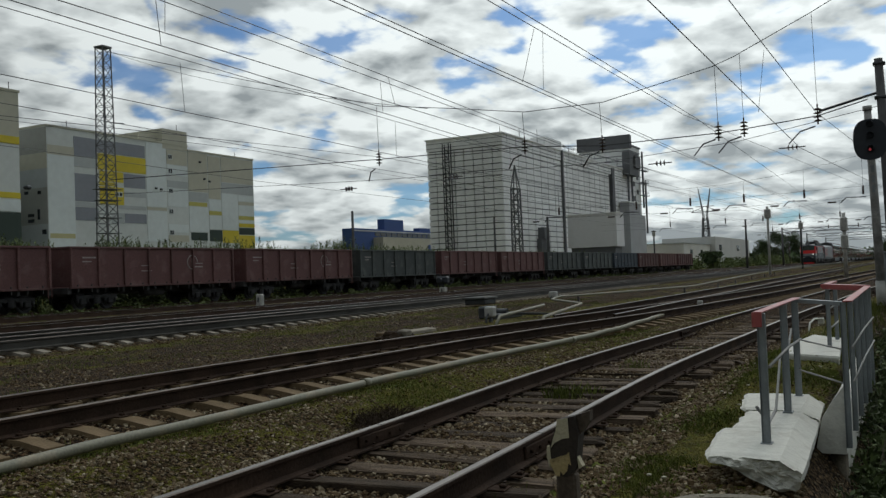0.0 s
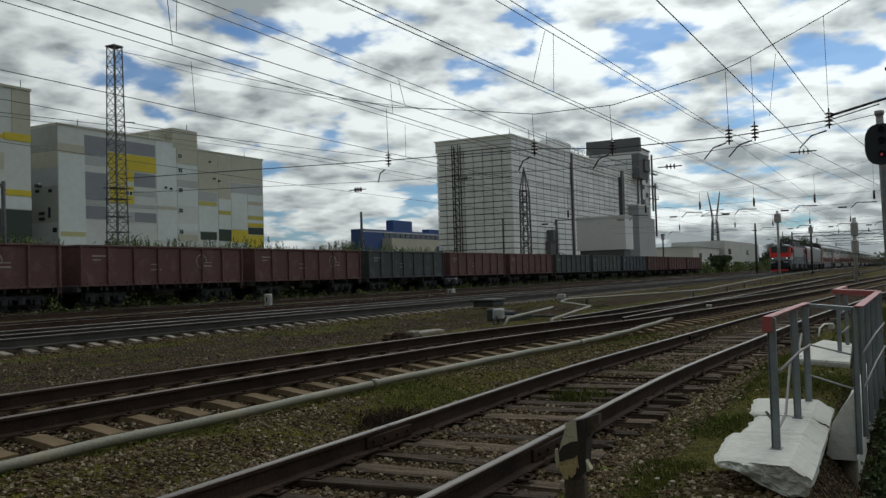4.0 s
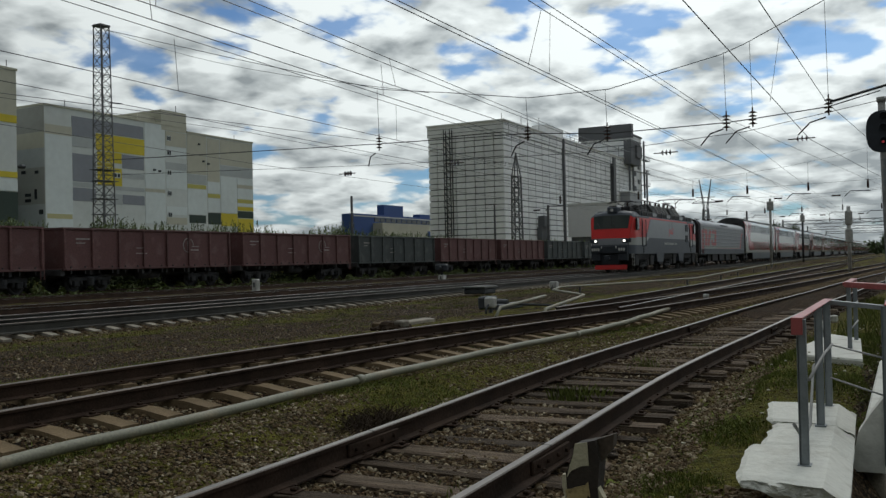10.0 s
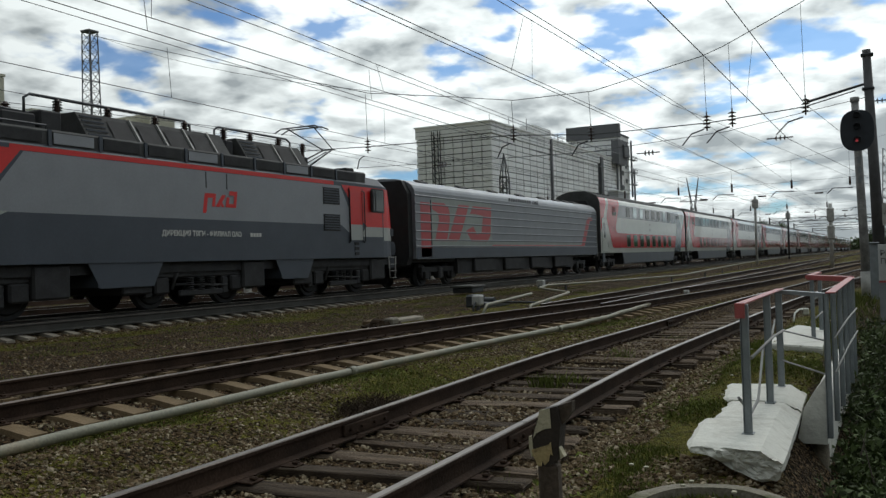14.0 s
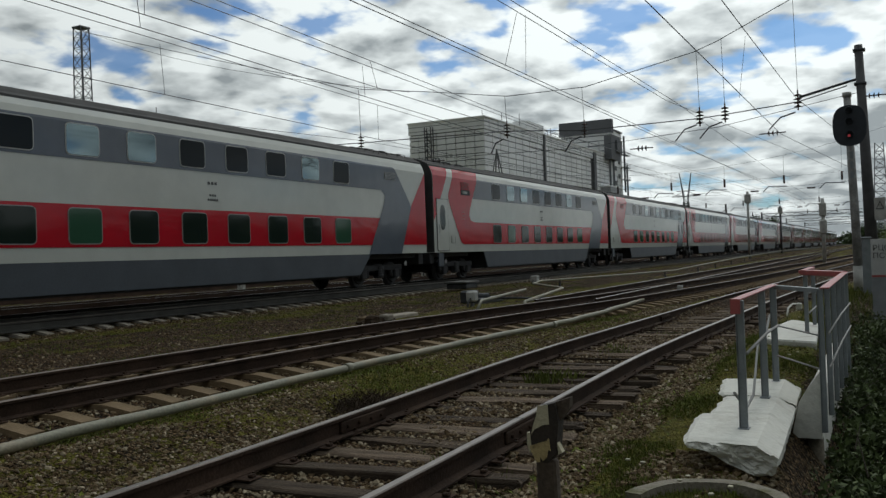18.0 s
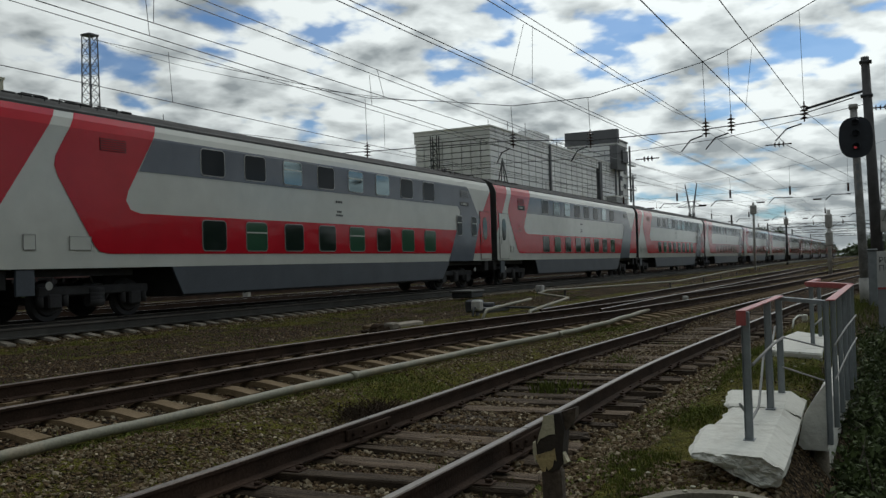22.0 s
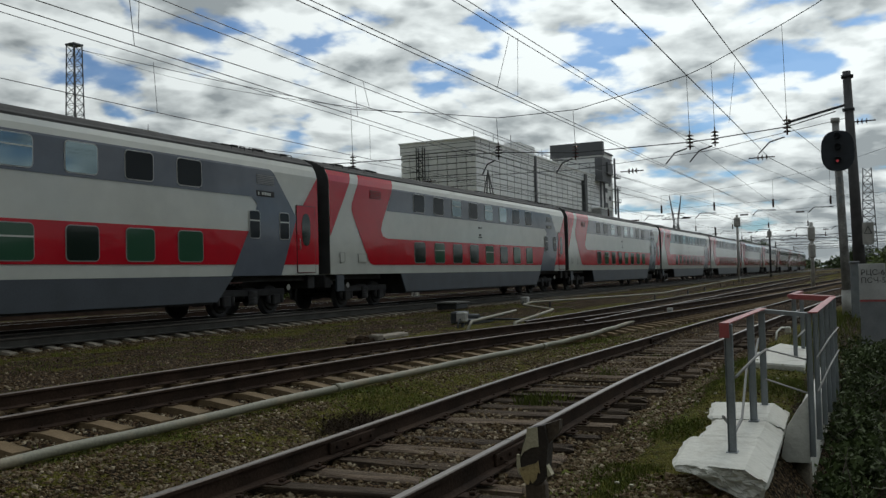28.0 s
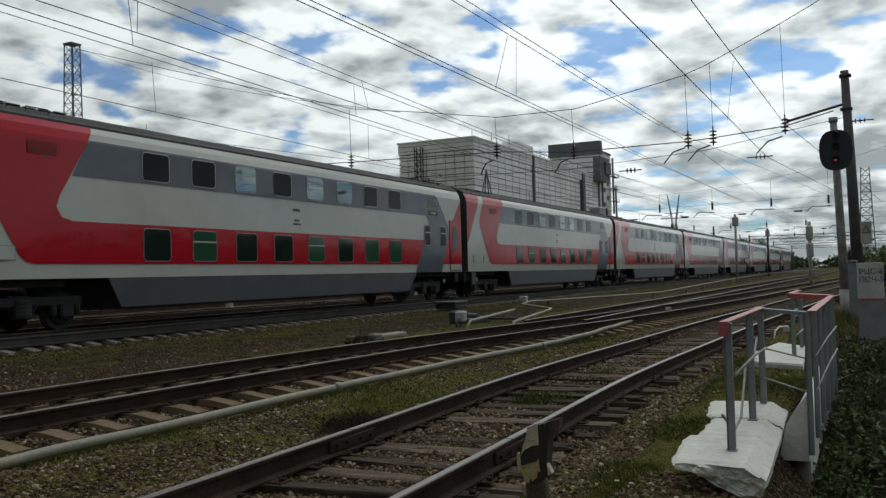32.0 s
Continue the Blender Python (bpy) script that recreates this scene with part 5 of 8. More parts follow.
    m = Mesh().box(0.8, 21.1, -1.35, 1.35, 0.95, 1.24)
    for uu in (1.5, 5.6, 8.1, 12.6, 15.0, 19.6):
        m.box(uu, uu + 1.0, -1.42, 1.42, 0.42, 1.2, 0.05)
    part("underframe", m, UNDER, c)
    for uu in (3.9, 11.0, 18.0):
        truck = bogie(c, uu, 0.6, 2.9)
        for s in (-1, 1):
            # deep side frame, axle guards, dampers, sand boxes and brake gear
            m = Mesh().box(-2.05, 2.05, s * 1.22 - 0.06, s * 1.22 + 0.06, 0.80, 1.06, 0.03)
            for du in (-1.45, 1.45):
                m.box(du - 0.26, du + 0.26, s * 1.22 - 0.09, s * 1.22 + 0.09, 0.38, 0.82, 0.05)
                m.box(du - 0.62, du - 0.36, s * 1.20 - 0.1, s * 1.20 + 0.1, 0.30, 0.80, 0.04)
                m.tube([(du + 0.34, s * 1.28, 0.5), (du + 0.62, s * 1.28, 1.1)], 0.045, 8)
            part("side_frame", m, UNDER, truck)
            for du in (-0.42, 0.0, 0.42):
                m = Mesh()
                for k in range(6):
                    m.tube([(du, s * 1.2, 0.46 + 0.06 * k), (du, s * 1.2, 0.49 + 0.06 * k)], [0.15, 0.15], 12)
                part("coil_spring", m, UNDER, truck)
            m = Mesh().box(-0.85, 0.85, s * 1.26 - 0.05, s * 1.26 + 0.05, 0.30, 0.46, 0.03)
            m.tube([(-1.0, s * 1.30, 0.62), (1.0, s * 1.30, 0.55)], 0.03, 6)
            part("brake_gear", m, UNDER, truck)
    # roof: side walls with sloped cooling panels, bus bars, two pantographs
    m = Mesh()
    m.box(2.6, 19.3, -1.49, 1.49, 3.76, 4.22, 0.05)
    deck = part("roof_deck", m, ROOF_DARK, c)
    for k in range(11):
        uu = 3.3 + 1.42 * k
        part("roof_grille", Mesh().box(uu, uu + 1.12, -1.515, -1.48, 3.90, 4.14), UNDER, deck)
        part("grille_frame", Mesh().box(uu - 0.14, uu - 0.05, -1.53, -1.48, 3.84, 4.20), LOCO_DARK, deck)
        if k % 3 == 2:
            part("roof_hatch", Mesh().box(uu, uu + 1.12, -1.522, -1.49, 3.90, 4.14), LOCO_GREY, deck)
    for uu, w, h, d in ((5.3, 0.9, 0.5, 0.8), (6.3, 0.6, 0.62, 0.6), (2.4, 0.8, 0.35, 0.9), (4.6, 0.5, 0.42, 0.5), (12.6, 0.35, 0.6, 0.8), (15.6, 0.6, 0.3, 0.7), (16.3, 0.4, 0.45, 0.4), (19.0, 0.5, 0.3, 0.6)):
        part("roof_box", Mesh().box(uu, uu + w, -0.9, -0.9 + d, 4.14, 4.14 + h, 0.04), UNDER, deck)
    for a, b in ((7.3, 12.4), (13.1, 16.2)):
        m = Mesh()
        pr = [(-1.36, 4.06), (-0.86, 4.84), (0.86, 4.84), (1.36, 4.06)]
        m.sweep(pr, [(a, 0, 0, 0), (b, 0, 0, 0)])
        hood = part("cooling_hood", m, ROOF_DARK, c)
        for q in range(6):
            part("hood_rib", Mesh().bar((a + 0.05, -1.33 + 0.075 * q, 4.16 + 0.117 * q), (a + 0.72, -1.33 + 0.075 * q, 4.16 + 0.117 * q), 0.03), LOCO_DARK, hood)
        k = a + 0.85
        while k + 0.75 < b:
            m = Mesh()
            q = [(k, -1.28, 4.20), (k + 0.66, -1.28, 4.20), (k + 0.66, -0.95, 4.72), (k, -0.95, 4.72)]
            m.face([(x, y - 0.012, z + 0.012) for x, y, z in q])
            part("cooling_grille", m, UNDER, hood)
            part("grille_frame", Mesh().tube([(k + 0.80, -1.36, 4.10), (k + 0.80, -0.88, 4.83)], 0.045, 4), FRAME_GREY, hood)
            k += 0.95
    for uu, sy in ((6.9, -0.75), (8.4, -0.75), (10.0, -0.75), (11.1, -0.75), (12.7, -0.75), (13.9, -0.75), (15.3, -0.75), (6.4, 0.4), (12.6, 0.4), (16.8, -0.6)):
        m = Mesh().tube([(uu, sy, 4.1), (uu, sy, 5.09)], [0.09, 0.05], 8)
        for k in range(4):
            m.tube([(uu, sy, 4.82 + k * 0.065), (uu, sy, 4.85 + k * 0.065)], [0.12, 0.09], 8)
        part("insulator", m, INSUL, c)
    m = Mesh()
    for a, b in ((6.0, 11.3), (12.3, 15.9)):
        m.tube([(a, -0.75, 4.5), (a, -0.75, 5.0), (a + 0.15, -0.75, 5.1), (b - 0.2, -0.75, 5.1), (b, -0.75, 5.0), (b, -0.75, 4.6)], 0.035, 6)
    m.tube([(2.0, -0.5, 4.85), (6.4, -0.5, 4.72)], 0.03, 6)
    m.tube([(3.0, -1.2, 4.1), (3.0, -1.2, 4.35), (6.2, -1.2, 4.35), (6.2, -1.2, 4.1)], 0.022, 6)
    part("bus_bar", m, WIRE, c)
    for base, up in ((3.9, False), (17.95, True)):
        m = Mesh()
        for s in (-0.55, 0.55):
            m.tube([(base - 0.9, s, 4.36), (base + 0.9, s, 4.36)], 0.035, 6)
            for q in (-0.8, 0.8):
                m.tube([(base + q, s, 4.08), (base + q, s, 4.36)], [0.10, 0.06], 8)
        m.tube([(base - 0.9, -0.55, 4.36), (base - 0.9, 0.55, 4.36)], 0.035, 6)
        m.tube([(base + 0.9, -0.55, 4.36), (base + 0.9, 0.55, 4.36)], 0.035, 6)
        pan = part("pantograph", m, STEEL, c)
        m = Mesh()
        h1, h2 = (0.76, 1.34) if up else (0.26, 0.50)
        for s in (-0.2, 0.2):
            m.tube([(base - 0.5, s * 2, 4.40), (base + 1.25, s, 4.40 + h1)], 0.03, 6)
            m.tube([(base + 1.25, s, 4.40 + h1), (base - 0.35, s * 2.6, 4.40 + h2)], 0.022, 6)
        m.tube([(base + 1.25, -0.3, 4.40 + h1), (base + 1.25, 0.3, 4.40 + h1)], 0.03, 6)
        m.tube([(base - 0.2, 0.35, 4.38), (base + 1.3, 0.1, 4.34 + h1)], 0.018, 5)
        part("arm", m, STEEL, pan)
        m = Mesh()
        for q in (-0.2, 0.2):
            m.tube([(base - 0.35 + q, -0.98, 4.30 + h2), (base - 0.35 + q, -0.7, 4.42 + h2), (base - 0.35 + q, 0.7, 4.42 + h2), (base - 0.35 + q, 0.98, 4.30 + h2)], 0.025, 6)
        for s in (-0.52, 0.52):
            m.tube([(base - 0.55, s, 4.41 + h2), (base - 0.15, s, 4.41 + h2)], 0.02, 5)
        part("collector_head", m, STEEL, pan)
    return c


ENGINE = electric_engine()


# ---- motion of the train ----
def gap_x(t):
    """Where the luggage car meets the first two-deck carriage."""
    return 0.06955 * t * t - 14.3869 * t + 242.41


def motions():
    times = [0, 2, 4, 6, 8, 10, 12, 14, 16, 18, 20, 22, 24, 26, 28, 30, 32]
    for ob, off in CARRIAGES + [(LUGGAGE, -24.54), (ENGINE, -46.95)]:
        walk(ob, [(t, pose(gap_x(t) + off, T3, Z3)) for t in times])


# ---- goods wagons ----
GOND_BROWN = mat("wagon_brown_paint", (0.112, 0.050, 0.049), 0.8, 0, 0.35, 1.3, 16, 0.2, other=(0.145, 0.080, 0.076), mixat=0.60, rnd=0.2)
GOND_GREY = mat("wagon_grey_paint", (0.062, 0.073, 0.074), 0.8, 0, 0.35, 1.3, 16, 0.2, other=(0.105, 0.115, 0.112), mixat=0.60, rnd=0.2)
GOND_BLUE = mat("wagon_blue_paint", (0.050, 0.065, 0.085), 0.8, 0, 0.3, 1.3, 16, 0.2, rnd=0.1)
GOND_DARK = mat("wagon_underframe", (0.042, 0.040, 0.042), 0.85, 0, 0.3, 2, 20, 0.1)
CHALK = mat("faded_white_marking", (0.30, 0.27, 0.26), 0.9, 0, 0.3, 3, 30, 0)


def gondola(colour, emblem, label):
    c = thing("open_goods_wagon", label, "goods wagon", "row of open goods wagons")
    u0, u1, hw = 0.6, 13.3, 1.45
    body = part("side_wall", Mesh().box(u0, u1, -hw, -hw + 0.08, 1.22, 3.28), colour, c)
    part("side_wall", Mesh().box(u0, u1, hw - 0.08, hw, 1.22, 3.28), colour, c)
    part("end_wall", Mesh().box(u0, u0 + 0.08, -hw + 0.08, hw - 0.08, 1.25, 3.28), colour, c)
    part("end_wall", Mesh().box(u1 - 0.08, u1, -hw + 0.08, hw - 0.08, 1.25, 3.28), colour, c)
    part("floor", Mesh().box(u0 + 0.01, u1 - 0.01, -hw + 0.02, hw - 0.02, 1.15, 1.22), colour, c)
    m = Mesh()
    for s in (-1, 1):
        m.box(u0 - 0.05, u1 + 0.05, s * hw - 0.07, s * hw + 0.07, 3.26, 3.38, 0.02)
        m.box(u0 - 0.05, u1 + 0.05, s * hw - 0.07, s * hw + 0.07, 1.14, 1.26, 0.02)
    m.box(u0 - 0.06, u0 + 0.06, -hw, hw, 3.26, 3.38, 0.02), m.box(u1 - 0.06, u1 + 0.06, -hw, hw, 3.26, 3.38, 0.02)
    part("top_rim", m, colour, c)
    for k in range(8):
        uu = u0 + 0.06 + (u1 - u0 - 0.12) * k / 7
        m = Mesh().box(-0.07, 0.07, -0.10, 0.0, 1.2, 3.3, 0.025)
        part("side_post", m, colour, body, at=pose(uu, -hw, 0))
    # lower hatches between the posts
    m = Mesh()
    for k in range(7):
        uu = u0 + (u1 - u0) * (k + 0.5) / 7
        for q in (-0.45, 0.45):
            m.box(uu + q - 0.03, uu + q + 0.03, -hw - 0.05, -hw, 0.95, 1.35)
    tagged(part("hatch_hinge", m, GOND_DARK, c), kind="stuff")
    part("centre_sill", Mesh().box(0.5, 13.4, -0.3, 0.3, 0.75, 1.15), GOND_DARK, c)
    for uu in (0.45, 13.15):
        part("end_beam", Mesh().box(uu, uu + 0.3, -1.4, 1.4, 0.85, 1.2, 0.03), GOND_DARK, c)
    for k in range(1, 7):
        uu = u0 + (u1 - u0) * k / 7
        part("cross_beam", Mesh().box(uu - 0.08, uu + 0.08, -1.4, 1.4, 0.9, 1.18), GOND_DARK, c)
    for uu in (0.0, 13.3):
        part("coupler", Mesh().tube([(uu, 0, 1.0), (uu + 0.6, 0, 1.0)], 0.13, 8), GOND_DARK, c)
    part("air_tank", Mesh().tube([(6.2, -0.7, 0.8), (7.8, -0.7, 0.8)], 0.22, 10), GOND_DARK, c)
    m = Mesh()
    for k in range(5):
        m.box(13.12, 13.36, -1.50, -1.46, 1.3 + 0.4 * k, 1.34 + 0.4 * k)
    m.box(13.12, 13.15, -1.50, -1.46, 0.7, 3.2), m.box(13.33, 13.36, -1.50, -1.46, 0.7, 3.2)
    part("ladder", m, colour, c)
    m = Mesh()
    if emblem:
        ring = [(9.6 + 0.42 * math.cos(a), 2.5 + 0.42 * math.sin(a)) for a in [2 * math.pi * k / 20 for k in range(17)]]
        m.tube([(u, -hw - 0.008, z) for u, z in ring], 0.035, 4)
        part("emblem", m, CHALK, body)
    bars = [(1.4, 2.3, 2.75, 2.83), (1.4, 2.0, 2.55, 2.60), (5.5, 6.3, 2.0, 2.05), (5.5, 6.1, 2.3, 2.35)]
    if emblem:
        bars += [(9.55, 9.66, 2.2, 2.75), (9.8, 10.5, 2.18, 2.26), (9.9, 10.5, 2.4, 2.45)]
    for a, b, e, f in bars:
        part("marking", Mesh().box(a, b, -hw - 0.012, -hw, e, f), CHALK, body)
    for uu in (2.62, 11.3):
        b = bogie(c, uu, 0.46, 1.85)
    return c


def build_gondolas():
    brown = gondola(GOND_BROWN, True, "empty brown open goods wagon with faded white emblem")
    grey = gondola(GOND_GREY, False, "empty grey open goods wagon with ribbed sides")
    plain = gondola(GOND_BROWN, False, "empty brown open goods wagon with rusty sides")
    blue = gondola(GOND_BLUE, False, "empty blue-grey open goods wagon with ribbed sides")
    kinds = {"b": brown, "g": grey, "p": plain, "n": blue}
    first = dict(kinds)
    for k, ch in enumerate("bbbgppggnppp"):
        m = pose(31.73 + 13.92 * (k - 1), T6, Z6)
        if ch in first:
            first.pop(ch).matrix_basis = m
        else:
            copy_thing(kinds[ch], m)


build_gondolas()

# ---- buildings across the yard ----
def tint(name, col, var=0.06):
    return mat(name, col, 0.8, 0, var, 0.15, 1.2, 0.03)


PANEL_PALE = tint("pale_panel", (0.60, 0.635, 0.62))
PANEL_LIGHT = tint("light_panel", (0.66, 0.715, 0.715))
PANEL_BEIGE = tint("beige_panel", (0.50, 0.49, 0.40))
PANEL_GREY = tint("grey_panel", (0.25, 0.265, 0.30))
PANEL_SHADE = tint("west_shade_panel", (0.34, 0.345, 0.32))
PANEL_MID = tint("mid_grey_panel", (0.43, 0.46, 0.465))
PANEL_YEL = tint("yellow_panel", (0.62, 0.50, 0.045))
PANEL_OLIVE = tint("faded_yellow_panel", (0.50, 0.46, 0.13))
PANEL_DARK = tint("dark_green_panel", (0.035, 0.055, 0.045))
PANEL_PALEYEL = tint("pale_yellow_panel", (0.50, 0.47, 0.25))
WIN_DARK = glassy("far_window_glass", (0.03, 0.035, 0.04), 0.15)


def warehouse():
    c = thing("warehouse_building", "tall windowless cold store clad in yellow, white and grey panels", "building")
    y, x0, x1 = 95.0, 75.9, 115.6
    m = Mesh().box(x0, 100.5, y, y + 38, 0, 21.9)
    m.box(100.5, x1, y, y + 38, 0, 21.3)
    part("wall", m, PANEL_PALE, c)
    m = Mesh().box(x0 - 0.1, 100.6, y - 0.1, y + 38, 21.9, 22.15)
    m.box(100.6, x1 + 0.1, y - 0.1, y + 38, 21.3, 21.55)
    part("roof_edge", m, PANEL_BEIGE, c)
    m = Mesh().box(92.2, 95.5, y + 1.2, y + 9, 21.9, 23.2)
    m.box(95.5, 100.5, y - 0.06, y + 9, 21.2, 24.1)
    part("stair_head", m, PANEL_BEIGE, c)
    panels = [
        (75.95, 80.0, 0, 18.4, PANEL_LIGHT), (75.95, 80.0, 18.4, 19.6, PANEL_BEIGE), (76.1, 79.9, 7.8, 8.4, PANEL_PALEYEL), (80.0, 86.6, 19.4, 21.1, PANEL_GREY), (80.0, 83.7, 18.6, 19.4, PANEL_GREY),
        (86.7, 92.1, 19.4, 21.1, PANEL_GREY), (86.7, 88.3, 19.9, 20.5, PANEL_MID), (80.0, 83.7, 17.2, 18.5, PANEL_MID), (80.0, 83.7, 12.7, 16.3, PANEL_GREY), (80.0, 83.7, 12.0, 12.6, PANEL_MID),
        (80.0, 83.7, 10.2, 11.9, PANEL_GREY), (83.8, 92.2, 17.1, 19.3, PANEL_YEL), (84.0, 88.1, 15.6, 17.0, PANEL_YEL), (84.0, 86.6, 15.0, 15.5, PANEL_YEL), (84.0, 88.1, 12.5, 14.9, PANEL_YEL),
        (88.2, 92.1, 15.0, 16.9, PANEL_GREY), (88.2, 92.1, 13.7, 14.4, PANEL_MID), (87.0, 92.1, 12.0, 12.5, PANEL_MID), (85.9, 88.1, 10.0, 11.4, PANEL_MID), (88.2, 92.1, 10.1, 11.4, PANEL_GREY),
        (92.3, 96.1, 12.6, 21.8, PANEL_LIGHT), (92.3, 96.1, 12.1, 12.5, PANEL_BEIGE), (92.3, 96.1, 7.6, 12.0, PANEL_LIGHT), (96.3, 100.4, 19.0, 21.1, PANEL_BEIGE), (96.3, 100.4, 17.4, 18.9, PANEL_LIGHT), (96.3, 100.4, 15.6, 16.6, PANEL_MID),
        (96.3, 100.4, 12.8, 15.5, PANEL_LIGHT), (96.3, 100.4, 9.0, 10.2, PANEL_LIGHT), (96.3, 100.4, 7.6, 8.6, PANEL_BEIGE),
        (100.6, 104.7, 15.3, 21.2, PANEL_BEIGE), (100.6, 104.7, 13.8, 15.2, PANEL_MID), (100.6, 104.5, 13.1, 13.7, PANEL_OLIVE), (100.6, 104.7, 9.2, 13.0, PANEL_LIGHT), (100.9, 104.4, 7.9, 9.1, PANEL_DARK),
        (104.9, 107.6, 14.4, 21.0, PANEL_BEIGE), (104.9, 107.6, 12.6, 14.3, PANEL_LIGHT), (104.9, 107.7, 11.9, 12.5, PANEL_OLIVE), (104.9, 107.6, 9.7, 11.8, PANEL_LIGHT), (104.9, 107.7, 7.8, 9.6, PANEL_DARK),
        (107.8, 115.5, 17.2, 21.1, PANEL_BEIGE), (107.8, 115.5, 15.5, 17.1, PANEL_MID), (107.8, 111.6, 9.7, 15.4, PANEL_LIGHT), (111.7, 115.5, 14.4, 15.4, PANEL_LIGHT), (111.7, 115.5, 13.8, 14.3, PANEL_BEIGE),
        (111.7, 115.5, 12.1, 13.7, PANEL_LIGHT), (111.7, 115.5, 11.4, 12.0, PANEL_OLIVE), (111.7, 115.5, 10.9, 11.3, PANEL_LIGHT), (111.7, 115.5, 10.2, 10.8, PANEL_YEL), (111.7, 115.5, 9.0, 10.1, PANEL_DARK),
        (107.8, 111.6, 7.6, 9.6, PANEL_YEL), (111.7, 115.5, 6.6, 8.9, PANEL_YEL),
    ]
    for i, (a, b, e, f, mm) in enumerate(panels):
        part("cladding_panel", Mesh().box(a, b, y - 0.035 - 0.006 * (i % 3), y, e, f), mm, c)
    for z in (19.7, 17.6, 14.7, 11.7, 8.6):
        w = part("window", Mesh().box(96.5, 97.3, y - 0.10, y, z, z + 0.75), PANEL_LIGHT, c)
        part("pane", Mesh().box(96.56, 96.86, y - 0.12, y, z + 0.08, z + 0.67).box(96.94, 97.24, y - 0.12, y, z + 0.08, z + 0.67), WIN_DARK, w)
    w = part("window", Mesh().box(86.6, 87.8, y - 0.12, y, 13.6, 14.3), PANEL_LIGHT, c)
    part("pane", Mesh().box(86.7, 87.1, y - 0.14, y, 13.7, 14.2).box(87.3, 87.7, y - 0.14, y, 13.7, 14.2), WIN_DARK, w)
    for a, z in ((102.9, 19.7), (103.8, 17.2), (104.9, 16.9), (93.8, 15.1), (94.8, 15.0)):
        part("wall_vent", Mesh().box(a, a + 0.34, y - 0.25, y, z, z + 0.28), WIN_DARK, c)
    # west face gets darker cladding colours, which stand in for its shade
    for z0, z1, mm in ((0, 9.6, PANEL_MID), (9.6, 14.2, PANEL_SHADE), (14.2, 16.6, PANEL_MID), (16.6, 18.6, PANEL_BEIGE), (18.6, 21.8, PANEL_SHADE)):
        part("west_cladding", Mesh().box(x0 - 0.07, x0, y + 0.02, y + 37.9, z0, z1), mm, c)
    m = Mesh()
    for a, b, z0, z1 in ((98.5, 99.2, 13.5, 13.9), (96.1, 96.7, 13.4, 13.8), (97.5, 98.6, 9.9, 10.3), (97.5, 98.6, 10.6, 11.0), (96.4, 96.8, 10.2, 11.5), (95.3, 96.0, 8.3, 8.9)):
        part("side_opening", Mesh().box(x0 - 0.15, x0, a, b, z0, z1), WIN_DARK, c)
    # the wing to the west, a little taller
    m = Mesh().box(40, 72.0, y, y + 30, 0, 25.4)
    part("wing_wall", m, PANEL_PALE, c)
    for a, b, e, f, mm in ((62, 68.3, 19.2, 19.7, PANEL_YEL), (68.4, 72, 19.1, 20.0, PANEL_YEL), (68.4, 72, 12.5, 13.2, PANEL_YEL), (60, 68.4, 15.5, 17.5, PANEL_BEIGE), (60, 72, 10.9, 12.3, PANEL_LIGHT), (60, 72, 0, 10.8, PANEL_DARK), (69.5, 72, 20, 25.3, PANEL_BEIGE), (60, 66, 13.4, 15.4, PANEL_LIGHT)):
        part("cladding_panel", Mesh().box(a, b, y - 0.07, y, e, f), mm, c)
    part("roof_edge", Mesh().box(40, 72.15, y - 0.15, y + 30, 25.4, 25.7), PANEL_BEIGE, c)
    m = Mesh()
    for xx, yy, zz in ((71.5, y + 1, 25.7), (79.8, y + 1, 22.1), (113.5, y + 2, 21.5), (99.5, y + 1, 24.1)):
        m.tube([(xx, yy, zz), (xx, yy, zz + 1.1)], 0.05, 5)
    part("aerial", m, STEEL, c)


warehouse()

SILO = mat("whitewashed_silo_panel", (0.86, 0.87, 0.87), 0.85, 0, 0.10, 0.12, 0.9, 0.03, island=0.05)
SILO_D = tint("silo_joint", (0.07, 0.075, 0.08))
SILO_G = tint("silo_tower_grey", (0.13, 0.135, 0.145))


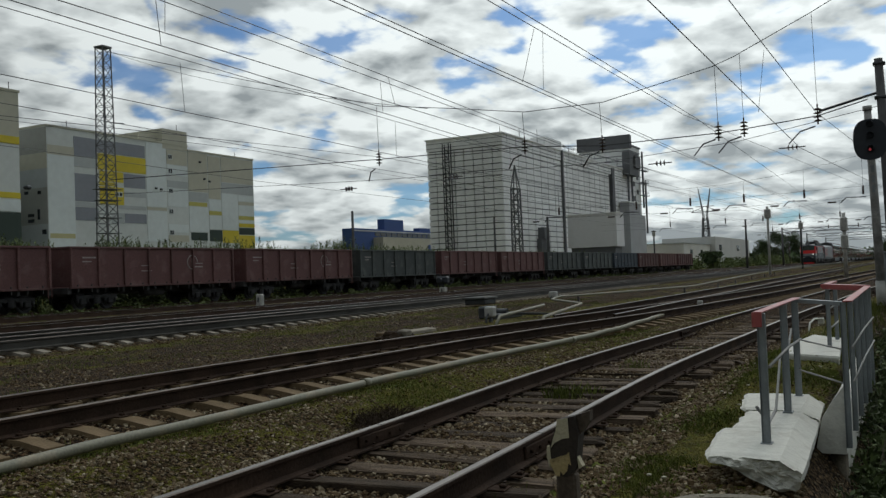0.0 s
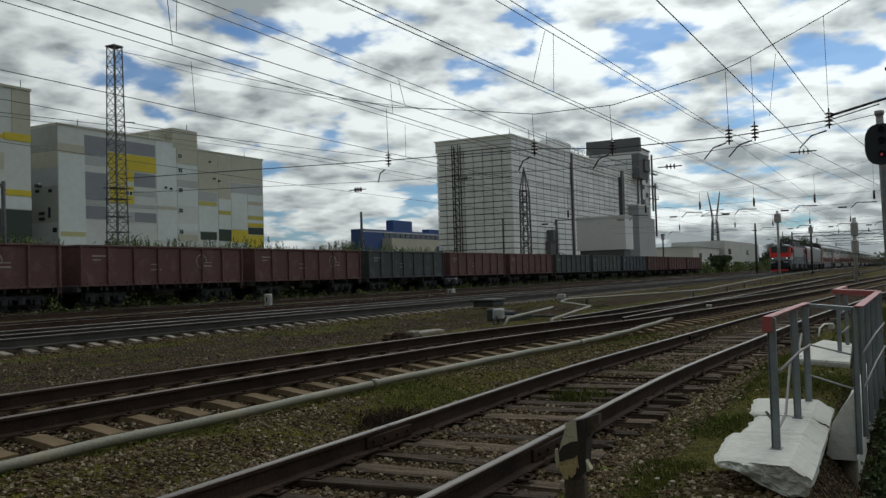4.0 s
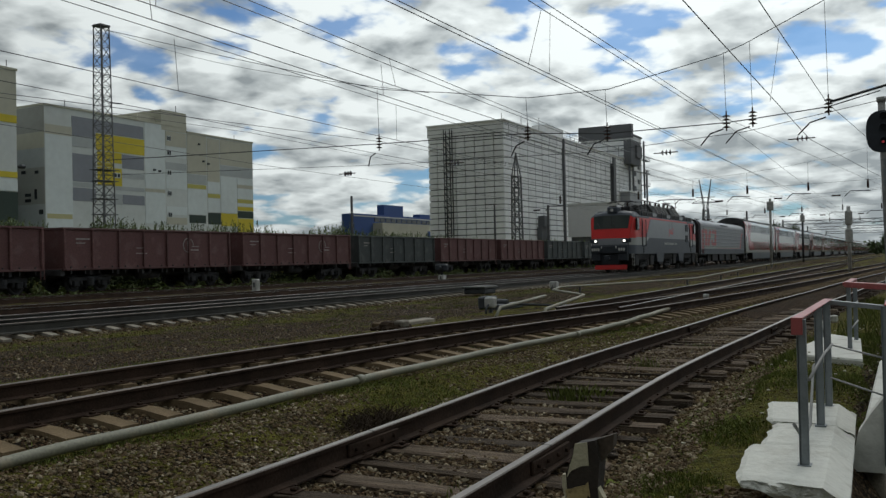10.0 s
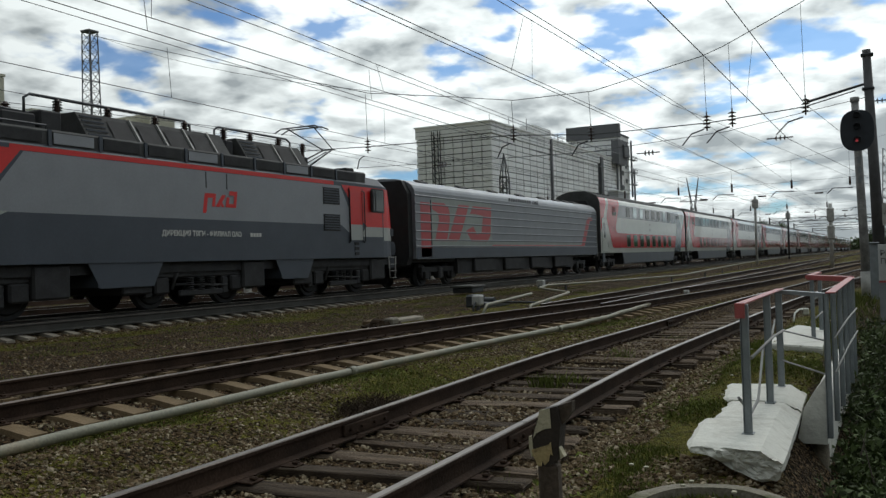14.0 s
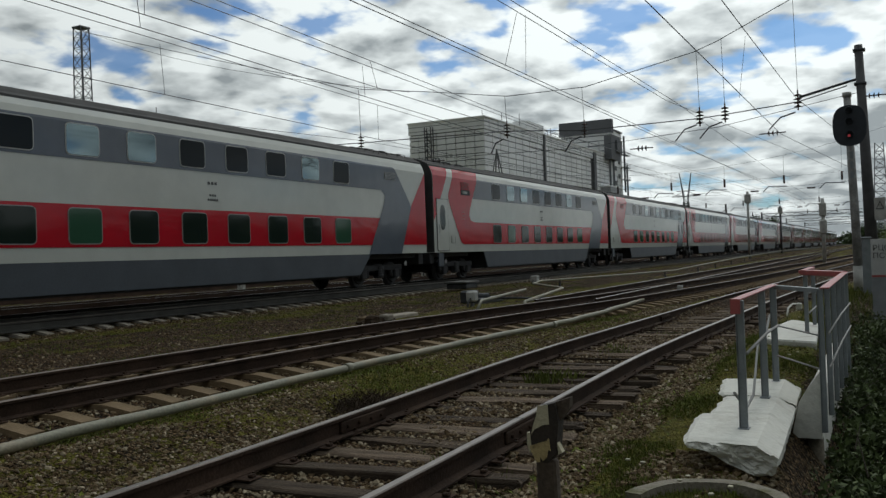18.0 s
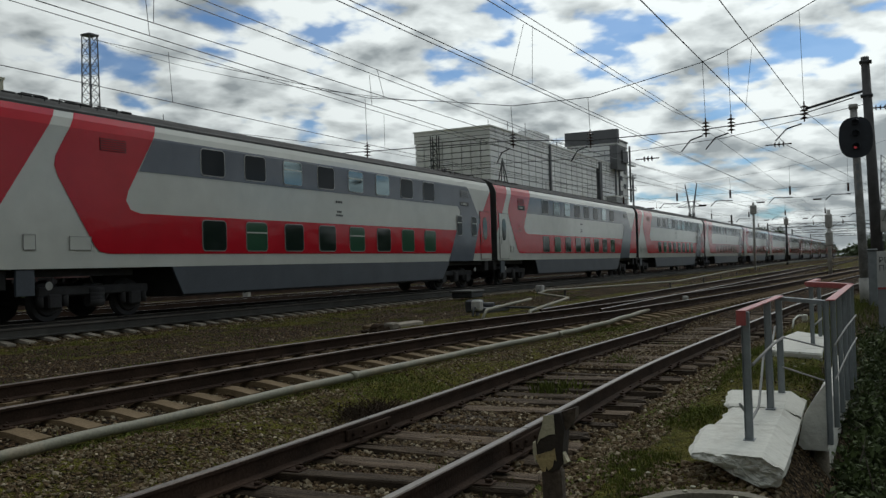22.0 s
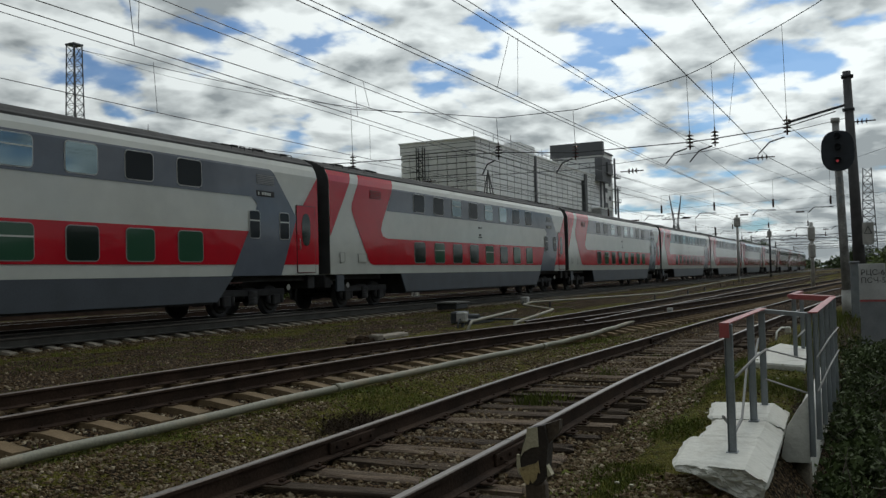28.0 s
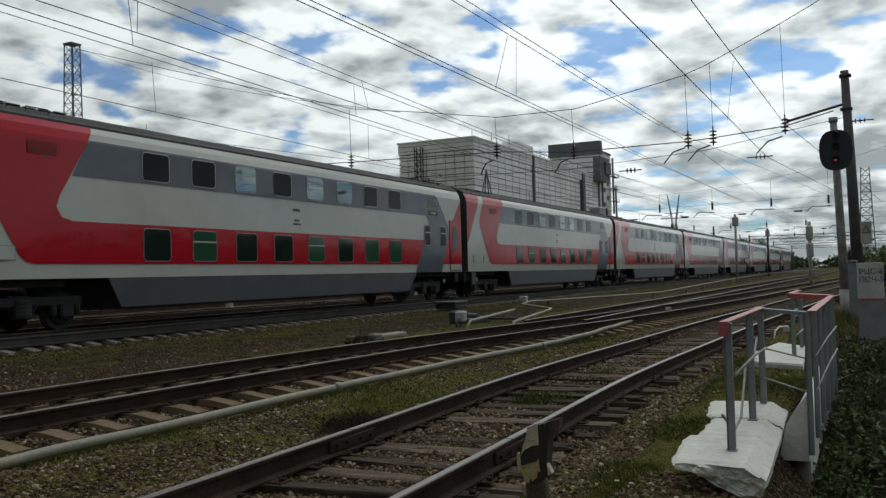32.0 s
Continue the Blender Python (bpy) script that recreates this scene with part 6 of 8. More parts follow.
def grain_elevator():
    c = thing("grain_elevator", "huge white grain elevator of panel silos with dark working tower", "building")
    x0, y0, x1, y1, top = 172.5, 75.0, 271.0, 93.0, 30.7
    part("core", Mesh().box(x0 + 0.3, x1 - 0.3, y0 + 0.3, y1 - 0.3, 0, top - 0.2), SILO_D, c)
    # panel faces with open dark joints
    rng = random.Random(19)
    east, west = Mesh(), Mesh()
    rows = [0.5 + 1.26 * i for i in range(22)]
    nx = 22
    px = (x1 - x0) / nx
    for i in range(nx):
        if i == 17:
            continue
        for z in rows:
            j = rng.uniform(-0.03, 0.03)
            east.box(x0 + i * px + 0.15, x0 + (i + 1) * px - 0.15, y0 + j, y0 + 0.3, z + 0.11 + j, z + 1.17)
    ny = 8
    py = (y1 - y0) / ny
    for i in range(ny):
        for z in rows:
            j = rng.uniform(-0.03, 0.03)
            west.box(x0 + j, x0 + 0.3, y0 + i * py + 0.10, y0 + (i + 1) * py - 0.10, z + 0.11 + j, z + 1.17)
    tagged(part("wall_panel", east, SILO, c), kind="stuff")
    tagged(part("wall_panel", west, SILO, c), kind="stuff")
    # gallery storey above the silos, with dark seams
    part("gallery", Mesh().box(x0 - 0.1, x1, y0 - 0.12, y1 + 0.1, 28.35, top), SILO, c)
    part("cornice", Mesh().box(x0 - 0.35, x1, y0 - 0.4, y1 + 0.3, top, top + 0.3), SILO, c)
    for z in (28.9, 29.9):
        part("seam", Mesh().box(x0 - 0.13, x1, y0 - 0.15, y1, z, z + 0.1), SILO_G, c)
    for k in range(20):
        part("seam", Mesh().box(x0 + 2.6 + 4.9 * k, x0 + 2.72 + 4.9 * k, y0 - 0.15, y0, 28.4, top), SILO_G, c)
    for xx, w, zt in ((208.6, 0.8, top + 0.2), (250.5, 2.2, 30.2)):
        part("stair_shaft", Mesh().box(xx, xx + w, y0 - 0.5, y0 + 0.3, 0, zt), SILO_G, c)
    for k in range(9):
        part("roof_mast", Mesh().tube([(x0 + 4 + 11 * k, y0 + 2, top), (x0 + 4 + 11 * k, y0 + 2, top + 2.2 + (k % 3))], 0.07, 5), SILO_G, c)
    rail_m = Mesh()
    for z in (31.5, 32.1):
        rail_m.bar((x0 + 38, y0 + 0.4, z), (x0 + 62, y0 + 0.4, z), 0.08)
    for k in range(9):
        rail_m.bar((x0 + 38 + 3 * k, y0 + 0.4, top), (x0 + 38 + 3 * k, y0 + 0.4, 32.1), 0.08)
    part("roof_railing", rail_m, SILO_G, c)
    # working tower across the east end: a broad west wall, dark head
    part("tower", Mesh().box(271.2, 283, y0, y0 + 16.2, 0, 39.0), SILO, c)
    for z in (32.6, 34.2, 35.8, 37.4):
        part("tower_seam", Mesh().box(271.08, 283.05, y0 - 0.1, y0 + 16.1, z, z + 0.22), SILO_G, c)
    for k in range(7):
        part("tower_window", Mesh().box(274 + (k % 2) * 4, 276 + (k % 2) * 4, y0 - 0.15, y0, 22 + 2.3 * k, 23.4 + 2.3 * k), SILO_G, c)
    part("tower_head", Mesh().box(270.4, 272.6, y0 - 0.4, y0 + 16.6, 38.2, 42.4), SILO_G, c)
    part("tower_parapet", Mesh().box(272.6, 283.3, y0 - 0.3, y0 + 16.4, 39.0, 39.5), SILO_G, c)
    part("dark_duct", Mesh().box(262.5, 272.5, y0 - 2.4, y0 - 0.15, 29.2, 36.2).box(267, 272.8, y0 - 3.0, y0 - 2.4, 31.5, 35.2), SILO_G, c)
    for k, (xx, za, zb) in enumerate(((264.5, 9, 29.2), (268.5, 20, 29.2), (281.5, 20, 37), (284.5, 12, 28))):
        part("dust_pipe", Mesh().tube([(xx, y0 - 1.2, za), (xx, y0 - 1.2, zb), (xx + 1.6, y0 - 0.8, zb + 1.0)], 0.32, 8), SILO_G, c)
    for z in (24, 28, 32):
        m = Mesh().box(281, 288, y0 - 1.4, y0 - 0.2, z, z + 0.2)
        for k in range(5):
            m.bar((281 + 1.7 * k, y0 - 1.4, z), (281 + 1.7 * k, y0 - 1.4, z + 1.1), 0.1)
        m.bar((281, y0 - 1.4, z + 1.1), (288, y0 - 1.4, z + 1.1), 0.1)
        part("landing", m, SILO_G, c)
    smooth = tint("elevator_render", (0.40, 0.41, 0.43))
    part("bin_house", Mesh().box(258, 270, y0 - 3.0, y0 - 0.1, 0, 20.4), smooth, c)
    part("bin_house_cap", Mesh().box(257.7, 270.3, y0 - 3.2, y0 - 0.1, 20.4, 20.8), SILO, c)
    part("lean_to", Mesh().box(270.1, 276.5, y0 - 2.8, y0 - 0.1, 0, 17.2), smooth, c)
    part("roof_house", Mesh().box(199, 210.5, y0 + 0.3, y0 + 4, top + 0.3, 33.2), SILO, c)
    # dark hopper hood on the east face
    part("hopper", Mesh().box(190.6, 195.6, y0 - 1.2, y0 - 0.05, 4.0, 8.6).box(191.4, 194.6, y0 - 1.6, y0 - 0.05, 8.6, 11.2), SILO_G, c)
    # outside ladder tower on the west gable
    m = Mesh()
    for s in (0.0, 1.5):
        m.bar((x0 - 1.2, 87.0 + s, 0), (x0 - 1.2, 87.0 + s, 29.6), 0.16)
        m.bar((x0 - 0.2, 87.0 + s, 0), (x0 - 0.2, 87.0 + s, 29.6), 0.16)
    for k in range(20):
        z = 1.45 * k
        m.bar((x0 - 1.2, 87.0, z), (x0 - 1.2, 88.5, z + 1.45), 0.12), m.bar((x0 - 1.2, 87.0, z), (x0 - 1.2, 88.5, z), 0.12)
    part("ladder_tower", m, STEEL, c)
    a = thing("loading_shed", "plain white sheet-clad loading shed on a dark base", "building")
    white = tint("white_sheet_wall", (0.74, 0.74, 0.75), 0.03)
    part("wall", Mesh().box(196.5, 202.5, 58.0, 69.6, 6.2, 13.7), white, a)
    part("roof", Mesh().box(196.3, 202.7, 57.8, 69.8, 13.7, 13.95), SILO, a)
    part("base", Mesh().box(197.0, 202.0, 58.6, 69.0, 0, 6.2), SILO_G, a)


grain_elevator()

BLUE = tint("blue_cladding", (0.04, 0.085, 0.25))


def blue_factory():
    c = thing("factory_building", "long blue and cream factory building behind the yard", "building")
    y = 170
    part("wall", Mesh().box(260, 345, y, y + 5, 0, 18.6), BLUE, c)
    part("roof_house", Mesh().box(282, 296, y + 1, y + 4, 18.6, 22.6), BLUE, c)
    part("roof_house", Mesh().box(309, 320, y + 1, y + 4, 18.6, 20), BLUE, c)
    part("cream_wing", Mesh().box(272.5, 322, y - 4, y, 0, 15.5), tint("cream_wall", (0.48, 0.46, 0.38)), c)
    for k in range(12):
        w = part("window", Mesh().box(273.5 + 3.9 * k, 276.7 + 3.9 * k, y - 0.2, y, 16.0, 17.4), WIN_DARK, c)
    part("white_band", Mesh().box(260, 330, y - 0.15, y, 17.6, 18.0), tint("white_band", (0.5, 0.5, 0.5)), c)
    part("dark_door", Mesh().box(306, 322, y - 4.2, y - 4, 9, 13), BLUE, c)


blue_factory()


def far_hall():
    c = thing("storage_hall", "low white storage hall far across the yard", "building")
    part("wall", Mesh().box(300, 395, 66, 90, 0, 8.6), tint("hall_white", (0.62, 0.61, 0.57)), c)
    part("roof", Mesh().box(299.6, 395.4, 65.7, 90.3, 8.6, 8.85), PANEL_MID, c)
    part("end_block", Mesh().box(345, 425, 64, 84, 0, 11.6), tint("hall_grey_white", (0.56, 0.56, 0.54)), c)
    for xx in (352, 392):
        part("window", Mesh().box(xx, xx + 5, 63.8, 64, 6.4, 8.6), WIN_DARK, c)
    for k in range(5):
        part("window", Mesh().box(310 + 17 * k, 313 + 17 * k, 65.8, 66, 5, 6.6), WIN_DARK, c)


far_hall()


# ---- culvert: whitewashed head blocks and railing ----
def jitter(m, amount, seed, scale=4.0):
    m.v = [(x + amount * noise.noise((x * scale, y * scale, z * scale + seed)), y + amount * noise.noise((x * scale + 9, y * scale, z * scale + seed)), z + amount * noise.noise((x * scale, y * scale + 7, z * scale + seed))) for x, y, z in m.v]
    return m


def slab(outline, z_top, z_bot, chamfer_pts=None, cut=0.2):
    """A slab over an outline (counter-clockwise); its underside is drawn in by cut."""
    n = len(outline)
    cx, cy = sum(p[0] for p in outline) / n, sum(p[1] for p in outline) / n
    top = [(x, y, z_top) for x, y in outline]
    rim = [(x + (x - cx) * 0.012, y + (y - cy) * 0.012, z_top - 0.025) for x, y in outline]
    bot = [(x + (cx - x) * cut, y + (cy - y) * cut, z_bot) for x, y in outline]
    v = top + rim + bot
    f = [tuple(range(n))]
    for k in range(2):
        for i in range(n):
            j = (i + 1) % n
            f.append((k * n + i, (k + 1) * n + i, (k + 1) * n + j, k * n + j))
    f.append(tuple(range(2 * n, 3 * n))[::-1])
    return Mesh().add(v, f)


def culvert():
    c = thing("culvert_headwall", "whitewashed chipped concrete head blocks of a track culvert", "culvert")
    # near block: broken slabs with a sloped outer edge
    for x0, x1, drop, la, lb in ((6.53, 7.66, 0.0, 1.375, 1.455), (7.675, 8.62, -0.008, 1.375, 1.40), (8.64, 9.68, 0.004, 1.45, 1.58)):
        m, secs, n = Mesh(), [], 56
        steps = max(5, int((x1 - x0) / 0.06))
        for i in range(steps + 1):
            x = x0 + (x1 - x0) * i / steps
            o = 0.70 + 0.035 * (x - 6.5)
            left = la + (lb - la) * i / steps + 0.025 * noise.noise((x * 6, 0.2, 3))
            edge = 0.03 if i in (0, steps) else 0.0
            ring = [(left - edge, 0.01), (left - 0.04, 0.03), (1.25, 0.036), (1.1, 0.038), (0.95, 0.036), (o + 0.145, 0.035), (o + 0.075, -0.012), (o + 0.005, -0.062), (o + 0.012, -0.13), (o + 0.06, -0.19), (o + 0.15, -0.21), (1.05, -0.125), (1.22, -0.03), (left - 0.03, -0.012)]
            dense = []
            for (ya, za), (yb, zb) in zip(ring, ring[1:] + ring[:1]):
                dense += [(ya + (yb - ya) * q / 4, za + (zb - za) * q / 4) for q in range(4)]
            sec = []
            for k, (y, z) in enumerate(dense):
                rough = 0.0022 if k < 20 else 0.005 if k < 30 else 0.018
                j = noise.noise((x * 2.4, y * 5.0, z * 5.0)) + 0.6 * noise.noise((x * 13, y * 15, z * 15)) + 0.35 * noise.noise((x * 31, y * 33, z * 33))
                lean = (1.40 - y) * -0.10 + 0.25 * min(0.0, z) * -1.0 if i == 0 and x0 < 7 else 0.0
                sec.append((x + (0.03 * noise.noise((y * 9, z * 9, x0)) if i in (0, steps) else 0) + lean, y + rough * j * 0.7, z + drop + rough * j - (edge * 0.5 if k < 26 else 0)))
            secs.append(sec)
        for p, q in zip(secs, secs[1:]):
            m.add(p + q, [(k, n + k, n + (k + 1) % n, (k + 1) % n) for k in range(n)])
        m.face(secs[-1])
        # broken, uneven end towards the viewer
        ring = secs[0]
        mid = [sum(p[k] for p in ring) / n for k in range(3)]
        for f in (0.92, 0.84, 0.75, 0.66, 0.56, 0.46, 0.36, 0.26, 0.15):
            inner = []
            for p in secs[0]:
                q = [mid[k] + (p[k] - mid[k]) * f for k in range(3)]
                q[0] += 0.05 * noise.noise((q[1] * 11, q[2] * 11, x0)) + 0.035 * noise.noise((q[1] * 29, q[2] * 29, x0)) + 0.02 * noise.noise((q[1] * 60, q[2] * 60, x0))
                inner.append(tuple(q))
            m.add(ring + inner, [(k, (k + 1) % n, n + (k + 1) % n, n + k) for k in range(n)])
            ring = inner
        m.face(ring[::-1])
        part("near_block", m, WHITE_CONC, c)
    m = slab([(13.45, 0.90), (16.4, 1.06), (17.1, 1.56), (15.1, 1.78), (13.9, 1.64)], 0.04, -0.40, cut=0.05)
    part("far_block", jitter(m, 0.03, 2), WHITE_CONC, c)
    # wing wall along the ditch: a flat gable end and a low wall that runs back
    m = Mesh()
    g = [(0.565, -0.34), (0.82, -0.34), (0.755, -0.03), (0.66, 0.13), (0.565, 0.26)]
    v = [(8.62, y, z) for y, z in g] + [(8.84, y, z) for y, z in g]
    m.add(v, [(0, 4, 3, 2, 1), (5, 6, 7, 8, 9)] + [(i, (i + 1) % 5, 5 + (i + 1) % 5, 5 + i) for i in range(5)])
    part("wing_gable", m, WHITE_CONC, c)
    part("wing_wall", Mesh().box(8.84, 13.6, 0.57, 0.72, -0.60, 0.02, 0.02), WHITE_CONC, c)
    old = mat("old_stake_wood", (0.10, 0.085, 0.06), 0.9, 0, 0.3, 4, 40, 0.4)
    part("stake", Mesh().tube([(8.75, 0.64, -0.34), (8.73, 0.62, -1.5)], [0.075, 0.09], 8), old, c)
    part("stake", Mesh().tube([(8.6, 0.95, -0.3), (8.55, 0.92, -1.5)], 0.12, 8), old, c)
    part("drain_spout", Mesh().tube([(20.9, 1.80, 0.10), (20.5, 1.84, 0.12), (20.1, 1.89, 0.06), (19.9, 1.90, -0.1)], 0.02, 8), WHITE_CONC, c)
    part("spout_box", Mesh().box(20.85, 21.0, 1.68, 1.80, -0.02, 0.12, 0.02), WHITE_CONC, c)


culvert()


def concrete_ring():
    c = thing("concrete_ring", "old mossy curved concrete edge half buried in grass", "concrete")
    path = [(5.66 + 0.44 * math.sin(a), 1.05 + 0.46 * math.cos(a)) for a in [math.pi * k / 20 for k in range(21)]]
    m = Mesh()
    for a, b in zip(path, path[1:]):
        d = Vector((b[0] - a[0], b[1] - a[1], 0)).normalized()
        n = Vector((-d.y, d.x, 0)) * 0.05
        for p, q in ((a, b),):
            P, Q = Vector((*p, -0.15)) - d * 0.004, Vector((*q, -0.15)) + d * 0.004
            v = [P - n, P + n, Q + n, Q - n]
            lo = [w - Vector((0, 0, 0.4)) for w in v]
            m.add(lo + v, [(4, 5, 6, 7), (0, 1, 5, 4), (1, 2, 6, 5), (2, 3, 7, 6), (3, 0, 4, 7)])
    part("rim", jitter(m, 0.012, 3), mat("mossy_concrete", (0.20, 0.18, 0.14), 0.9, 0, 0.3, 4, 40, 0.6, other=(0.07, 0.075, 0.02), mixat=0.6), c)


concrete_ring()


def flat_post(m, x, y, z0, z1, w=0.060, d=0.045):
    """An angle-section post."""
    m.box(x - d / 2, x + d / 2, y - w / 2, y + w / 2, z0, z1, 0.006)
    m.box(x - d / 2, x + d / 2 + 0.03, y + w / 2 - 0.012, y + w / 2, z0, z1)


def guard_rails():
    r = thing("guard_railing", "grey steel guard railing with red top rail on the culvert", "railing")
    near = [(7.0, 1.00), (8.50, 1.02), (9.50, 1.03)]
    right = [(8.62, 0.54), (9.5, 0.53), (10.4, 0.52), (11.3, 0.51), (12.2, 0.50), (12.98, 0.49)]
    far = [(14.84, 1.13), (16.19, 1.11)]
    for x, y in near + far:
        m = Mesh()
        flat_post(m, x, y, 0.03, 1.0)
        m.box(x - 0.05, x + 0.05, y - 0.042, y + 0.042, 0.03, 0.042)
        part("post", m, GREY_PAINT, r)
    for x, y in right:
        m = Mesh()
        flat_post(m, x, y, -0.28, 1.0, 0.05)
        part("post", m, GREY_PAINT, r)
    m = Mesh().box(6.93, 9.55, 0.985, 1.055, 1.0, 1.012, 0.003).box(6.925, 6.935, 0.985, 1.055, 0.90, 1.012)
    part("top_rail", m, RED_PAINT, r)
    m = Mesh().tube([(9.5, 1.03, 0.985), (8.62, 0.54, 0.985)], 0.026, 4)
    part("cross_rail", m, GREY_PAINT, r)
    m = Mesh().box(8.58, 13.02, 0.46, 0.54, 1.0, 1.012, 0.003)
    part("top_rail", m, RED_PAINT, r)
    m = Mesh().tube([(12.98, 0.50, 0.985), (14.22, 1.12, 0.985)], 0.05, 4)
    m.box(14.2, 16.3, 1.08, 1.17, 0.97, 1.012, 0.004)
    part("top_rail", m, RED_PAINT, r)
    for z in (0.60, 0.30):
        m = Mesh().tube([(7.0, 0.96, z), (8.5, 0.98, z + 0.02), (9.5, 0.99, z)] if z > 0.4 else [(7.0, 1.06, 0.30), (7.5, 1.05, 0.10), (7.95, 1.05, 0.14), (8.45, 1.06, 0.52), (8.95, 1.06, 0.50), (9.5, 1.07, 0.70)], 0.012, 6)
        part("rod", m, FRAME_GREY, r)
        m = Mesh().tube([(8.62, 0.48, z), (10.9, 0.47, z + 0.01), (12.98, 0.45, z)], 0.010, 6)
        part("rod", m, FRAME_GREY, r)
        m = Mesh().tube([(9.5, 1.02, z), (8.62, 0.55, z - 0.02)], 0.008, 6)
        part("rod", m, FRAME_GREY, r)
        m = Mesh().tube([(14.84, 1.10, z + 0.03), (16.19, 1.08, z + 0.05)], 0.014, 6)
        part("rod", m, FRAME_GREY, r)


guard_rails()


def marker_post():
    c = thing("striped_marker_post", "short wooden marker post with peeling cream and black paint", "marker post")
    wood = mat("peeling_cream_paint", (0.46, 0.42, 0.30), 0.85, 0, 0.15, 9, 50, 0.4, other=(0.05, 0.04, 0.03), mixat=0.70)
    ochre = mat("yellowed_cream_paint", (0.40, 0.31, 0.15), 0.85, 0, 0.2, 9, 50, 0.4, other=(0.05, 0.035, 0.02), mixat=0.60)
    dark = mat("black_post_paint", (0.030, 0.022, 0.017), 0.8, 0, 0.3, 6, 40, 0.3)
    bare = mat("brown_weathered_timber", (0.075, 0.055, 0.04), 0.9, 0, 0.3, 5, 40, 0.4)
    x = 4.9

    def prism(m, pts, x0, x1):
        k = len(pts)
        v = [(x0, *p) for p in pts] + [(x1, *p) for p in pts]
        m.add(v, [tuple(range(k)), tuple(range(k, 2 * k))[::-1]] + [(i, k + i, k + (i + 1) % k, (i + 1) % k) for i in range(k)])
        return m

    body = [(1.845, 0.515), (1.745, 0.54), (1.725, 0.43), (1.745, 0.24), (1.80, 0.19), (1.865, 0.19), (1.915, 0.335), (1.885, 0.40)]
    part("board", prism(Mesh(), body, x, x + 0.10), dark, c)
    top = [(1.848, 0.517), (1.785, 0.528), (1.78, 0.415), (1.82, 0.408), (1.872, 0.38), (1.893, 0.35), (1.88, 0.40), (1.858, 0.46)]
    part("paint_patch", prism(Mesh(), top, x - 0.006, x - 0.001), wood, c)
    low = [(1.785, 0.335), (1.80, 0.318), (1.845, 0.305), (1.875, 0.292), (1.904, 0.285), (1.895, 0.25), (1.866, 0.192), (1.845, 0.192), (1.84, 0.225), (1.825, 0.20), (1.80, 0.225), (1.79, 0.27), (1.776, 0.26)]
    part("paint_patch", prism(Mesh(), low, x - 0.006, x - 0.001), ochre, c)
    part("paint_patch", prism(Mesh(), [(1.918, 0.36), (1.90, 0.36), (1.895, 0.28), (1.905, 0.24), (1.92, 0.30)], x - 0.004, x + 0.03), wood, c)
    part("paint_patch", prism(Mesh(), [(1.738, 0.31), (1.732, 0.24), (1.708, 0.255)], x + 0.002, x + 0.05), wood, c)
    part("timber_side", prism(Mesh(), [(1.745, 0.54), (1.66, 0.57), (1.665, 0.51), (1.73, 0.425)], x + 0.03, x + 0.09), bare, c)
    part("foot", jitter(Mesh().box(x + 0.005, x + 0.11, 1.755, 1.875, -0.35, 0.20, 0.015), 0.02, 5), bare, c)


marker_post()


# ---- pipes along the tracks ----
def ground_pipe():
    c = thing("ground_pipe", "long pale green painted cable pipe lying beside the track", "pipe")
    pts = [(-6, 6.30, -0.03), (2, 6.34, 0.0), (5.1, 6.38, 0.0), (6.0, 6.41, 0.0), (7.2, 6.36, 0.0), (9.3, 6.39, 0.0), (10.5, 6.33, 0.0), (13.0, 6.23, 0.0), (14.65, 6.10, 0.0), (16.1, 5.92, 0.01), (17.5, 5.81, 0.02), (19.2, 5.72, 0.04), (21.5, 5.70, 0.08), (24.1, 5.75, 0.12)]
    fine = []
    for a, b in zip(pts, pts[1:]):
        for k in range(6):
            fine.append([a[i] + (b[i] - a[i]) * k / 6 for i in range(3)])
    fine.append(pts[-1])
    fine = [(x, y + 0.012 * noise.noise((x, 0, 1)), z + 0.012 * noise.noise((x, 3, 1))) for x, y, z in fine]
    part("pipe", Mesh().tube(fine, 0.048, 12), PIPE_P, c)
    for x in (16.6, 9.9):
        part("joint", Mesh().tube([(x - 0.06, lerp_table(x, [(p[0], p[1]) for p in pts]), 0.005), (x + 0.06, lerp_table(x + 0.1, [(p[0], p[1]) for p in pts]), 0.005)], 0.057, 12), PIPE_P, c)


ground_pipe()


def raised_pipe():
    c = thing("raised_pipe", "pale air pipe on low supports beside the main track", "pipe")
    pts = [(20.9, 8.15, -0.05), (21.2, 8.25, 0.20), (25.9, 9.0, 0.27), (27.4, 9.35, 0.27), (31.5, 11.9, 0.28), (34.5, 12.7, 0.28), (40, 11.1, 0.28), (46.4, 9.8, 0.28), (56, 10.1, 0.36), (82, 11.6, 0.42), (150, 14.6, 0.5), (300, 14.6, 0.5)]
    part("pipe", Mesh().tube(pts, 0.042, 8), PIPE_P, c)
    x = 36.0
    while x < 150:
        y = lerp_table(x, [(p[0], p[1]) for p in pts[2:]])
        part("support", Mesh().box(-0.04, 0.04, -0.04, 0.04, -0.35, 0.22, 0.01), POLE_C, c, at=pose(x, y, 0.03))
        x += 9 if x < 60 else 12
    part("branch_pipe", Mesh().tube([(21.0, 9.5, 0.0), (21.4, 9.55, 0.22), (26.8, 10.4, 0.27), (27.6, 10.9, 0.2)], 0.042, 8), PIPE_P, c)


raised_pipe()


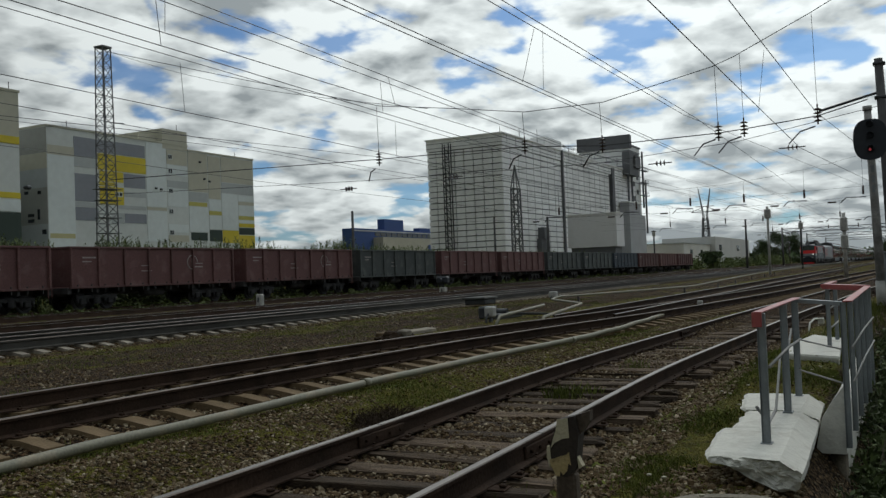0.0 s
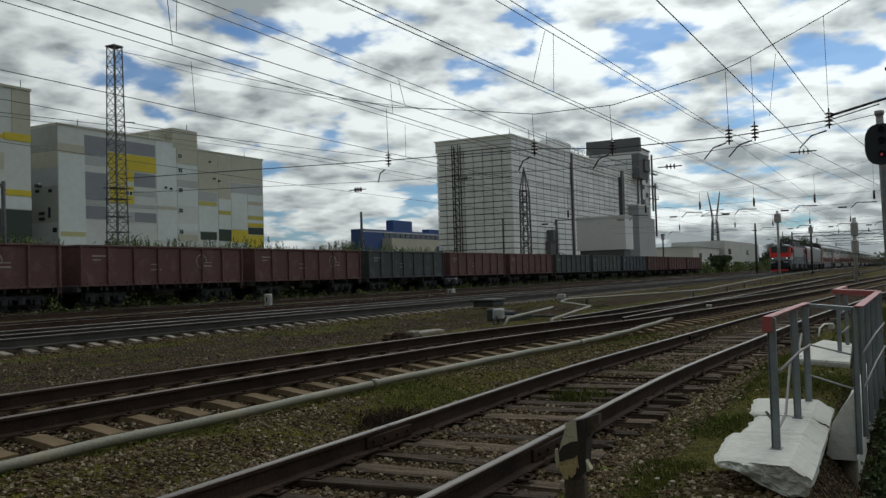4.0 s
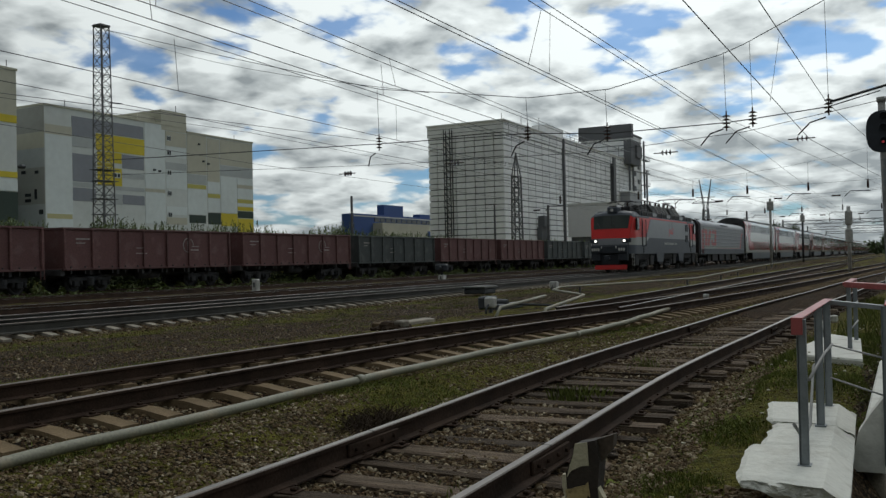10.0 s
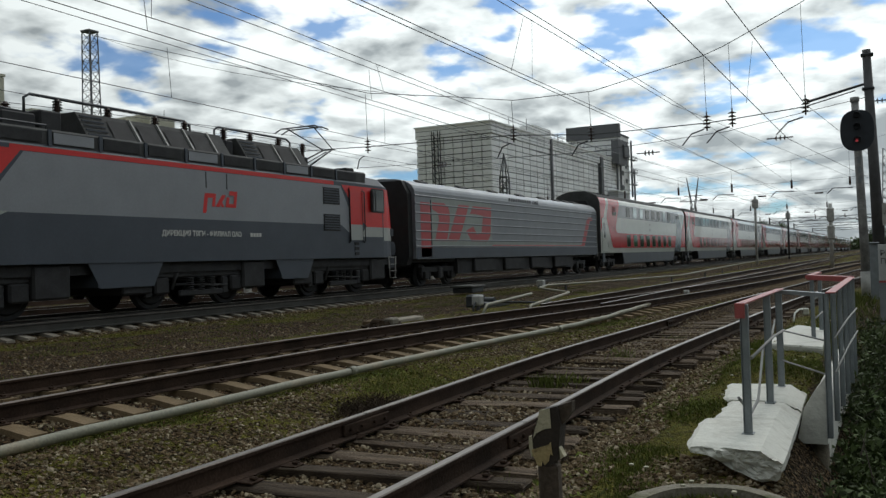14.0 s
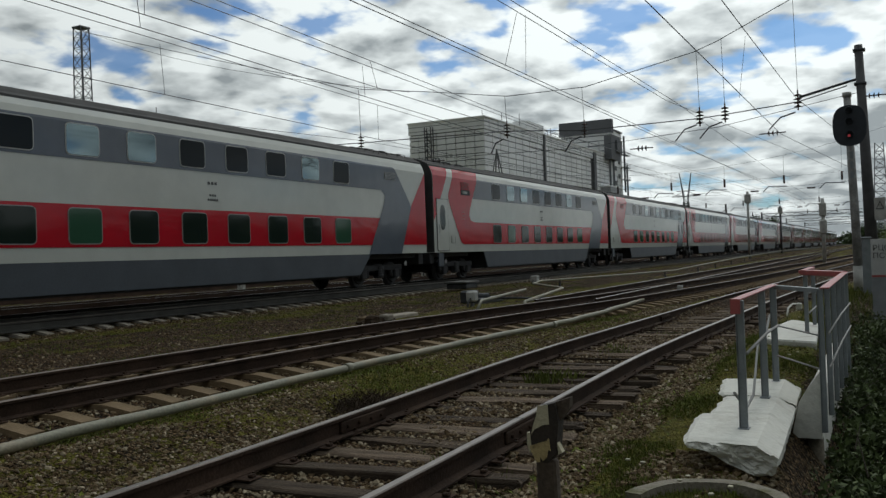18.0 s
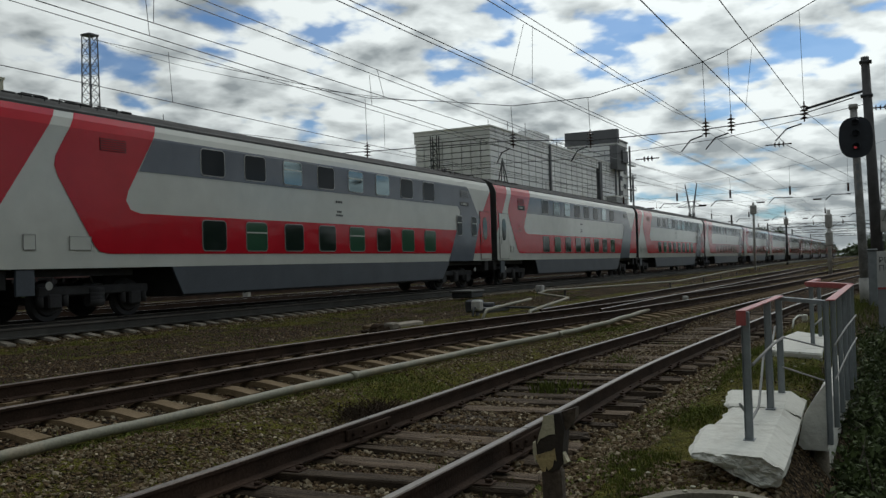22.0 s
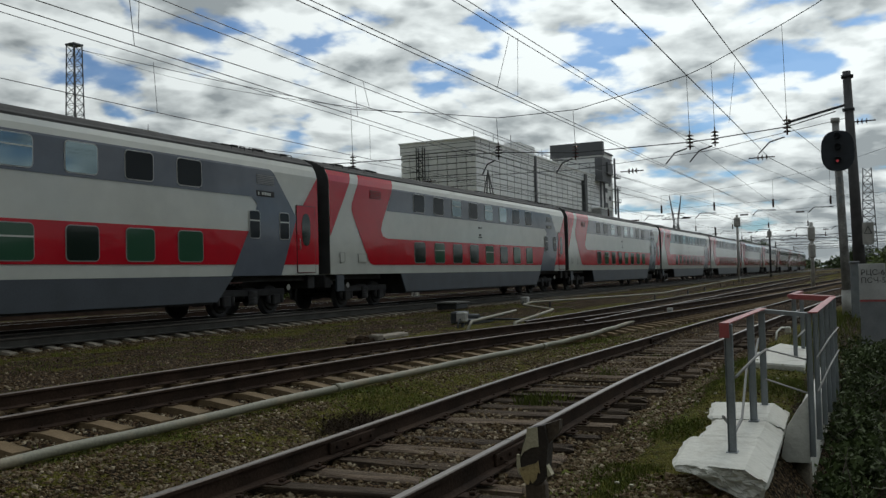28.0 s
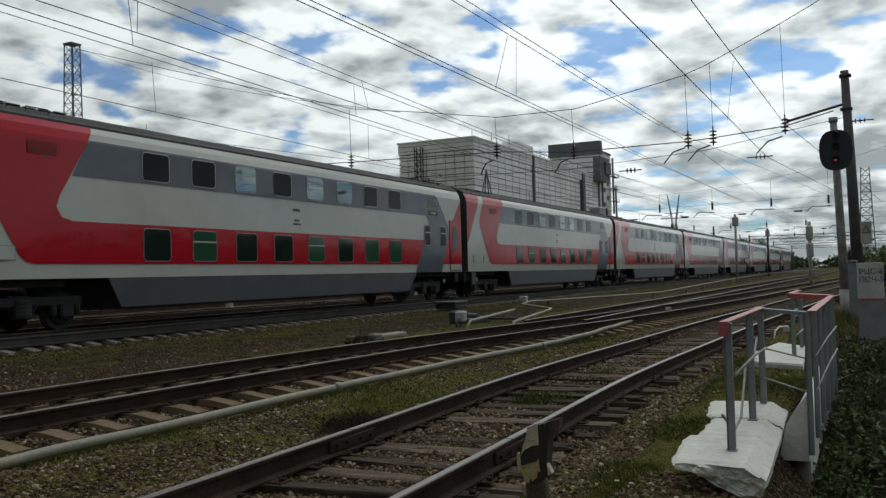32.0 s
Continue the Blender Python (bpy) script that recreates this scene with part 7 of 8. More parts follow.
def switch_gear():
    c = thing("switch_machine", "dark point machine with flat grey lid beside the turnout", "switch machine")
    g = mat("weathered_box_grey", (0.10, 0.105, 0.10), 0.8, 0.1, 0.25, 4, 40, 0.15)
    part("body", Mesh().box(32.2, 33.3, 15.0, 15.9, 0.10, 0.32, 0.04), STEEL, c)
    part("lid", Mesh().box(32.1, 33.4, 14.95, 15.95, 0.32, 0.40, 0.02), g, c)
    part("frame", Mesh().box(24.4, 26.2, 10.9, 11.2, -0.05, 0.12, 0.02), STEEL, c)
    part("motor", Mesh().tube([(25.0, 10.9, 0.16), (25.0, 11.5, 0.16)], 0.10, 10), STEEL, c)
    part("gear_case", Mesh().box(24.7, 25.3, 11.35, 11.75, -0.05, 0.34, 0.05), STEEL, c)
    part("pull_rod", Mesh().tube([(25.2, 11.0, 0.1), (25.6, 8.2, 0.02)], 0.035, 6), STEEL, c)
    for x, y, s, z in ((23.2, 10.64, 0.14, 0.2), (38.6, 14.5, 0.17, 0.2)):
        b = thing("cable_box", "small pale grey cable box on a post", "cable box", "trackside cable boxes")
        part("housing", Mesh().box(-s, s, -s, s, z - 0.1, z + 0.2, 0.04), SIG_WHITE, b, at=pose(x, y, 0))
        part("post", Mesh().tube([(x, y, -0.3), (x, y, z - 0.09)], 0.06, 8), STEEL, b)
        part("conduit", Mesh().tube([(x - s, y, z), (x - s - 0.15, y, z - 0.1), (x - s - 0.2, y, -0.2)], 0.03, 6), STEEL, b)
    d = thing("dwarf_signal", "dwarf shunting signal with white foot between the tracks", "signal")
    part("foot", Mesh().box(50.3, 50.7, 26.2, 26.6, 0.05, 0.55, 0.05), SIG_WHITE, d)
    part("foot_slot", Mesh().box(50.28, 50.3, 26.36, 26.44, 0.15, 0.45), SIGNAL_BLACK, d)
    part("head", Mesh().box(50.25, 50.75, 26.0, 26.8, 0.75, 1.25, 0.10), SIGNAL_BLACK, d)
    part("stem", Mesh().tube([(50.5, 26.4, 0.5), (50.5, 26.4, 0.8)], 0.08, 8), STEEL, d)
    part("hood", Mesh().tube([(50.25, 26.4, 1.0), (50.0, 26.4, 1.0)], 0.12, 10), SIGNAL_BLACK, d)
    p = thing("white_marker_stone", "small white concrete marker stone beside the siding", "marker stone")
    part("stone", Mesh().box(36.2, 36.5, 29.5, 29.84, 0.0, 0.72, 0.05), SIG_WHITE, p)
    part("number_bar", Mesh().box(36.19, 36.2, 29.63, 29.71, 0.30, 0.55), SIGNAL_BLACK, p)
    p = thing("striped_limit_post", "low black and white striped clearance post", "marker post")
    for k in range(4):
        part("band", Mesh().tube([(27.4, 5.62, -0.15 + 0.11 * k), (27.4, 5.62, -0.04 + 0.11 * k)], 0.085, 10), SIGNAL_BLACK if k % 2 == 0 else SIG_WHITE, p)
    r = thing("dark_concrete_debris", "pile of dark broken sleepers and concrete slabs in the gravel", "debris")
    soil = mat("dark_clod", (0.035, 0.024, 0.016), 0.95, 0, 0.4, 6, 30, 0.6, spec=0.1)
    rng = random.Random(4)
    for k in range(26):
        a, d = rng.uniform(0, 6.28), rng.random() ** 0.7
        h = 0.13 * (1 - d) + 0.02
        w = rng.uniform(0.07, 0.16)
        bx, by = 17.45 + 0.42 * d * math.cos(a), 10.45 + 0.40 * d * math.sin(a)
        part("clod", jitter(Mesh().box(bx - w, bx + w, by - w, by + w, -0.12, h, 0.05), 0.09, k, 5.0), soil, r)
    part("concrete_lump", jitter(Mesh().box(17.3, 17.62, 10.05, 10.25, 0.02, 0.17, 0.03), 0.03, 9), CONC_GREY, r)
    part("slab", jitter(Mesh().box(18.3, 19.75, 10.55, 10.85, -0.08, 0.05, 0.02), 0.03, 4), CONC_GREY, r)
    part("slab", jitter(Mesh().box(17.9, 18.5, 10.9, 11.2, -0.06, 0.06, 0.02), 0.03, 7), CONC_SLP, r)


switch_gear()


# ---- right-hand signal, mast and signs ----
def main_signal():
    c = thing("colour_light_signal", "black round-backed signal with one red lamp on a pale post", "signal")
    x, y = 33.0, 0.93
    part("post", Mesh().tube([(x, y - 0.12, -0.3), (x, y + 0.05, 6.4)], [0.155, 0.115], 14), POST_GREY, c)
    part("collar", Mesh().tube([(x, y - 0.12, -0.3), (x, y - 0.10, 0.6)], [0.19, 0.18], 14), SIG_WHITE, c)
    hz = 5.30
    out = [(0.52 * math.copysign(abs(math.cos(a)) ** 0.75, math.cos(a)), 0.68 * math.copysign(abs(math.sin(a)) ** 0.75, math.sin(a))) for a in [2 * math.pi * k / 28 for k in range(28)]]
    m = Mesh()
    n = len(out)
    m.add([(x - 0.30, y + a, hz + b) for a, b in out] + [(x - 0.24, y + a, hz + b) for a, b in out], [tuple(range(n)), tuple(range(n, 2 * n))[::-1]] + [(i, n + i, n + (i + 1) % n, (i + 1) % n) for i in range(n)])
    part("backing_board", m, SIGNAL_BLACK, c)
    for dz, mm in ((-0.34, glow("red_signal_lamp", (0.8, 0.10, 0.12), 0.16)), (0.1, SIGNAL_BLACK), (0.48, SIGNAL_BLACK)):
        h = part("lamp_hood", Mesh().tube([(x - 0.30, y, hz + dz + 0.05), (x - 0.46, y, hz + dz + 0.03)], [0.11, 0.10], 14, caps=False), SIGNAL_BLACK, c)
        part("lens", Mesh().disc((x - 0.31, y + 0.02, hz + dz), (-1, 0, 0), 0.045, 0.015, 14), mm, h)
    part("cap", Mesh().tube([(x, y + 0.05, 6.3), (x, y + 0.05, 6.45)], 0.15, 12), SIG_WHITE, c)
    m = Mesh()
    for k in range(3):
        m.box(x - 0.175, x - 0.155, y - 0.07, y + 0.03, 3.55 + 0.33 * k, 3.78 + 0.33 * k)
    part("number_bars", m, GREY_PAINT, c)
    s = thing("relay_cabinet", "grey metal relay cabinet beside the signal post", "cabinet")
    part("body", Mesh().box(31.6, 32.1, 0.42, 0.68, -0.3, 1.50, 0.03), GREY_PAINT, s)
    part("lid", Mesh().box(31.55, 32.15, 0.39, 0.71, 1.50, 1.56, 0.02), GREY_PAINT, s)


main_signal()
XS = 38.0


def head_span():
    """Mast and cross span that carry the overhead wires."""
    c = thing("catenary_mast", "tall leaning dark concrete catenary mast", "mast")
    part("shaft", Mesh().tube([(XS, 0.42, -0.6), (XS, 0.66, 9.0)], [0.24, 0.15], 14), POLE_C, c)
    for z in (7.45, 8.75):
        part("clamp", Mesh().box(XS - 0.2, XS + 0.2, 0.42, 0.86, z, z + 0.09, 0.02), STEEL, c)
    part("warning_sign", Mesh().box(XS - 0.30, XS - 0.27, -0.07, 0.33, 2.22, 3.06), SIG_WHITE, c)
    part("sign_bracket", Mesh().box(XS - 0.27, XS + 0.02, 0.22, 0.30, 2.5, 2.56), STEEL, c)
    part("sign_mark", Mesh().tube([(XS - 0.31, 0.0, 2.64), (XS - 0.31, 0.26, 2.64), (XS - 0.31, 0.13, 2.92), (XS - 0.31, 0.0, 2.64)], 0.02, 4), LETTER, c)
    part("bracket", Mesh().tube([(XS, 0.5, 7.75), (XS, 1.1, 7.62), (XS, 2.85, 7.22)], 0.05, 6), STEEL, c)
    s = thing("cross_span", "overhead cross span of steel cables with insulator strings", "overhead line")
    up = [(0.6, 12.4), (1.71, 11.79), (3.04, 11.15), (5.97, 9.87), (6.87, 9.57), (11.59, 8.67), (15.32, 8.68), (19.24, 9.33), (23.04, 9.9), (32, 12.5), (42, 15.5)]
    part("upper_cable", Mesh().tube([(XS, a, b) for a, b in up], 0.017, 5), WIRE, s)
    lo = [(1.1, 7.6), (2.9, 7.17), (5.7, 6.96), (6.72, 6.9), (11.69, 6.88), (15.36, 7.2), (23.2, 7.36), (42, 7.9)]
    part("lower_cable", Mesh().tube([(XS, a, b - 0.12) for a, b in lo], 0.022, 5), WIRE, s)
    part("fixing_cable", Mesh().tube([(XS, 0.6, 7.2), (XS, 6, 6.35), (XS, 12, 6.0), (XS, 23, 6.2), (XS, 42, 6.9)], 0.014, 4), WIRE, s)
    for (a, b), top in zip(lo[1:7], (11.2, 9.95, 9.65, 8.67, 8.68, 9.9)):
        part("hanger", Mesh().tube([(XS, a, b + 0.2), (XS, a + 0.05, top)], 0.012, 4), WIRE, s)
        m = Mesh()
        for k in range(4):
            m.tube([(XS, a, b - 0.32 + 0.15 * k), (XS, a, b - 0.26 + 0.15 * k)], [0.17, 0.06], 10)
        m.tube([(XS, a, b - 0.45), (XS, a, b + 0.35)], 0.03, 6)
        part("insulator", m, INSUL, s)
    # registration arms and horizontal insulators
    for a, dz in ((2.9, -1.05), (5.7, -0.95), (6.72, -0.9), (11.69, -0.9), (15.36, -1.0), (23.2, -1.1)):
        b = lerp_table(a, lo)
        part("steady_arm", Mesh().tube([(XS - 0.2, a + 0.1, b + dz + 0.5), (XS + 0.3, a + 0.7, b + dz + 0.42), (XS + 0.9, a + 1.2, b + dz + 0.05)], 0.03, 6), STEEL, s)
    for a, b in ((3.7, 5.9), (9.0, 5.75), (18.9, 6.0), (24.9, 5.9), (0.0, 7.0)):
        m = Mesh()
        for k in range(3):
            m.tube([(XS, a + 0.16 * k, b), (XS, a + 0.16 * k + 0.05, b)], [0.13, 0.05], 8)
        m.tube([(XS, a - 0.3, b), (XS, a + 0.7, b)], 0.025, 5)
        part("insulator", m, INSUL, s)


head_span()


def far_span(x, y0, y1, low):
    c = thing("cross_span", "distant overhead cross span with insulators across the yard", "overhead line", "distant cross spans")
    up = [(y0 + (y1 - y0) * k / 10, low + 1.3 + 3.6 * (2 * k / 10 - 1) ** 2) for k in range(11)]
    part("upper_cable", Mesh().tube([(x, a, b) for a, b in up], 0.013, 4), WIRE, c)
    for dz in (0.0, -0.9):
        part("lower_cable", Mesh().tube([(x, y0, low + dz + 0.5), (x, 0.5 * (y0 + y1), low + dz), (x, y1, low + dz + 0.5)], 0.013, 4), WIRE, c)
    for yy in (3.2, 8.0, 13.2, 18.1, 23.3, 31.3):
        if y0 < yy < y1:
            k = (yy - y0) / (y1 - y0)
            part("hanger", Mesh().tube([(x, yy, low), (x, yy, low + 1.3 + 3.6 * (2 * k - 1) ** 2)], 0.015, 4), WIRE, c)
            part("insulator", Mesh().tube([(x, yy, low - 0.35), (x, yy, low + 0.4)], 0.09, 8), INSUL, c)
            part("steady_arm", Mesh().tube([(x, yy - 0.2, low - 0.6), (x + 0.6, yy + 1.4, low - 0.5), (x + 0.8, yy + 1.9, low - 0.95)], 0.04, 5), STEEL, c)
            part("insulator", Mesh().tube([(x, yy + 2.2, low - 0.9), (x, yy + 2.9, low - 0.9)], 0.07, 8), INSUL, c)


def far_spans():
    far_span(86, -3.5, 42, 7.3), far_span(134, -7, 42, 7.5), far_span(185, -9, 26.8, 7.6)


far_spans()


def catenary(label, pairs, after, r=0.011):
    """pairs: (near point, far point) of each wire up to the span; after: where they run on to."""
    c = thing("overhead_wire", label, "overhead wire", "overhead wires along the tracks")
    for (p, q), far in zip(pairs, after):
        p, q = Vector(p), Vector(q)
        d = (p - q) / abs(p.x - q.x)
        start = q + d * (q.x + 40)
        pts = [start, p, q] + [Vector(f) for f in far]
        fine = []
        for a, b in zip(pts, pts[1:]):
            fine += [a.lerp(b, k / 4) for k in range(4)]
        part("wire", Mesh().tube(fine + [pts[-1]], r, 5), WIRE, c)
    return c


def droppers(parent, tops, bottoms):
    for a, b in zip(tops, bottoms):
        part("dropper", Mesh().tube([a, b], 0.007, 4), WIRE, parent)


def overhead():
    def run_on(y0, z0, fn=None):
        return [(100, (fn(100) if fn else y0), z0 + 0.1), (170, (fn(170) if fn else y0), z0), (300, (fn(300) if fn else y0), z0)]

    c = catenary("contact and carrier wire over the near siding", [((15.4, 3.90, 6.12), (XS, 3.60, 5.85)), ((18.9, 3.10, 6.91), (XS, 2.95, 7.2))], [run_on(0, 6.3, track_1), run_on(0, 7.6, track_1)], 0.012)
    droppers(c, [(24.6, 3.1, 6.92)], [(28.6, 3.85, 5.95)])
    c = catenary("two pairs of contact and carrier wires over the second track", [((12.8, 8.60, 6.16), (XS, 8.40, 6.12)), ((13.4, 8.90, 6.44), (XS, 8.80, 6.45)), ((18.3, 8.30, 7.64), (XS, 8.1, 7.70)), ((18.7, 8.10, 7.70), (XS, 7.6, 7.50))], [run_on(8.0, 6.4), run_on(8.5, 6.3), run_on(0, 7.6, track_2), run_on(8.5, 7.4)])
    droppers(c, [(21.5, 8.3, 7.62), (21.6, 8.1, 7.57)], [(21.3, 8.6, 6.24), (23.6, 8.9, 6.48)])
    c = catenary("paired overhead wires between the second and main track", [((10.7, 13.90, 6.53), (XS, 13.90, 6.10)), ((11.2, 13.30, 6.56), (XS, 13.30, 6.40)), ((14.2, 13.90, 7.46), (XS, 13.90, 7.04)), ((14.6, 13.50, 7.51), (XS, 13.50, 6.96))], [run_on(12.4, 6.4), run_on(12.8, 6.4), run_on(12.4, 7.6), run_on(13.4, 7.6)])
    droppers(c, [(13.5, 13.5, 7.5), (13.8, 13.5, 7.5), (22.8, 13.5, 7.3), (23.0, 13.9, 7.24)], [(14.05, 13.9, 6.47), (13.56, 13.3, 6.55), (22.8, 13.3, 6.49), (23.1, 13.9, 6.36)])
    c = catenary("contact and carrier wire over the main track", [((12.8, 18.1, 6.32), (XS, 18.1, 6.2)), ((13.2, 18.1, 7.89), (XS, 18.1, 7.52))], [run_on(18.08, 6.6), run_on(18.08, 7.9)])
    droppers(c, [(19.0, 18.1, 7.7), (31, 18.1, 7.6)], [(19.13, 18.1, 6.29), (31, 18.1, 6.24)])
    c = catenary("contact and carrier wire over the track behind the main line", [((16.1, 22.8, 6.77), (XS, 22.8, 6.64)), ((18, 24.1, 6.7), (XS, 23.2, 7.36))], [run_on(23.3, 6.6), run_on(23.3, 7.8)])
    c = catenary("contact wire over the far siding", [((21.5, 30.5, 6.96), (XS, 30.5, 6.71)), ((22.1, 31.3, 8.10), (XS, 31.3, 8.5))], [run_on(31.3, 6.6), run_on(31.3, 7.7)])
    c = thing("overhead_wire", "slack cable from the lattice mast to the cross span", "overhead wire", "overhead wires along the tracks")
    pts = [Vector((57.4, 64, 23.0)).lerp(Vector((XS, 20.35, 9.45)), k / 10) - Vector((0, 0, 0.8 * math.sin(math.pi * k / 10))) for k in range(11)]
    part("wire", Mesh().tube(pts, 0.014, 5), WIRE, c)


overhead()


def lattice(parent, x, y, z0, z1, w0, w1, steps, bar=0.09, name="lattice"):
    """A square lattice tower, w0 wide at the foot and w1 at the top."""
    m = Mesh()
    cs = ((-1, -1), (1, -1), (1, 1), (-1, 1))
    lv = [(z0 + (z1 - z0) * k / steps, (w0 + (w1 - w0) * k / steps) / 2) for k in range(steps + 1)]
    for a, b in cs:
        m.bar((x + a * w0 / 2, y + b * w0 / 2, z0), (x + a * w1 / 2, y + b * w1 / 2, z1), bar * 1.3)
    for k in range(steps):
        (za, ha), (zb, hb) = lv[k], lv[k + 1]
        for i in range(4):
            p, q = cs[i], cs[(i + 1) % 4]
            if k % 2:
                p, q = q, p
            m.bar((x + p[0] * ha, y + p[1] * ha, za), (x + q[0] * hb, y + q[1] * hb, zb), bar * 0.8)
            m.bar((x + p[0] * ha, y + p[1] * ha, za), (x + q[0] * ha, y + q[1] * ha, za), bar * 0.6)
    return part(name, m, LATTICE, parent)


LATTICE = mat("galvanised_lattice", (0.135, 0.14, 0.145), 0.6, 0.4, 0.2, 2, 20, 0)


def masts():
    c = thing("lighting_mast", "tall grey lattice lighting mast with platform rings", "lattice mast", "lattice masts in the yard")
    lattice(c, 57.4, 64, 0, 23.1, 1.45, 0.92, 26, 0.06)
    part("platform", Mesh().box(56.85, 57.95, 63.45, 64.55, 23.1, 23.25), LATTICE, c)
    for z, w in ((10.2, 0.95), (9.2, 0.85), (7.6, 0.85), (6.2, 0.8)):
        part("ring", Mesh().box(57.4 - w, 57.4 + w + 0.2, 63.3, 64.7, z, z + 0.05), LATTICE, c)
    part("arm", Mesh().bar((58.2, 64, 16.4), (59.6, 64, 16.5), 0.10), LATTICE, c)
    c = thing("lighting_mast", "dark lattice lighting mast with pointed top before the elevator", "lattice mast", "lattice masts in the yard")
    lattice(c, 157.6, 66, 0, 17.0, 1.7, 1.35, 12, 0.16)
    m = Mesh()
    for a, b in ((-1, -1), (1, -1), (1, 1), (-1, 1)):
        m.bar((157.6 + a * 0.68, 66 + b * 0.68, 17.0), (157.6, 66, 21.7), 0.16)
    for z in (12.6, 14.9, 17.0):
        m.box(156.8, 158.4, 65.2, 66.8, z, z + 0.2)
    part("top", m, LATTICE, c)
    # far power tower with two horns
    c = thing("power_tower", "far grey lattice power tower with two horns", "lattice mast")
    lattice(c, 405, 79, 0, 22, 4.2, 1.9, 9, 0.42)
    for s in (-1, 1):
        part("horn", Mesh().bar((405, 79 + s * 0.9, 22), (405, 79 + s * 2.6, 35), 0.35), LATTICE, c)
        part("horn", Mesh().bar((405, 79 + s * 0.3, 22), (405, 79 + s * 2.6, 35), 0.3), LATTICE, c)
        part("brace", Mesh().bar((405, 79 + s * 6, 24.6), (405, 79, 27), 0.2), LATTICE, c)
    part("crossarm", Mesh().bar((405, 73, 24.6), (405, 85, 24.6), 0.35), LATTICE, c)
    part("crossarm", Mesh().bar((405, 75, 27), (405, 83, 27), 0.3), LATTICE, c)
    c = thing("radio_mast", "slim lattice radio mast behind the bushes", "lattice mast", "lattice masts in the yard")
    lattice(c, 92, 0.2, 0, 10.5, 1.5, 0.7, 14, 0.06)
    for x, y, top in ((73.2, 48, 7.9), (107, 48, 8.6), (34.5, 48, 7.8)):
        p = thing("yard_pole", "plain dark pole behind the goods wagons", "pole", "poles behind the goods wagons")
        part("shaft", Mesh().tube([(x, y, 0), (x, y, top)], [0.16, 0.12], 8), POLE_C, p)
        if x < 40:
            part("arm", Mesh().box(x - 0.9, x + 0.1, y - 0.08, y + 0.08, top - 0.35, top - 0.15), POLE_C, p)
            part("lamp", Mesh().box(x + 2.2, x + 2.6, y - 0.2, y + 0.2, top - 0.2, top + 0.05, 0.08), STEEL, p)
    # signals down the line
    for x, y, top, heads in ((102.8, 13.4, 7.4, 1), (150, 14.7, 7.6, 1), (68.7, 3.9, 4.6, 2), (190, 48, 9.0, 1)):
        s = thing("distant_signal", "distant trackside signal on a pale post seen from its back", "signal", "signals along the yard")
        part("post", Mesh().tube([(x, y, -0.2), (x, y, top)], 0.13 if x < 120 else 0.16, 8), SIG_WHITE if x < 140 else STEEL, s)
        for k in range(heads):
            w = 0.34 if x > 100 else 0.24
            part("head", Mesh().box(x - 0.22, x + 0.22, y - w, y + w, top - 1.3 - 1.25 * k, top - 0.3 - 1.25 * k, 0.08), SIG_WHITE, s)
    for x, y, top in ((120, 45.5, 9), (175, 26.8, 9.5), (230, -9, 9.5), (230, 26.8, 9.5), (290, -10, 9.5), (290, 26.8, 9.5), (360, 26.8, 9.5), (360, -12, 9.5), (140, -7, 9.5)):
        p = thing("catenary_mast", "far concrete catenary mast along the yard", "mast", "far catenary masts")
        part("shaft", Mesh().tube([(x, y, -0.2), (x, y, top)], [0.24, 0.17], 8), POLE_C, p)
    for x in (230, 290, 360):
        p = thing("gantry_beam", "far steel catenary gantry beam across the tracks", "gantry", "far catenary gantries")
        m = Mesh()
        for z in (8.3, 9.1):
            m.bar((x, -10, z), (x, 26.8, z), 0.14)
        for k in range(18):
            y = -10 + 36.8 * k / 18
            m.bar((x, y, 8.3 if k % 2 else 9.1), (x, y + 2.04, 9.1 if k % 2 else 8.3), 0.1)
        part("beam", m, LATTICE, p)


masts()


def sign_board():
    s = thing("notice_board", "grey notice board with dark lettering and red line", "sign")
    x = 20.0
    up = mat("notice_light_grey", (0.50, 0.51, 0.51), 0.7, 0, 0.12, 3, 30, 0.05)
    lowm = mat("notice_dark_grey", (0.22, 0.235, 0.25), 0.7, 0, 0.12, 3, 30, 0.05)
    part("upper_panel", Mesh().box(x, x + 0.06, -0.22, 0.27, 0.72, 1.45, 0.006), up, s)
    part("lower_panel", Mesh().box(x, x + 0.06, -0.22, 0.27, -0.35, 0.68, 0.006), lowm, s)
    part("red_line", Mesh().box(x - 0.004, x + 0.05, -0.22, 0.27, 0.68, 0.72), RED_PAINT, s)
    for txt, z in (("РЦС-6", 1.22), ("ПСЧ-53", 1.06)):
        cu = bpy.data.curves.new("lettering", "FONT")
        cu.body, cu.size, cu.extrude = txt, 0.155, 0.002
        ob = new("lettering", cu)
        ob.matrix_basis = Matrix.Translation((x - 0.006, 0.24, z)) @ Euler((radians(90), 0, radians(-90))).to_matrix().to_4x4()
        dep = bpy.context.evaluated_depsgraph_get()
        me = bpy.data.meshes.new_from_object(ob.evaluated_get(dep))
        mw = ob.matrix_basis.copy()
        bpy.data.objects.remove(ob)
        me.materials.clear()
        me.materials.append(LETTER)
        part("lettering", me, None, s, at=mw)


sign_board()


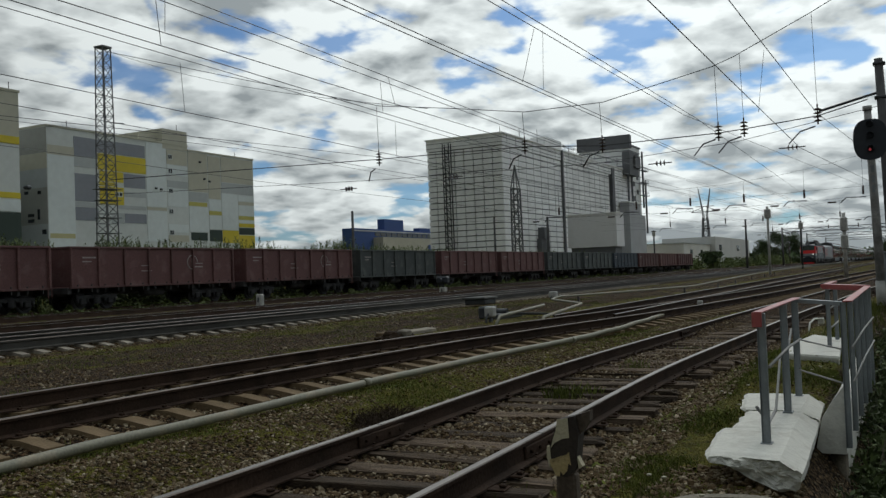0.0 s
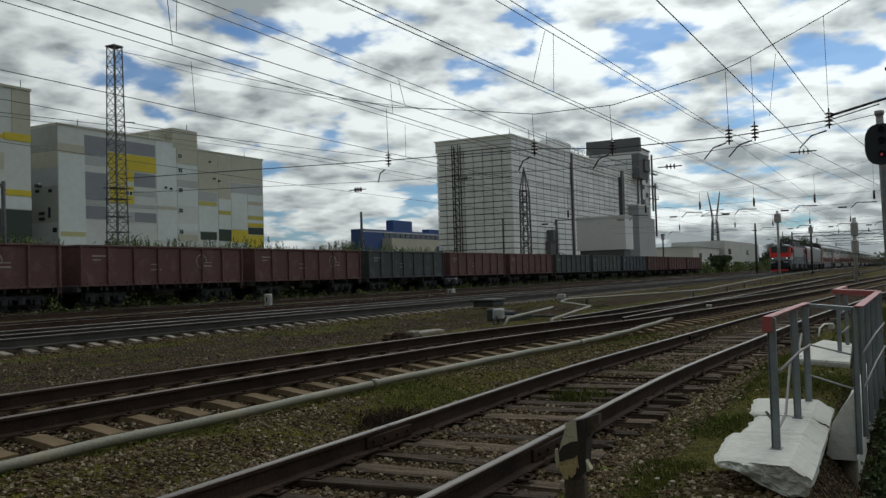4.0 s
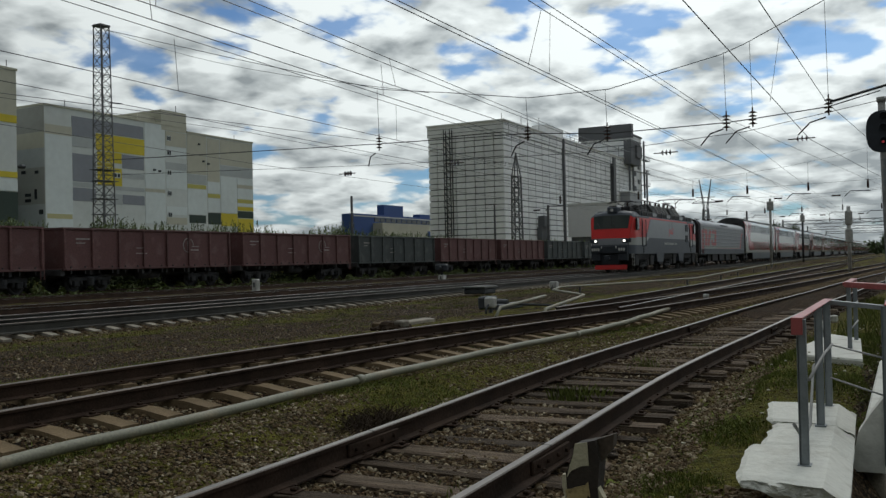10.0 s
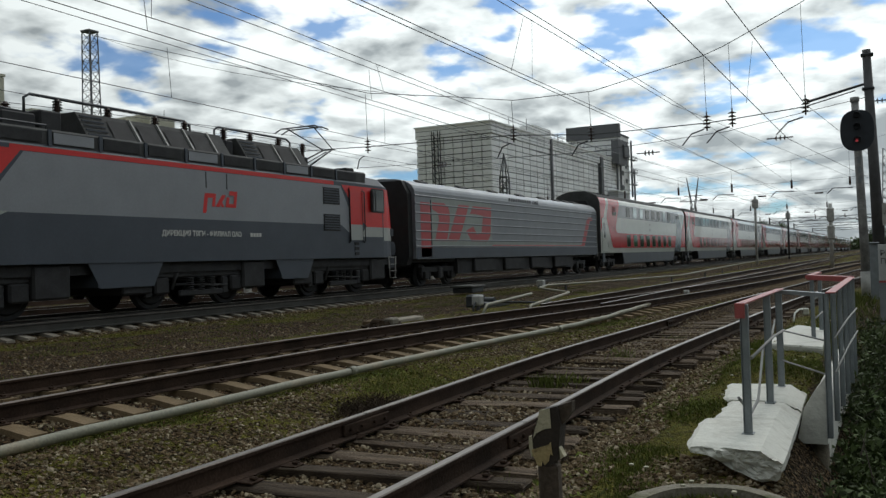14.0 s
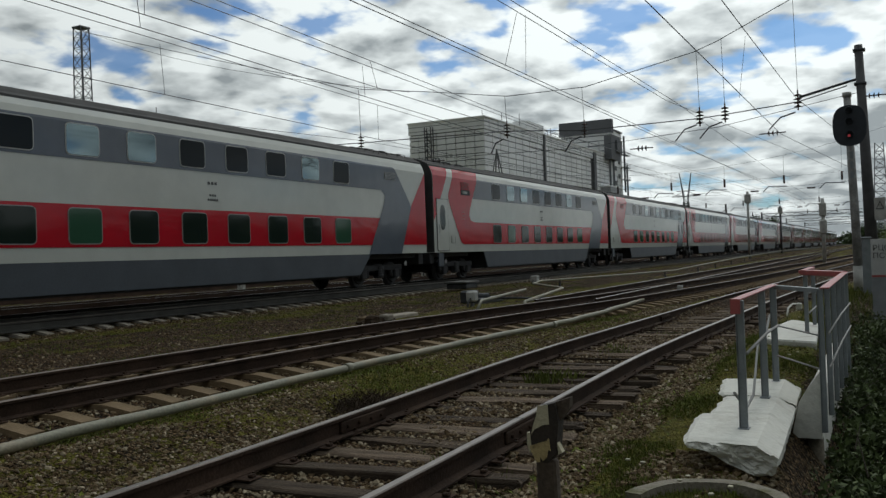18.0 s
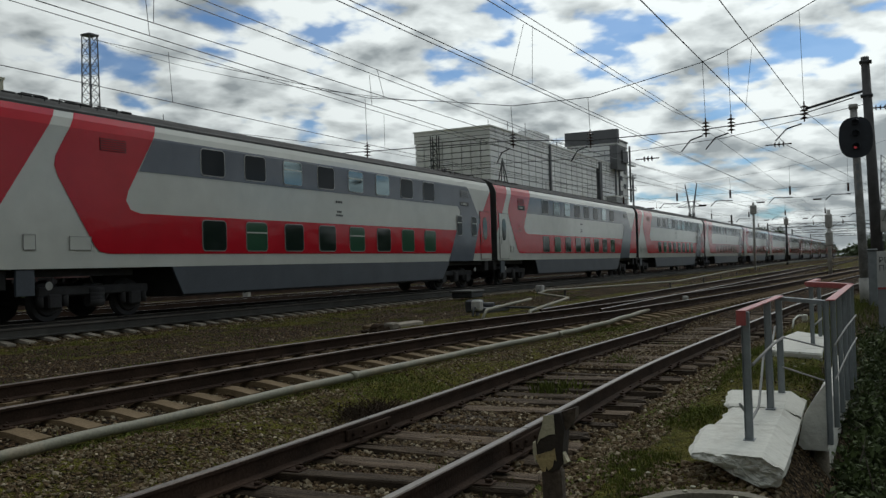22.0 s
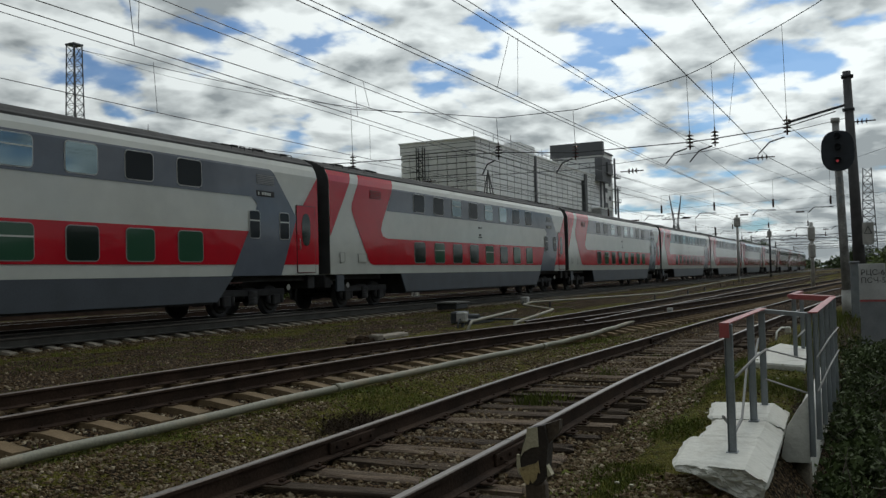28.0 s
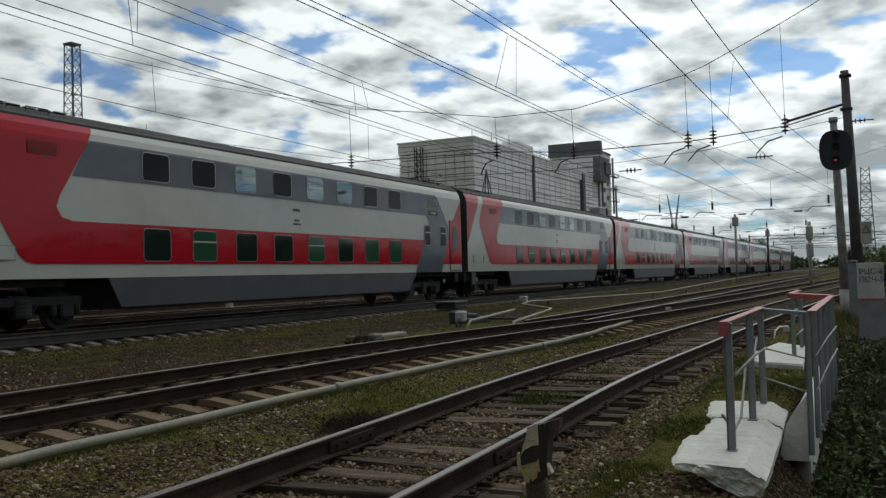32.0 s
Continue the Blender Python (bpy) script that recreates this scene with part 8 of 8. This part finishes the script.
# ---- plants ----
def leaf_cloud(name, label, blobs, count, size, material, seed, category="bush", kind="", up=0.0):
    """Small leaves strewn in uneven ellipsoids: (x, y, z, rx, ry, rz)."""
    rng = random.Random(seed)
    m = Mesh()
    tot = sum(b[3] * b[5] for b in blobs)
    for bx, by, bz, rx, ry, rz in blobs:
        for _ in range(int(count * rx * rz / tot)):
            d = Vector((rng.gauss(0, 1), rng.gauss(0, 1), rng.gauss(0, 1))).normalized() * (rng.random() ** 0.45)
            w = 1 + 0.45 * noise.noise((d.x * 2.2 + bx, d.y * 2.2 + by, d.z * 2.2))
            c = Vector((bx + d.x * rx * w, by + d.y * ry * w, bz + d.z * rz * w))
            a = Vector((rng.gauss(0, 1), rng.gauss(0, 1), rng.gauss(0, 1) + up)).normalized()
            b = a.orthogonal().normalized()
            b = (b * math.cos(rng.random() * 6) + a.cross(b) * math.sin(rng.random() * 6)).normalized()
            s = size * rng.uniform(0.6, 1.4)
            m.face([c - a * s, c + b * s * 0.45, c + a * s, c - b * s * 0.45])
    return m


def trees():
    rng = random.Random(5)
    for x, y, h, w in ((428, 47, 14, 7), (436, 53, 15.5, 8), (446, 60, 12.5, 8), (238, 45.0, 4.6, 4.5), (440, 36, 9, 6), (455, 4, 11, 9), (470, -8, 12, 9)):
        t = thing("tree", "dense dark green broadleaf tree behind the yard", "tree", "trees behind the yard")
        part("trunk", Mesh().tube([(x, y, 0), (x + 0.3, y, h * 0.35), (x + 0.2, y + 0.3, h * 0.7)], [0.35, 0.25, 0.1], 8), BARK, t)
        m = Mesh()
        for k in range(5):
            a = k * 1.3
            m.tube([(x + 0.2, y, h * (0.3 + 0.08 * k)), (x + math.cos(a) * w * 0.35, y + math.sin(a) * w * 0.35, h * (0.5 + 0.08 * k))], [0.14, 0.04], 6)
        part("limbs", m, BARK, t)
        blobs = [(x + rng.uniform(-0.5, 0.5) * w, y + rng.uniform(-0.4, 0.4) * w, h * rng.uniform(0.35, 0.85), w * rng.uniform(0.25, 0.45), w * 0.4, h * rng.uniform(0.14, 0.24)) for _ in range(9)]
        part("crown", leaf_cloud("", "", blobs, 5500, 0.28, LEAF, int(x)), LEAF, t)
    b = thing("shrub_row", "row of green shrubs at the end of the wagon row", "shrubs", kind="stuff")
    part("leaves", leaf_cloud("", "", [(205 + 8.5 * k, 46 + rng.uniform(-1, 2), 1.2, 4.5, 2, 1.9 + 0.9 * (k > 13)) for k in range(24)], 9000, 0.35, WILLOW, 3), WILLOW, b)
    # tall weeds and young willows behind the wagons
    b = thing("tall_weeds", "tall green weeds and willow shoots behind the goods wagons", "weeds", kind="stuff")
    m, rs = Mesh(), random.Random(12)
    for _ in range(5200):
        x = rs.uniform(30, 150)
        y = rs.uniform(46.6, 53)
        h = rs.uniform(3.6, 4.95) * (0.9 + 0.3 * noise.noise((x * 0.25, y * 0.2, 0))) * (1.0 if x < 92 else 0.84)
        lean = rs.uniform(-0.5, 0.7)
        m.add([(x - 0.02, y, 0), (x + 0.02, y, 0), (x + lean, y, h)], [(0, 1, 2)])
        for k in range(40):
            f = 0.40 + 0.60 * k / 40
            a = rs.uniform(0, 6.28)
            px, pz = x + lean * f * f, h * f
            l, wd = 0.27 * (1.3 - f * 0.7), 0.040
            dx, dy = math.cos(a), math.sin(a)
            m.face([(px, y, pz), (px + dx * l * 0.5 - dy * wd, y + dy * l * 0.5 + dx * wd, pz + l * 0.5), (px + dx * l * 0.8, y + dy * l * 0.8, pz + l * 0.95), (px + dx * l * 0.5 + dy * wd, y + dy * l * 0.5 - dx * wd, pz + l * 0.5)])
    for _ in range(1500):
        x, y = rs.uniform(14, 150), rs.choice((rs.uniform(37.2, 38.0), rs.uniform(42.6, 45), rs.uniform(42.6, 45)))
        h = rs.uniform(0.08, 0.32 if y < 40 else 0.7) * (0.7 + 0.6 * noise.noise((x * 0.3, y, 3)))
        for k in range(7):
            a, l, wd, pz = rs.uniform(0, 6.28), 0.28, 0.05, h * k / 7
            dx, dy = math.cos(a), math.sin(a)
            m.face([(x, y, pz), (x + dx * l * 0.5 - dy * wd, y + dy * l * 0.5 + dx * wd, pz + l * 0.5), (x + dx * l, y + dy * l, pz + l * 0.6), (x + dx * l * 0.5 + dy * wd, y + dy * l * 0.5 - dx * wd, pz + l * 0.5)])
    part("leaves", m, WILLOW, b)
    # added thicket closes the view under the wagons; its dark colour imitates their shade
    b = thing("thicket", "added dense thicket behind the goods wagons, darkened for the shade there", "bushes", kind="stuff")
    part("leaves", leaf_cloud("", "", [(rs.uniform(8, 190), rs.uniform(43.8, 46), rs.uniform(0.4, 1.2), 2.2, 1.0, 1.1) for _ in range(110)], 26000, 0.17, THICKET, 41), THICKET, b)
    # woods on the horizon
    b = thing("far_woods", "dark line of far woods on the horizon", "woods", kind="stuff")
    blobs = []
    for _ in range(150):
        x = rs.uniform(430, 900)
        blobs.append((x, rs.uniform(-160, 330), rs.uniform(2.0, 4.5), rs.uniform(8, 16), 10, rs.uniform(3, 5.5)))
    for _ in range(26):
        blobs.append((rs.uniform(440, 480), rs.uniform(97, 130), rs.uniform(5, 9), rs.uniform(5, 8), 5, rs.uniform(3, 4.5)))
    for _ in range(40):
        blobs.append((rs.uniform(120, 330), rs.uniform(-70, -16), rs.uniform(1, 2.5), rs.uniform(5, 9), 6, rs.uniform(2.5, 4.5)))
    part("crowns", leaf_cloud("", "", blobs, 24000, 1.5, LEAF, 9), LEAF, b)
    # bushes in the ditch by the railing
    b = thing("ditch_bushes", "dark tangled bushes growing in the ditch", "bushes", kind="stuff")
    blobs = [(rs.uniform(20, 30), rs.uniform(-3.6, -1.0), rs.uniform(-0.4, 0.8), 1.0, 0.8, 0.7) for _ in range(16)]
    for _ in range(210):
        x, y = 4.6 + 13 * rs.random() ** 1.2, rs.uniform(-2.6, 0.46)
        top = -0.95 + 0.075 * (x - 5) + 0.25 * noise.noise((x * 0.9, y * 0.9, 5)) - 0.10 * max(0.0, y)
        blobs.append((x, y, top, 0.42, 0.36, 0.26))
    part("leaves", leaf_cloud("", "", blobs, 120000, 0.036, WEED, 21), WEED, b)
    m = Mesh()
    for _ in range(260):
        x, y = 5 + 10 * rs.random(), rs.uniform(-2.2, 0.3)
        z = -1.0 + 0.07 * (x - 5)
        m.tube([(x, y, z - 0.3), (x + rs.uniform(-0.2, 0.2), y + rs.uniform(-0.2, 0.2), z + 0.1), (x + rs.uniform(-0.4, 0.4), y + rs.uniform(-0.35, 0.2), z + rs.uniform(0.2, 0.5))], [0.012, 0.009, 0.004], 4, caps=False)
    part("twigs", m, BARK, b)
    b = thing("trackside_bush", "tall green bush beside the far end of the siding", "bush")
    part("stem", Mesh().tube([(62, -1.6, -0.4), (62.2, -1.5, 1.8)], [0.12, 0.05], 6), BARK, b)
    part("leaves", leaf_cloud("", "", [(62 + rs.uniform(-3, 3), -1.3 + rs.uniform(-2.4, 0.8), rs.uniform(0.4, 1.7), 1.5, 1.2, 1.0) for _ in range(18)], 9000, 0.12, WILLOW, 51), WILLOW, b)
    # unseen wood behind the viewer's back, added to darken reflections in the train
    b = thing("roadside_wood", "unseen belt of dark trees behind the viewer, added for dark window reflections", "woods", kind="stuff")
    blobs = [(rs.uniform(-90, 130), rs.uniform(-42, -26), rs.uniform(1, 5), rs.uniform(3, 6), 4, rs.uniform(1.8, 3.0)) for _ in range(220)]
    part("crowns", leaf_cloud("", "", blobs, 30000, 0.9, LEAF, 33), LEAF, b)


trees()


def grass_and_stones():
    rs = random.Random(31)
    m = Mesh()

    def blade(x, y, h, w):
        a, lean = rs.uniform(0, 6.28), rs.uniform(0.1, 0.6) * h
        dx, dy = math.cos(a), math.sin(a)
        z = ground_z(x, y) - 0.01
        m.face([(x - dy * w, y + dx * w, z), (x + dy * w, y - dx * w, z), (x + dx * lean * 0.4 + dy * w * 0.7, y + dy * lean * 0.4 - dx * w * 0.7, z + h * 0.6), (x + dx * lean, y + dy * lean, z + h), (x + dx * lean * 0.4 - dy * w * 0.7, y + dy * lean * 0.4 + dx * w * 0.7, z + h * 0.6)])

    def tuft(x, y, n, h, r=0.12):
        for _ in range(n):
            blade(x + rs.gauss(0, r), y + rs.gauss(0, r), h * rs.uniform(0.5, 1.2), 0.004 + 0.0016 * h * 10)

    # tufts between the rails and along the pipe
    for x, y, n, h in ((10.6, 3.9, 110, 0.20), (10.9, 3.75, 60, 0.16), (13.8, 3.85, 70, 0.12), (14.4, 4.0, 40, 0.10), (17.0, 3.7, 40, 0.1), (6.4, 3.2, 26, 0.10), (6.0, 2.55, 30, 0.10), (14.5, 2.05, 120, 0.14), (14.0, 1.9, 80, 0.13)):
        tuft(x, y, n, h)
    for _ in range(2600):
        x = 4 + 22 * rs.random() ** 1.4
        y = rs.uniform(4.9, 6.7)
        g = moss_patch(x, y) - 0.36
        if g > 0.02:
            tuft(x, y, 11, 0.022 + 0.05 * g, 0.10)
    for _ in range(5600):
        x = 4.2 + 16 * rs.random() ** 1.3
        y = rs.uniform(0.7, 2.15)
        if noise.noise((x * 0.8, y * 1.1, 7.0)) > -0.02 and not (6.3 < x < 9.9 and 0.7 < y < 1.62):
            tuft(x, y, 9, 0.05, 0.07)
    for _ in range(3000):
        x, y = rs.uniform(8, 40), rs.uniform(10.6, 15.6)
        if moss_patch(x, y) + 0.5 * smooth01((y - 12.2) / 2) > 0.6:
            tuft(x, y, 6, 0.06, 0.12)
    for _ in range(2600):
        x, y = rs.uniform(16, 80), rs.uniform(24.8, 38.6)
        if min(abs(y - T4), abs(y - T5)) > 1.3 and moss_patch(x * 0.6, y * 0.6) > 0.4:
            tuft(x, y, 4, 0.16, 0.25)
    for _ in range(500):
        x, y = rs.uniform(17, 34), rs.uniform(-3, 1.6)
        tuft(x, y, 9, 0.22, 0.2)
    tagged(new("grass", m.data("grass", GRASS)), "short green grass tufts and moss among the gravel", "grass", kind="stuff")

    # dandelions
    f = Mesh()
    for _ in range(60):
        x, y = rs.uniform(5, 24), rs.uniform(0.6, 2.1)
        if 6.3 < x < 9.9 and 0.7 < y < 1.62:
            continue
        z = ground_z(x, y) + rs.uniform(0.04, 0.1)
        f.tube([(x, y, z), (x, y, z + 0.012)], 0.018, 6)
    tagged(new("dandelions", f.data("dandelions", mat("seed_head", (0.42, 0.40, 0.30), 0.9))), "small pale dandelion heads in the grass", "flowers", kind="stuff")

    # dead twigs, the dark low bush beside the pipe
    b = Mesh()
    for _ in range(520):
        x, y = 8.45 + rs.gauss(0, 0.26), 5.25 + rs.gauss(0, 0.15)
        z = ground_z(x, y)
        b.tube([(x, y, z), (x + rs.uniform(-0.16, 0.16), y + rs.uniform(-0.16, 0.16), z + rs.uniform(0.03, 0.13))], 0.004, 3, caps=False)
    tagged(new("dry_brush", b.data("dry_brush", mat("dry_twig", (0.040, 0.029, 0.020), 0.95, spec=0.1))), "dark dry brush lying beside the pipe", "brush", kind="stuff")

    # low leafy weeds and dead leaves on the soil
    def leaves(count, x0, x1, y0, y1, l0, l1, keep, power=1.4):
        m = Mesh()
        for _ in range(count):
            x, y = x0 + (x1 - x0) * rs.random() ** power, rs.uniform(y0, y1)
            if not keep(x, y):
                continue
            z, a, l, up = ground_z(x, y) + 0.004, rs.uniform(0, 6.28), rs.uniform(l0, l1), rs.uniform(0.05, 0.75)
            dx, dy, w = math.cos(a), math.sin(a), l * rs.uniform(0.16, 0.30)
            m.face([(x, y, z), (x + dx * l * 0.5 - dy * w, y + dy * l * 0.5 + dx * w, z + l * up * 0.6), (x + dx * l, y + dy * l, z + l * up), (x + dx * l * 0.5 + dy * w, y + dy * l * 0.5 - dx * w, z + l * up * 0.6)])
        return m

    def bank(x, y):
        return not (6.15 < x < 9.9 and y < 1.62) and not (5.3 < x < 6.15 and 0.5 < y < 1.6) and ditch(x, y) < 0.15 and moss_patch(x, y) > rs.uniform(-0.1, 0.7)

    tagged(new("low_weeds", leaves(15000, 4.0, 15, 0.75, 2.45, 0.018, 0.055, bank).data("low_weeds", LOW_WEED)), "low green leafy weeds beside the siding", "weeds", kind="stuff")
    tagged(new("low_weeds", leaves(9000, 4.0, 20, 4.8, 6.7, 0.02, 0.06, lambda x, y: moss_patch(x, y) > rs.uniform(0.3, 0.9)).data("low_weeds", LOW_WEED)), "low green weeds between the two near tracks", "weeds", kind="stuff")
    dead = mat("dead_leaf", (0.085, 0.055, 0.028), 0.85, 0, 0.3, 2, 20, 0, island=0.6, spec=0.15)
    litter = leaves(7000, 4.0, 18, 0.8, 6.7, 0.02, 0.055, lambda x, y: abs(y - track_1(x)) > 1.0 and not (6.3 < x < 9.9 and y < 1.62) and ditch(x, y) < 0.15)
    tagged(new("leaf_litter", litter.data("leaf_litter", dead)), "dry brown leaves and stalks on the soil", "leaf litter", kind="stuff")
    # ballast stones
    base = [Vector(v).normalized() for v in ((0, 0, 1), (1, 0, 0.2), (0.2, 1, 0.1), (-1, 0.1, 0.15), (-0.1, -1, 0.1), (0.6, 0.6, -0.6), (-0.6, 0.5, -0.6), (0, -0.7, -0.7))]
    faces = [(0, 1, 2), (0, 2, 3), (0, 3, 4), (0, 4, 1), (1, 5, 2), (2, 6, 3), (3, 7, 4), (4, 7, 1), (2, 5, 6), (1, 7, 5)]
    st = Mesh()
    V, F = st.v, st.f

    def stone(x, y, s):
        z = ground_z(x, y) + s * rs.uniform(-0.1, 0.45)
        q = Euler((rs.uniform(-0.6, 0.6), rs.uniform(-0.6, 0.6), rs.uniform(0, 6.3))).to_matrix()
        n = len(V)
        k = (s * rs.uniform(0.7, 1.3), s * rs.uniform(0.6, 1.1), s * rs.uniform(0.4, 0.8))
        for v in base:
            w = q @ Vector((v.x * k[0], v.y * k[1], v.z * k[2]))
            V.append((x + w.x, y + w.y, z + w.z))
        for t in faces:
            F.append((t[0] + n, t[1] + n, t[2] + n))

    def strew(count, x0, x1, y0, y1, s0, s1, keep=None, power=1.5):
        for _ in range(count):
            x = x0 + (x1 - x0) * rs.random() ** power
            y = rs.uniform(y0, y1)
            if keep is None or keep(x, y):
                stone(x, y, rs.uniform(s0, s1))

    strew(25000, 3.0, 24, 2.1, 5.3, 0.011, 0.033)
    strew(2200, 3.5, 22, 2.9, 4.6, 0.014, 0.036)
    strew(1500, 5.0, 18, 2.25, 2.9, 0.016, 0.040)
    strew(24000, 3.2, 26, 4.7, 7.0, 0.008, 0.028, lambda x, y: moss_patch(x, y) < rs.uniform(0.2, 0.8), 1.7)
    strew(12000, 4.5, 26, 6.6, 9.4, 0.012, 0.032)
    strew(5200, 9, 34, 10.2, 15.6, 0.010, 0.036, lambda x, y: moss_patch(x, y) + 0.4 * smooth01((y - 12.2) / 2) < rs.uniform(0.3, 1.1))
    strew(5000, 10, 45, 15.4, 20.5, 0.025, 0.05)
    strew(5000, 4.0, 14, 1.75, 2.35, 0.012, 0.034, lambda x, y: y > 1.95 + 0.25 * moss_patch(x, y) or x < 5.8)
    strew(1800, 4.2, 12, 0.6, 1.8, 0.008, 0.02, lambda x, y: not (6.2 < x < 9.9 and 0.65 < y))
    strew(1100, 6.1, 7.2, 0.75, 1.75, 0.012, 0.034, None, 1.0)
    strew(90, 3.5, 20, 4.0, 6.2, 0.03, 0.045)
    st.mi, st.sm = [0] * len(F), [False] * len(F)
    tagged(new("ballast_stones", st.data("ballast_stones", STONE)), "loose grey and brown ballast stones", "gravel", kind="stuff")


grass_and_stones()


motions()
